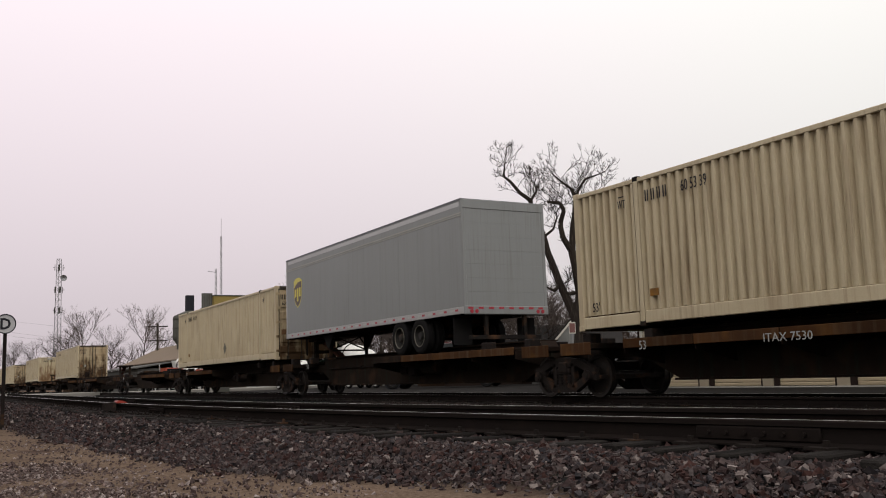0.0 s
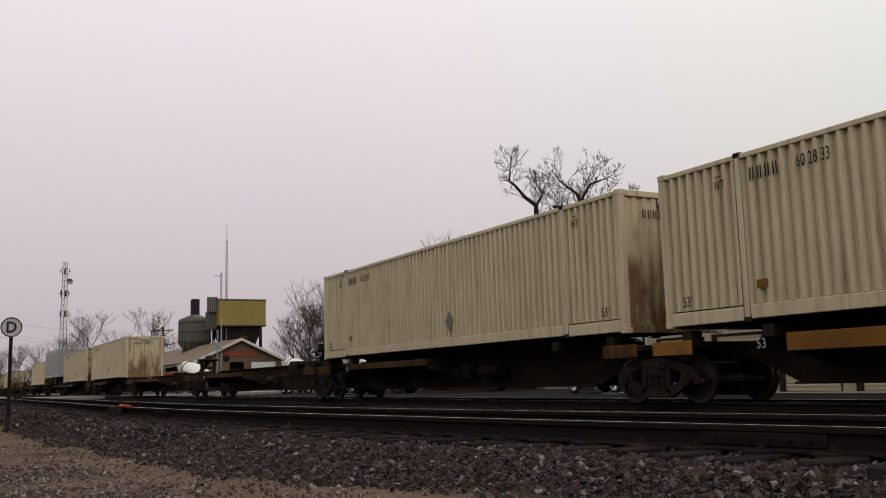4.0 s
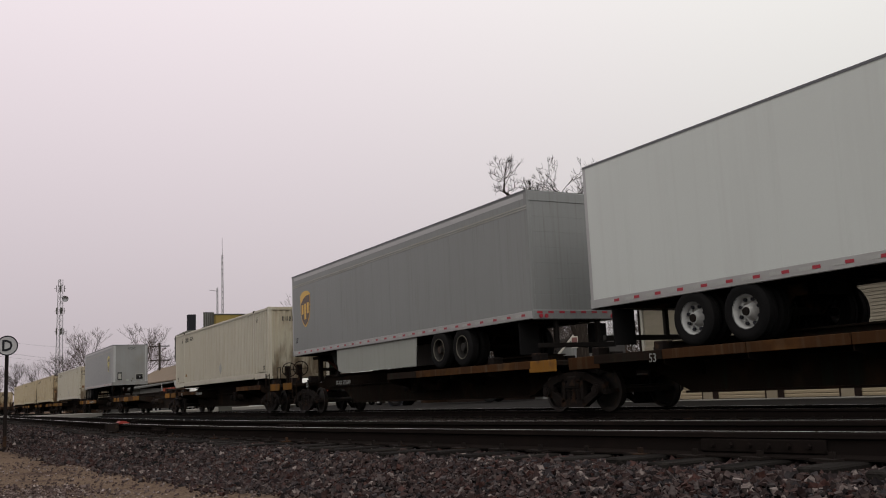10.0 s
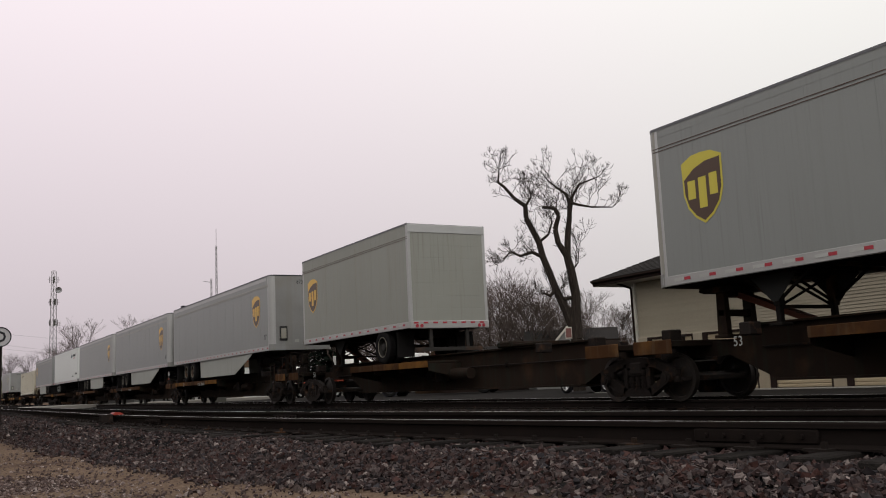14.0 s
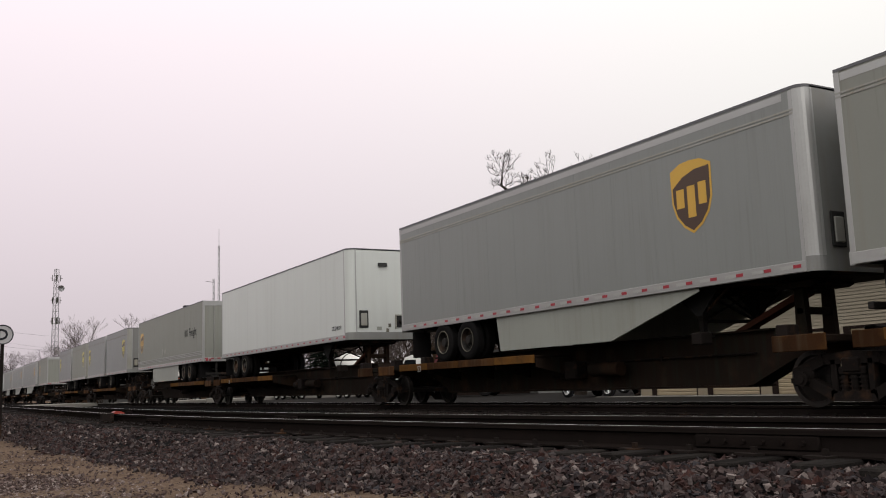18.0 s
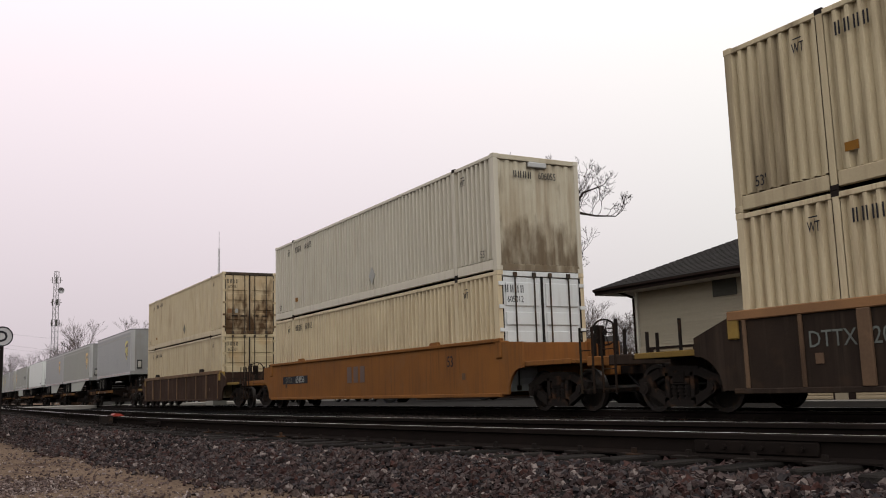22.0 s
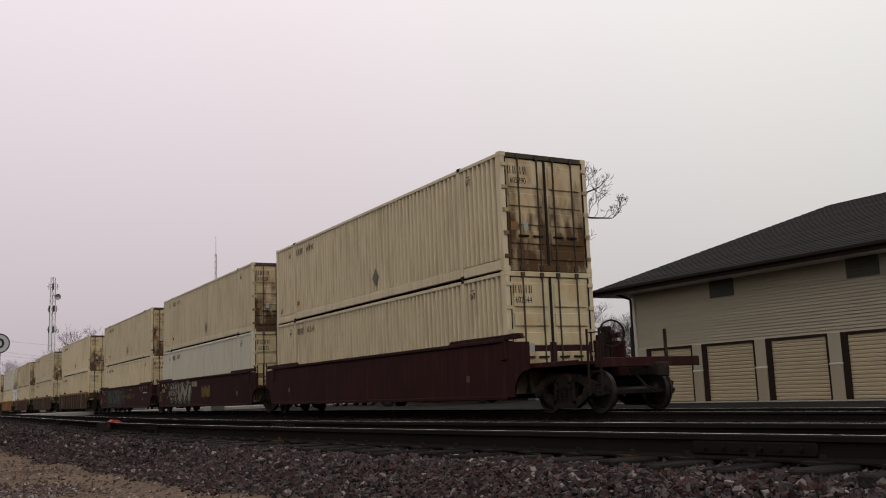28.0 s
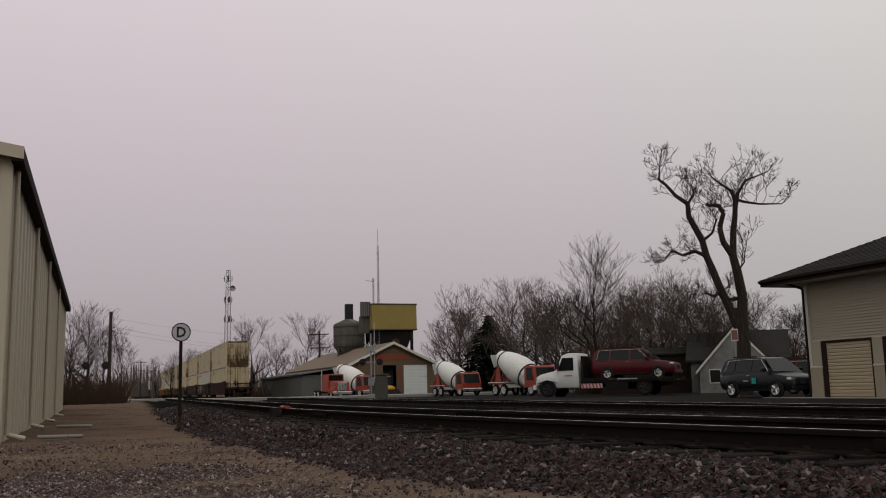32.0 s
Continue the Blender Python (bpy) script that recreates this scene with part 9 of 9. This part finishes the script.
tower = lattice("radio_tower", "tall lattice radio tower with antenna clusters", "tower", 25.2, 222, 29.6, 1.0, 0.55, 22, M["galv"], 0.06)
for z, n in ((18.0, 5), (22.6, 5), (27.6, 4)):
    for i in range(n):
        a = 2 * math.pi * i / n
        part("antenna", MB().box(-0.12, 0.12, -0.06, 0.06, -0.7, 0.7, 0.02).cyl((0, 0, 0), (0, -0.4, 0), 0.05, n=5), M["louvre"], tower).matrix_basis = pose(0.85 * math.cos(a), 0.85 * math.sin(a), z, 0, 0, math.degrees(a) + 90)
part("dish", MB().lathe((0.9, -0.9, 25.2), 1, [(0, 0.2), (0.5, 0.05), (0.7, -0.15)], 16), M["galv"], tower)
mast = lattice("radio_mast", "slender guyed radio mast with a whip antenna", "mast", 29.0, 104, 17.6, 0.16, 0.1, 26, M["galv"], 0.02)
part("whip", MB().cyl((0, 0, 17.3), (0, 0, 19.6), 0.025, n=5), M["galv"], mast)
low_mast = lattice("radio_mast", "short radio mast with a side arm", "mast", 28.4, 104, 13.8, 0.12, 0.1, 20, M["galv"], 0.018)
part("side_arm", MB().cyl((0, 0, 13.4), (-0.9, 0, 13.5), 0.03, n=5), M["galv"], low_mast)


def utility_pole(x, y, h, arms, label):
    p = thing("utility_pole", label, "pole", "utility poles")
    part("pole", MB().cyl((0, 0, -0.5), (0, 0, h), 0.17, 0.12, n=10), M["pole_wood"], p)
    for i in range(arms):
        z = h - 0.5 - i * 1.9
        a = part("crossarm", MB().box(-1.3, 1.3, -0.06, 0.06, z, z + 0.13, 0.01), M["pole_wood"], p)
        for k in (-1.2, -0.7, 0.7, 1.2):
            part("insulator", MB().cyl((k, 0, z + 0.13), (k, 0, z + 0.3), 0.05, n=6), M["galv"], a)
    p.matrix_basis = pose(x, y, GZ, 0, 0, -15)
    return p


utility_pole(-0.25, 79.8, 7.5, 0, "short dark wooden pole beside the crossing")
utility_pole(27.3, 129, 9.0, 2, "wooden utility pole with two crossarms")
utility_pole(6.5, 240, 9.0, 2, "wooden utility pole with two crossarms")
wires = MB()
for z0, z1 in ((7.0, 8.3), (6.3, 6.4), (5.9, 6.2)):
    pts = []
    for i in range(15):
        t = i / 14
        pts.append((-0.25 + 27.5 * t, 79.8 + 49 * t, z0 + (z1 - z0) * t - 0.25 - 2.6 * t * (1 - t)))
    wires.tube(pts, 0.008, 4)
solid("overhead_wires", wires, M["ink"], "thin sagging overhead wires", "wires", "stuff")


def crossing_signal(x, y, turn):
    s = thing("crossing_signal", "level crossing signal mast with crossbuck and lamps", "signal", "crossing signals")
    part("mast", MB().cyl((0, 0, -0.3), (0, 0, 5.2), 0.07, n=10), M["galv"], s)
    for a in (45, -45):
        part("crossbuck_blade", MB().box(-0.6, 0.6, -0.1, -0.08, -0.1, 0.1, 0.01), M["galv"], s, "weathered crossbuck blade").matrix_basis = pose(0, -0.01 * (a > 0), 3.9, 0, a, 0)
    part("lamp_arm", MB().box(-0.85, 0.85, -0.04, 0.04, 2.75, 2.83), M["galv"], s)
    for k in (-0.72, 0.72):
        lamp = part("lamp", MB().lathe((k, -0.1, 2.8), 1, [(0.0, 0.02), (0.28, 0.02), (0.29, 0.0), (0.28, -0.02), (0.0, -0.02)], 20), M["ink"], s, "black lamp target")
        part("lens", MB().lathe((k, -0.14, 2.8), 1, [(0.1, 0.0), (0.09, -0.04), (0.0, -0.05)], 14), M["car_red"], lamp)
        part("hood", MB().ring((k, -0.2, 2.8), 1, 0.13, 0.115, 0.16, 14), M["ink"], lamp)
    part("gate_mechanism", MB().box(-0.25, 0.25, 0.05, 0.5, 0.8, 1.5, 0.03), M["galv"], s)
    part("gate_arm", MB().prism([(0.3, 1.1), (0.42, 1.1), (0.36, 6.2), (0.32, 6.2)], 0, 0.28, 0.33), M["tape_white"], s, "raised gate arm")
    part("base", MB().box(-0.3, 0.3, -0.3, 0.3, -0.3, 0.12, 0.03), M["concrete"], s)
    s.matrix_basis = pose(x, y, 0.0, 0, 0, turn)


crossing_signal(-1.25, 76.5, 10)
crossing_signal(20.6, 76.5, -15)
tagged(new("signal_cabinet", MB().box(20.9, 22.2, 77, 78.2, GZ - 0.1, 1.7, 0.03).box(20.8, 22.3, 76.9, 78.3, 1.7, 1.8, 0.03).mesh("signal_cabinet", M["louvre"])), "dark steel signal cabinet beside the track", "cabinet")


def build_house():
    g = thing("house", "small grey house with a dark roof behind the tree", "house")
    part("wall", MB().box(-4, 4, 0, 7, GZ, 2.3).prism([(-4, 2.3), (4, 2.3), (4, 2.35), (-4, 2.35)], 1, 0, 7), M["grey_wall"], g)
    part("roof", MB().prism([(-0.4, 2.2), (3.5, 4.5), (7.4, 2.2), (7.4, 2.35), (3.5, 4.68), (-0.4, 2.35)], 0, -4.4, 4.4), M["shingle"], g, "dark shingled roof")
    part("porch_gable", MB().prism([(-3.2, GZ), (3.0, GZ), (3.0, 1.5), (-0.1, 4.6), (-3.2, 1.5)], 1, -1.6, -0.02), surface("weathered_house_board", (0.15, 0.15, 0.145), (0.09, 0.088, 0.084), 0.75, coarse=1.4, amount=0.9, streak=(0.2, 0.2, 0.19)), g, "pale weathered gable wall")
    for k in (-1, 1):
        part("gable_trim", MB().prism([(-0.1, 4.62), (-0.1, 4.85), (k * 3.4 - 0.1, 1.45), (k * 3.4 - 0.1, 1.22)][::k], 1, -1.72, -1.6), M["trim"], g, "white gable trim")
        part("gable_roof", MB().prism([(-0.1, 4.85), (k * 3.45 - 0.1, 1.4), (k * 3.45 - 0.1, 1.52), (-0.1, 4.98)][::-k], 1, -1.64, 1.5), M["shingle"], g)
    for x in (-1.9, 1.5):
        wd = new("window")
        wd.parent = g
        y = -1.62
        part("frame", MB().box(x - 0.5, x + 0.5, y - 0.05, y, 0.5, 1.6, 0.01), M["trim"], wd)
        part("pane", MB().box(x - 0.42, x + 0.42, y - 0.06, y - 0.052, 0.58, 1.52), M["glass"], wd)
    part("door", MB().box(-0.5, 0.4, -1.66, -1.61, GZ, 1.7, 0.01), M["trim"], g)
    g.matrix_basis = pose(38.6, 51.2, -0.06, 0, 0, -38) @ Matrix.Diagonal((0.75, 0.75, 0.84, 1))


build_house()


# ---- smaller things on the lot ----
def build_dark_shed():
    g = thing("storage_shed", "low dark brown shed behind the tow truck", "shed")
    part("wall", MB().box(-3.4, 3.4, 0, 5, GZ, 2.9), M["gutter"], g, "dark brown boarded wall")
    for i in range(17):
        part("board", MB().box(-3.38 + i * 0.395, -3.01 + i * 0.395, -0.03, -0.003, GZ, 2.88, 0.008), M["gutter"], g)
    part("roof", MB().prism([(-0.3, 2.9), (5.3, 2.9), (5.3, 3.0), (2.5, 3.5), (-0.3, 3.0)], 0, -3.6, 3.6), M["shingle"], g, "dark shallow roof")
    g.matrix_basis = pose(35.2, 56.4, -0.5, 0, 0, -32)


build_dark_shed()


def build_lot_sign():
    s = thing("lot_sign", "small faded pink and white sign on a post", "sign")
    part("post", MB().box(-0.04, 0.04, -0.03, 0.03, 0, 2.8, 0.006), M["galv"], s, "grey steel post")
    part("board", MB().box(-0.17, 0.17, -0.06, -0.032, 2.7, 3.3, 0.01), M["trim"], s)
    part("panel", MB().box(-0.14, 0.14, -0.068, -0.062, 2.76, 3.24), surface("faded_pink", (0.17, 0.08, 0.075), (0.15, 0.09, 0.08), 0.6, vary=0), s, "faded pink panel")
    s.matrix_basis = pose(29.05, 38.65, GZ, 0, 0, -37)


build_lot_sign()


def build_skid_loader():
    s = thing("skid_loader", "small yellow skid loader outside the hall", "loader")
    part("body", slab([(-1.3, 0.35), (1.0, 0.35), (1.1, 0.9), (0.4, 1.1), (-1.2, 1.25)], lambda z: 0.6), M["gold"], s, "yellow body")
    cab = part("cab", MB().box(-0.5, 0.5, -0.7, 0.45, 1.1, 2.0, 0.06), M["ink"], s, "dark caged cab")
    part("cab_roof", MB().box(-0.55, 0.55, -0.75, 0.5, 2.0, 2.08, 0.03), M["gold"], cab)
    for k in (-1, 1):
        part("lift_arm", MB().prism([(-1.2, 1.2), (-1.0, 1.35), (1.4, 0.5), (1.35, 0.35)], 0, *sorted((k * 0.64, k * 0.76))), M["gold"], s)
        for y in (-0.6, 0.6):
            car_wheel(s, k * 0.72, y, 0.38, k)
    part("bucket", MB().prism([(1.2, 0.1), (2.0, 0.1), (1.35, 0.7), (1.2, 0.7)], 0, -0.85, 0.85), M["iron"], s)
    s.matrix_basis = pose(26.7, 94.0, GZ + 0.01, 0, 0, 200)


build_skid_loader()


# ---- motion ----
def motions():
    for ob, s, z in MOVING:
        walk(ob, [(0.0, pose(MAIN_X, s, z)), (16.0, pose(MAIN_X, s + 16 * SPEED, z)), (32.0, pose(MAIN_X, s + 32 * SPEED, z))])


motions()
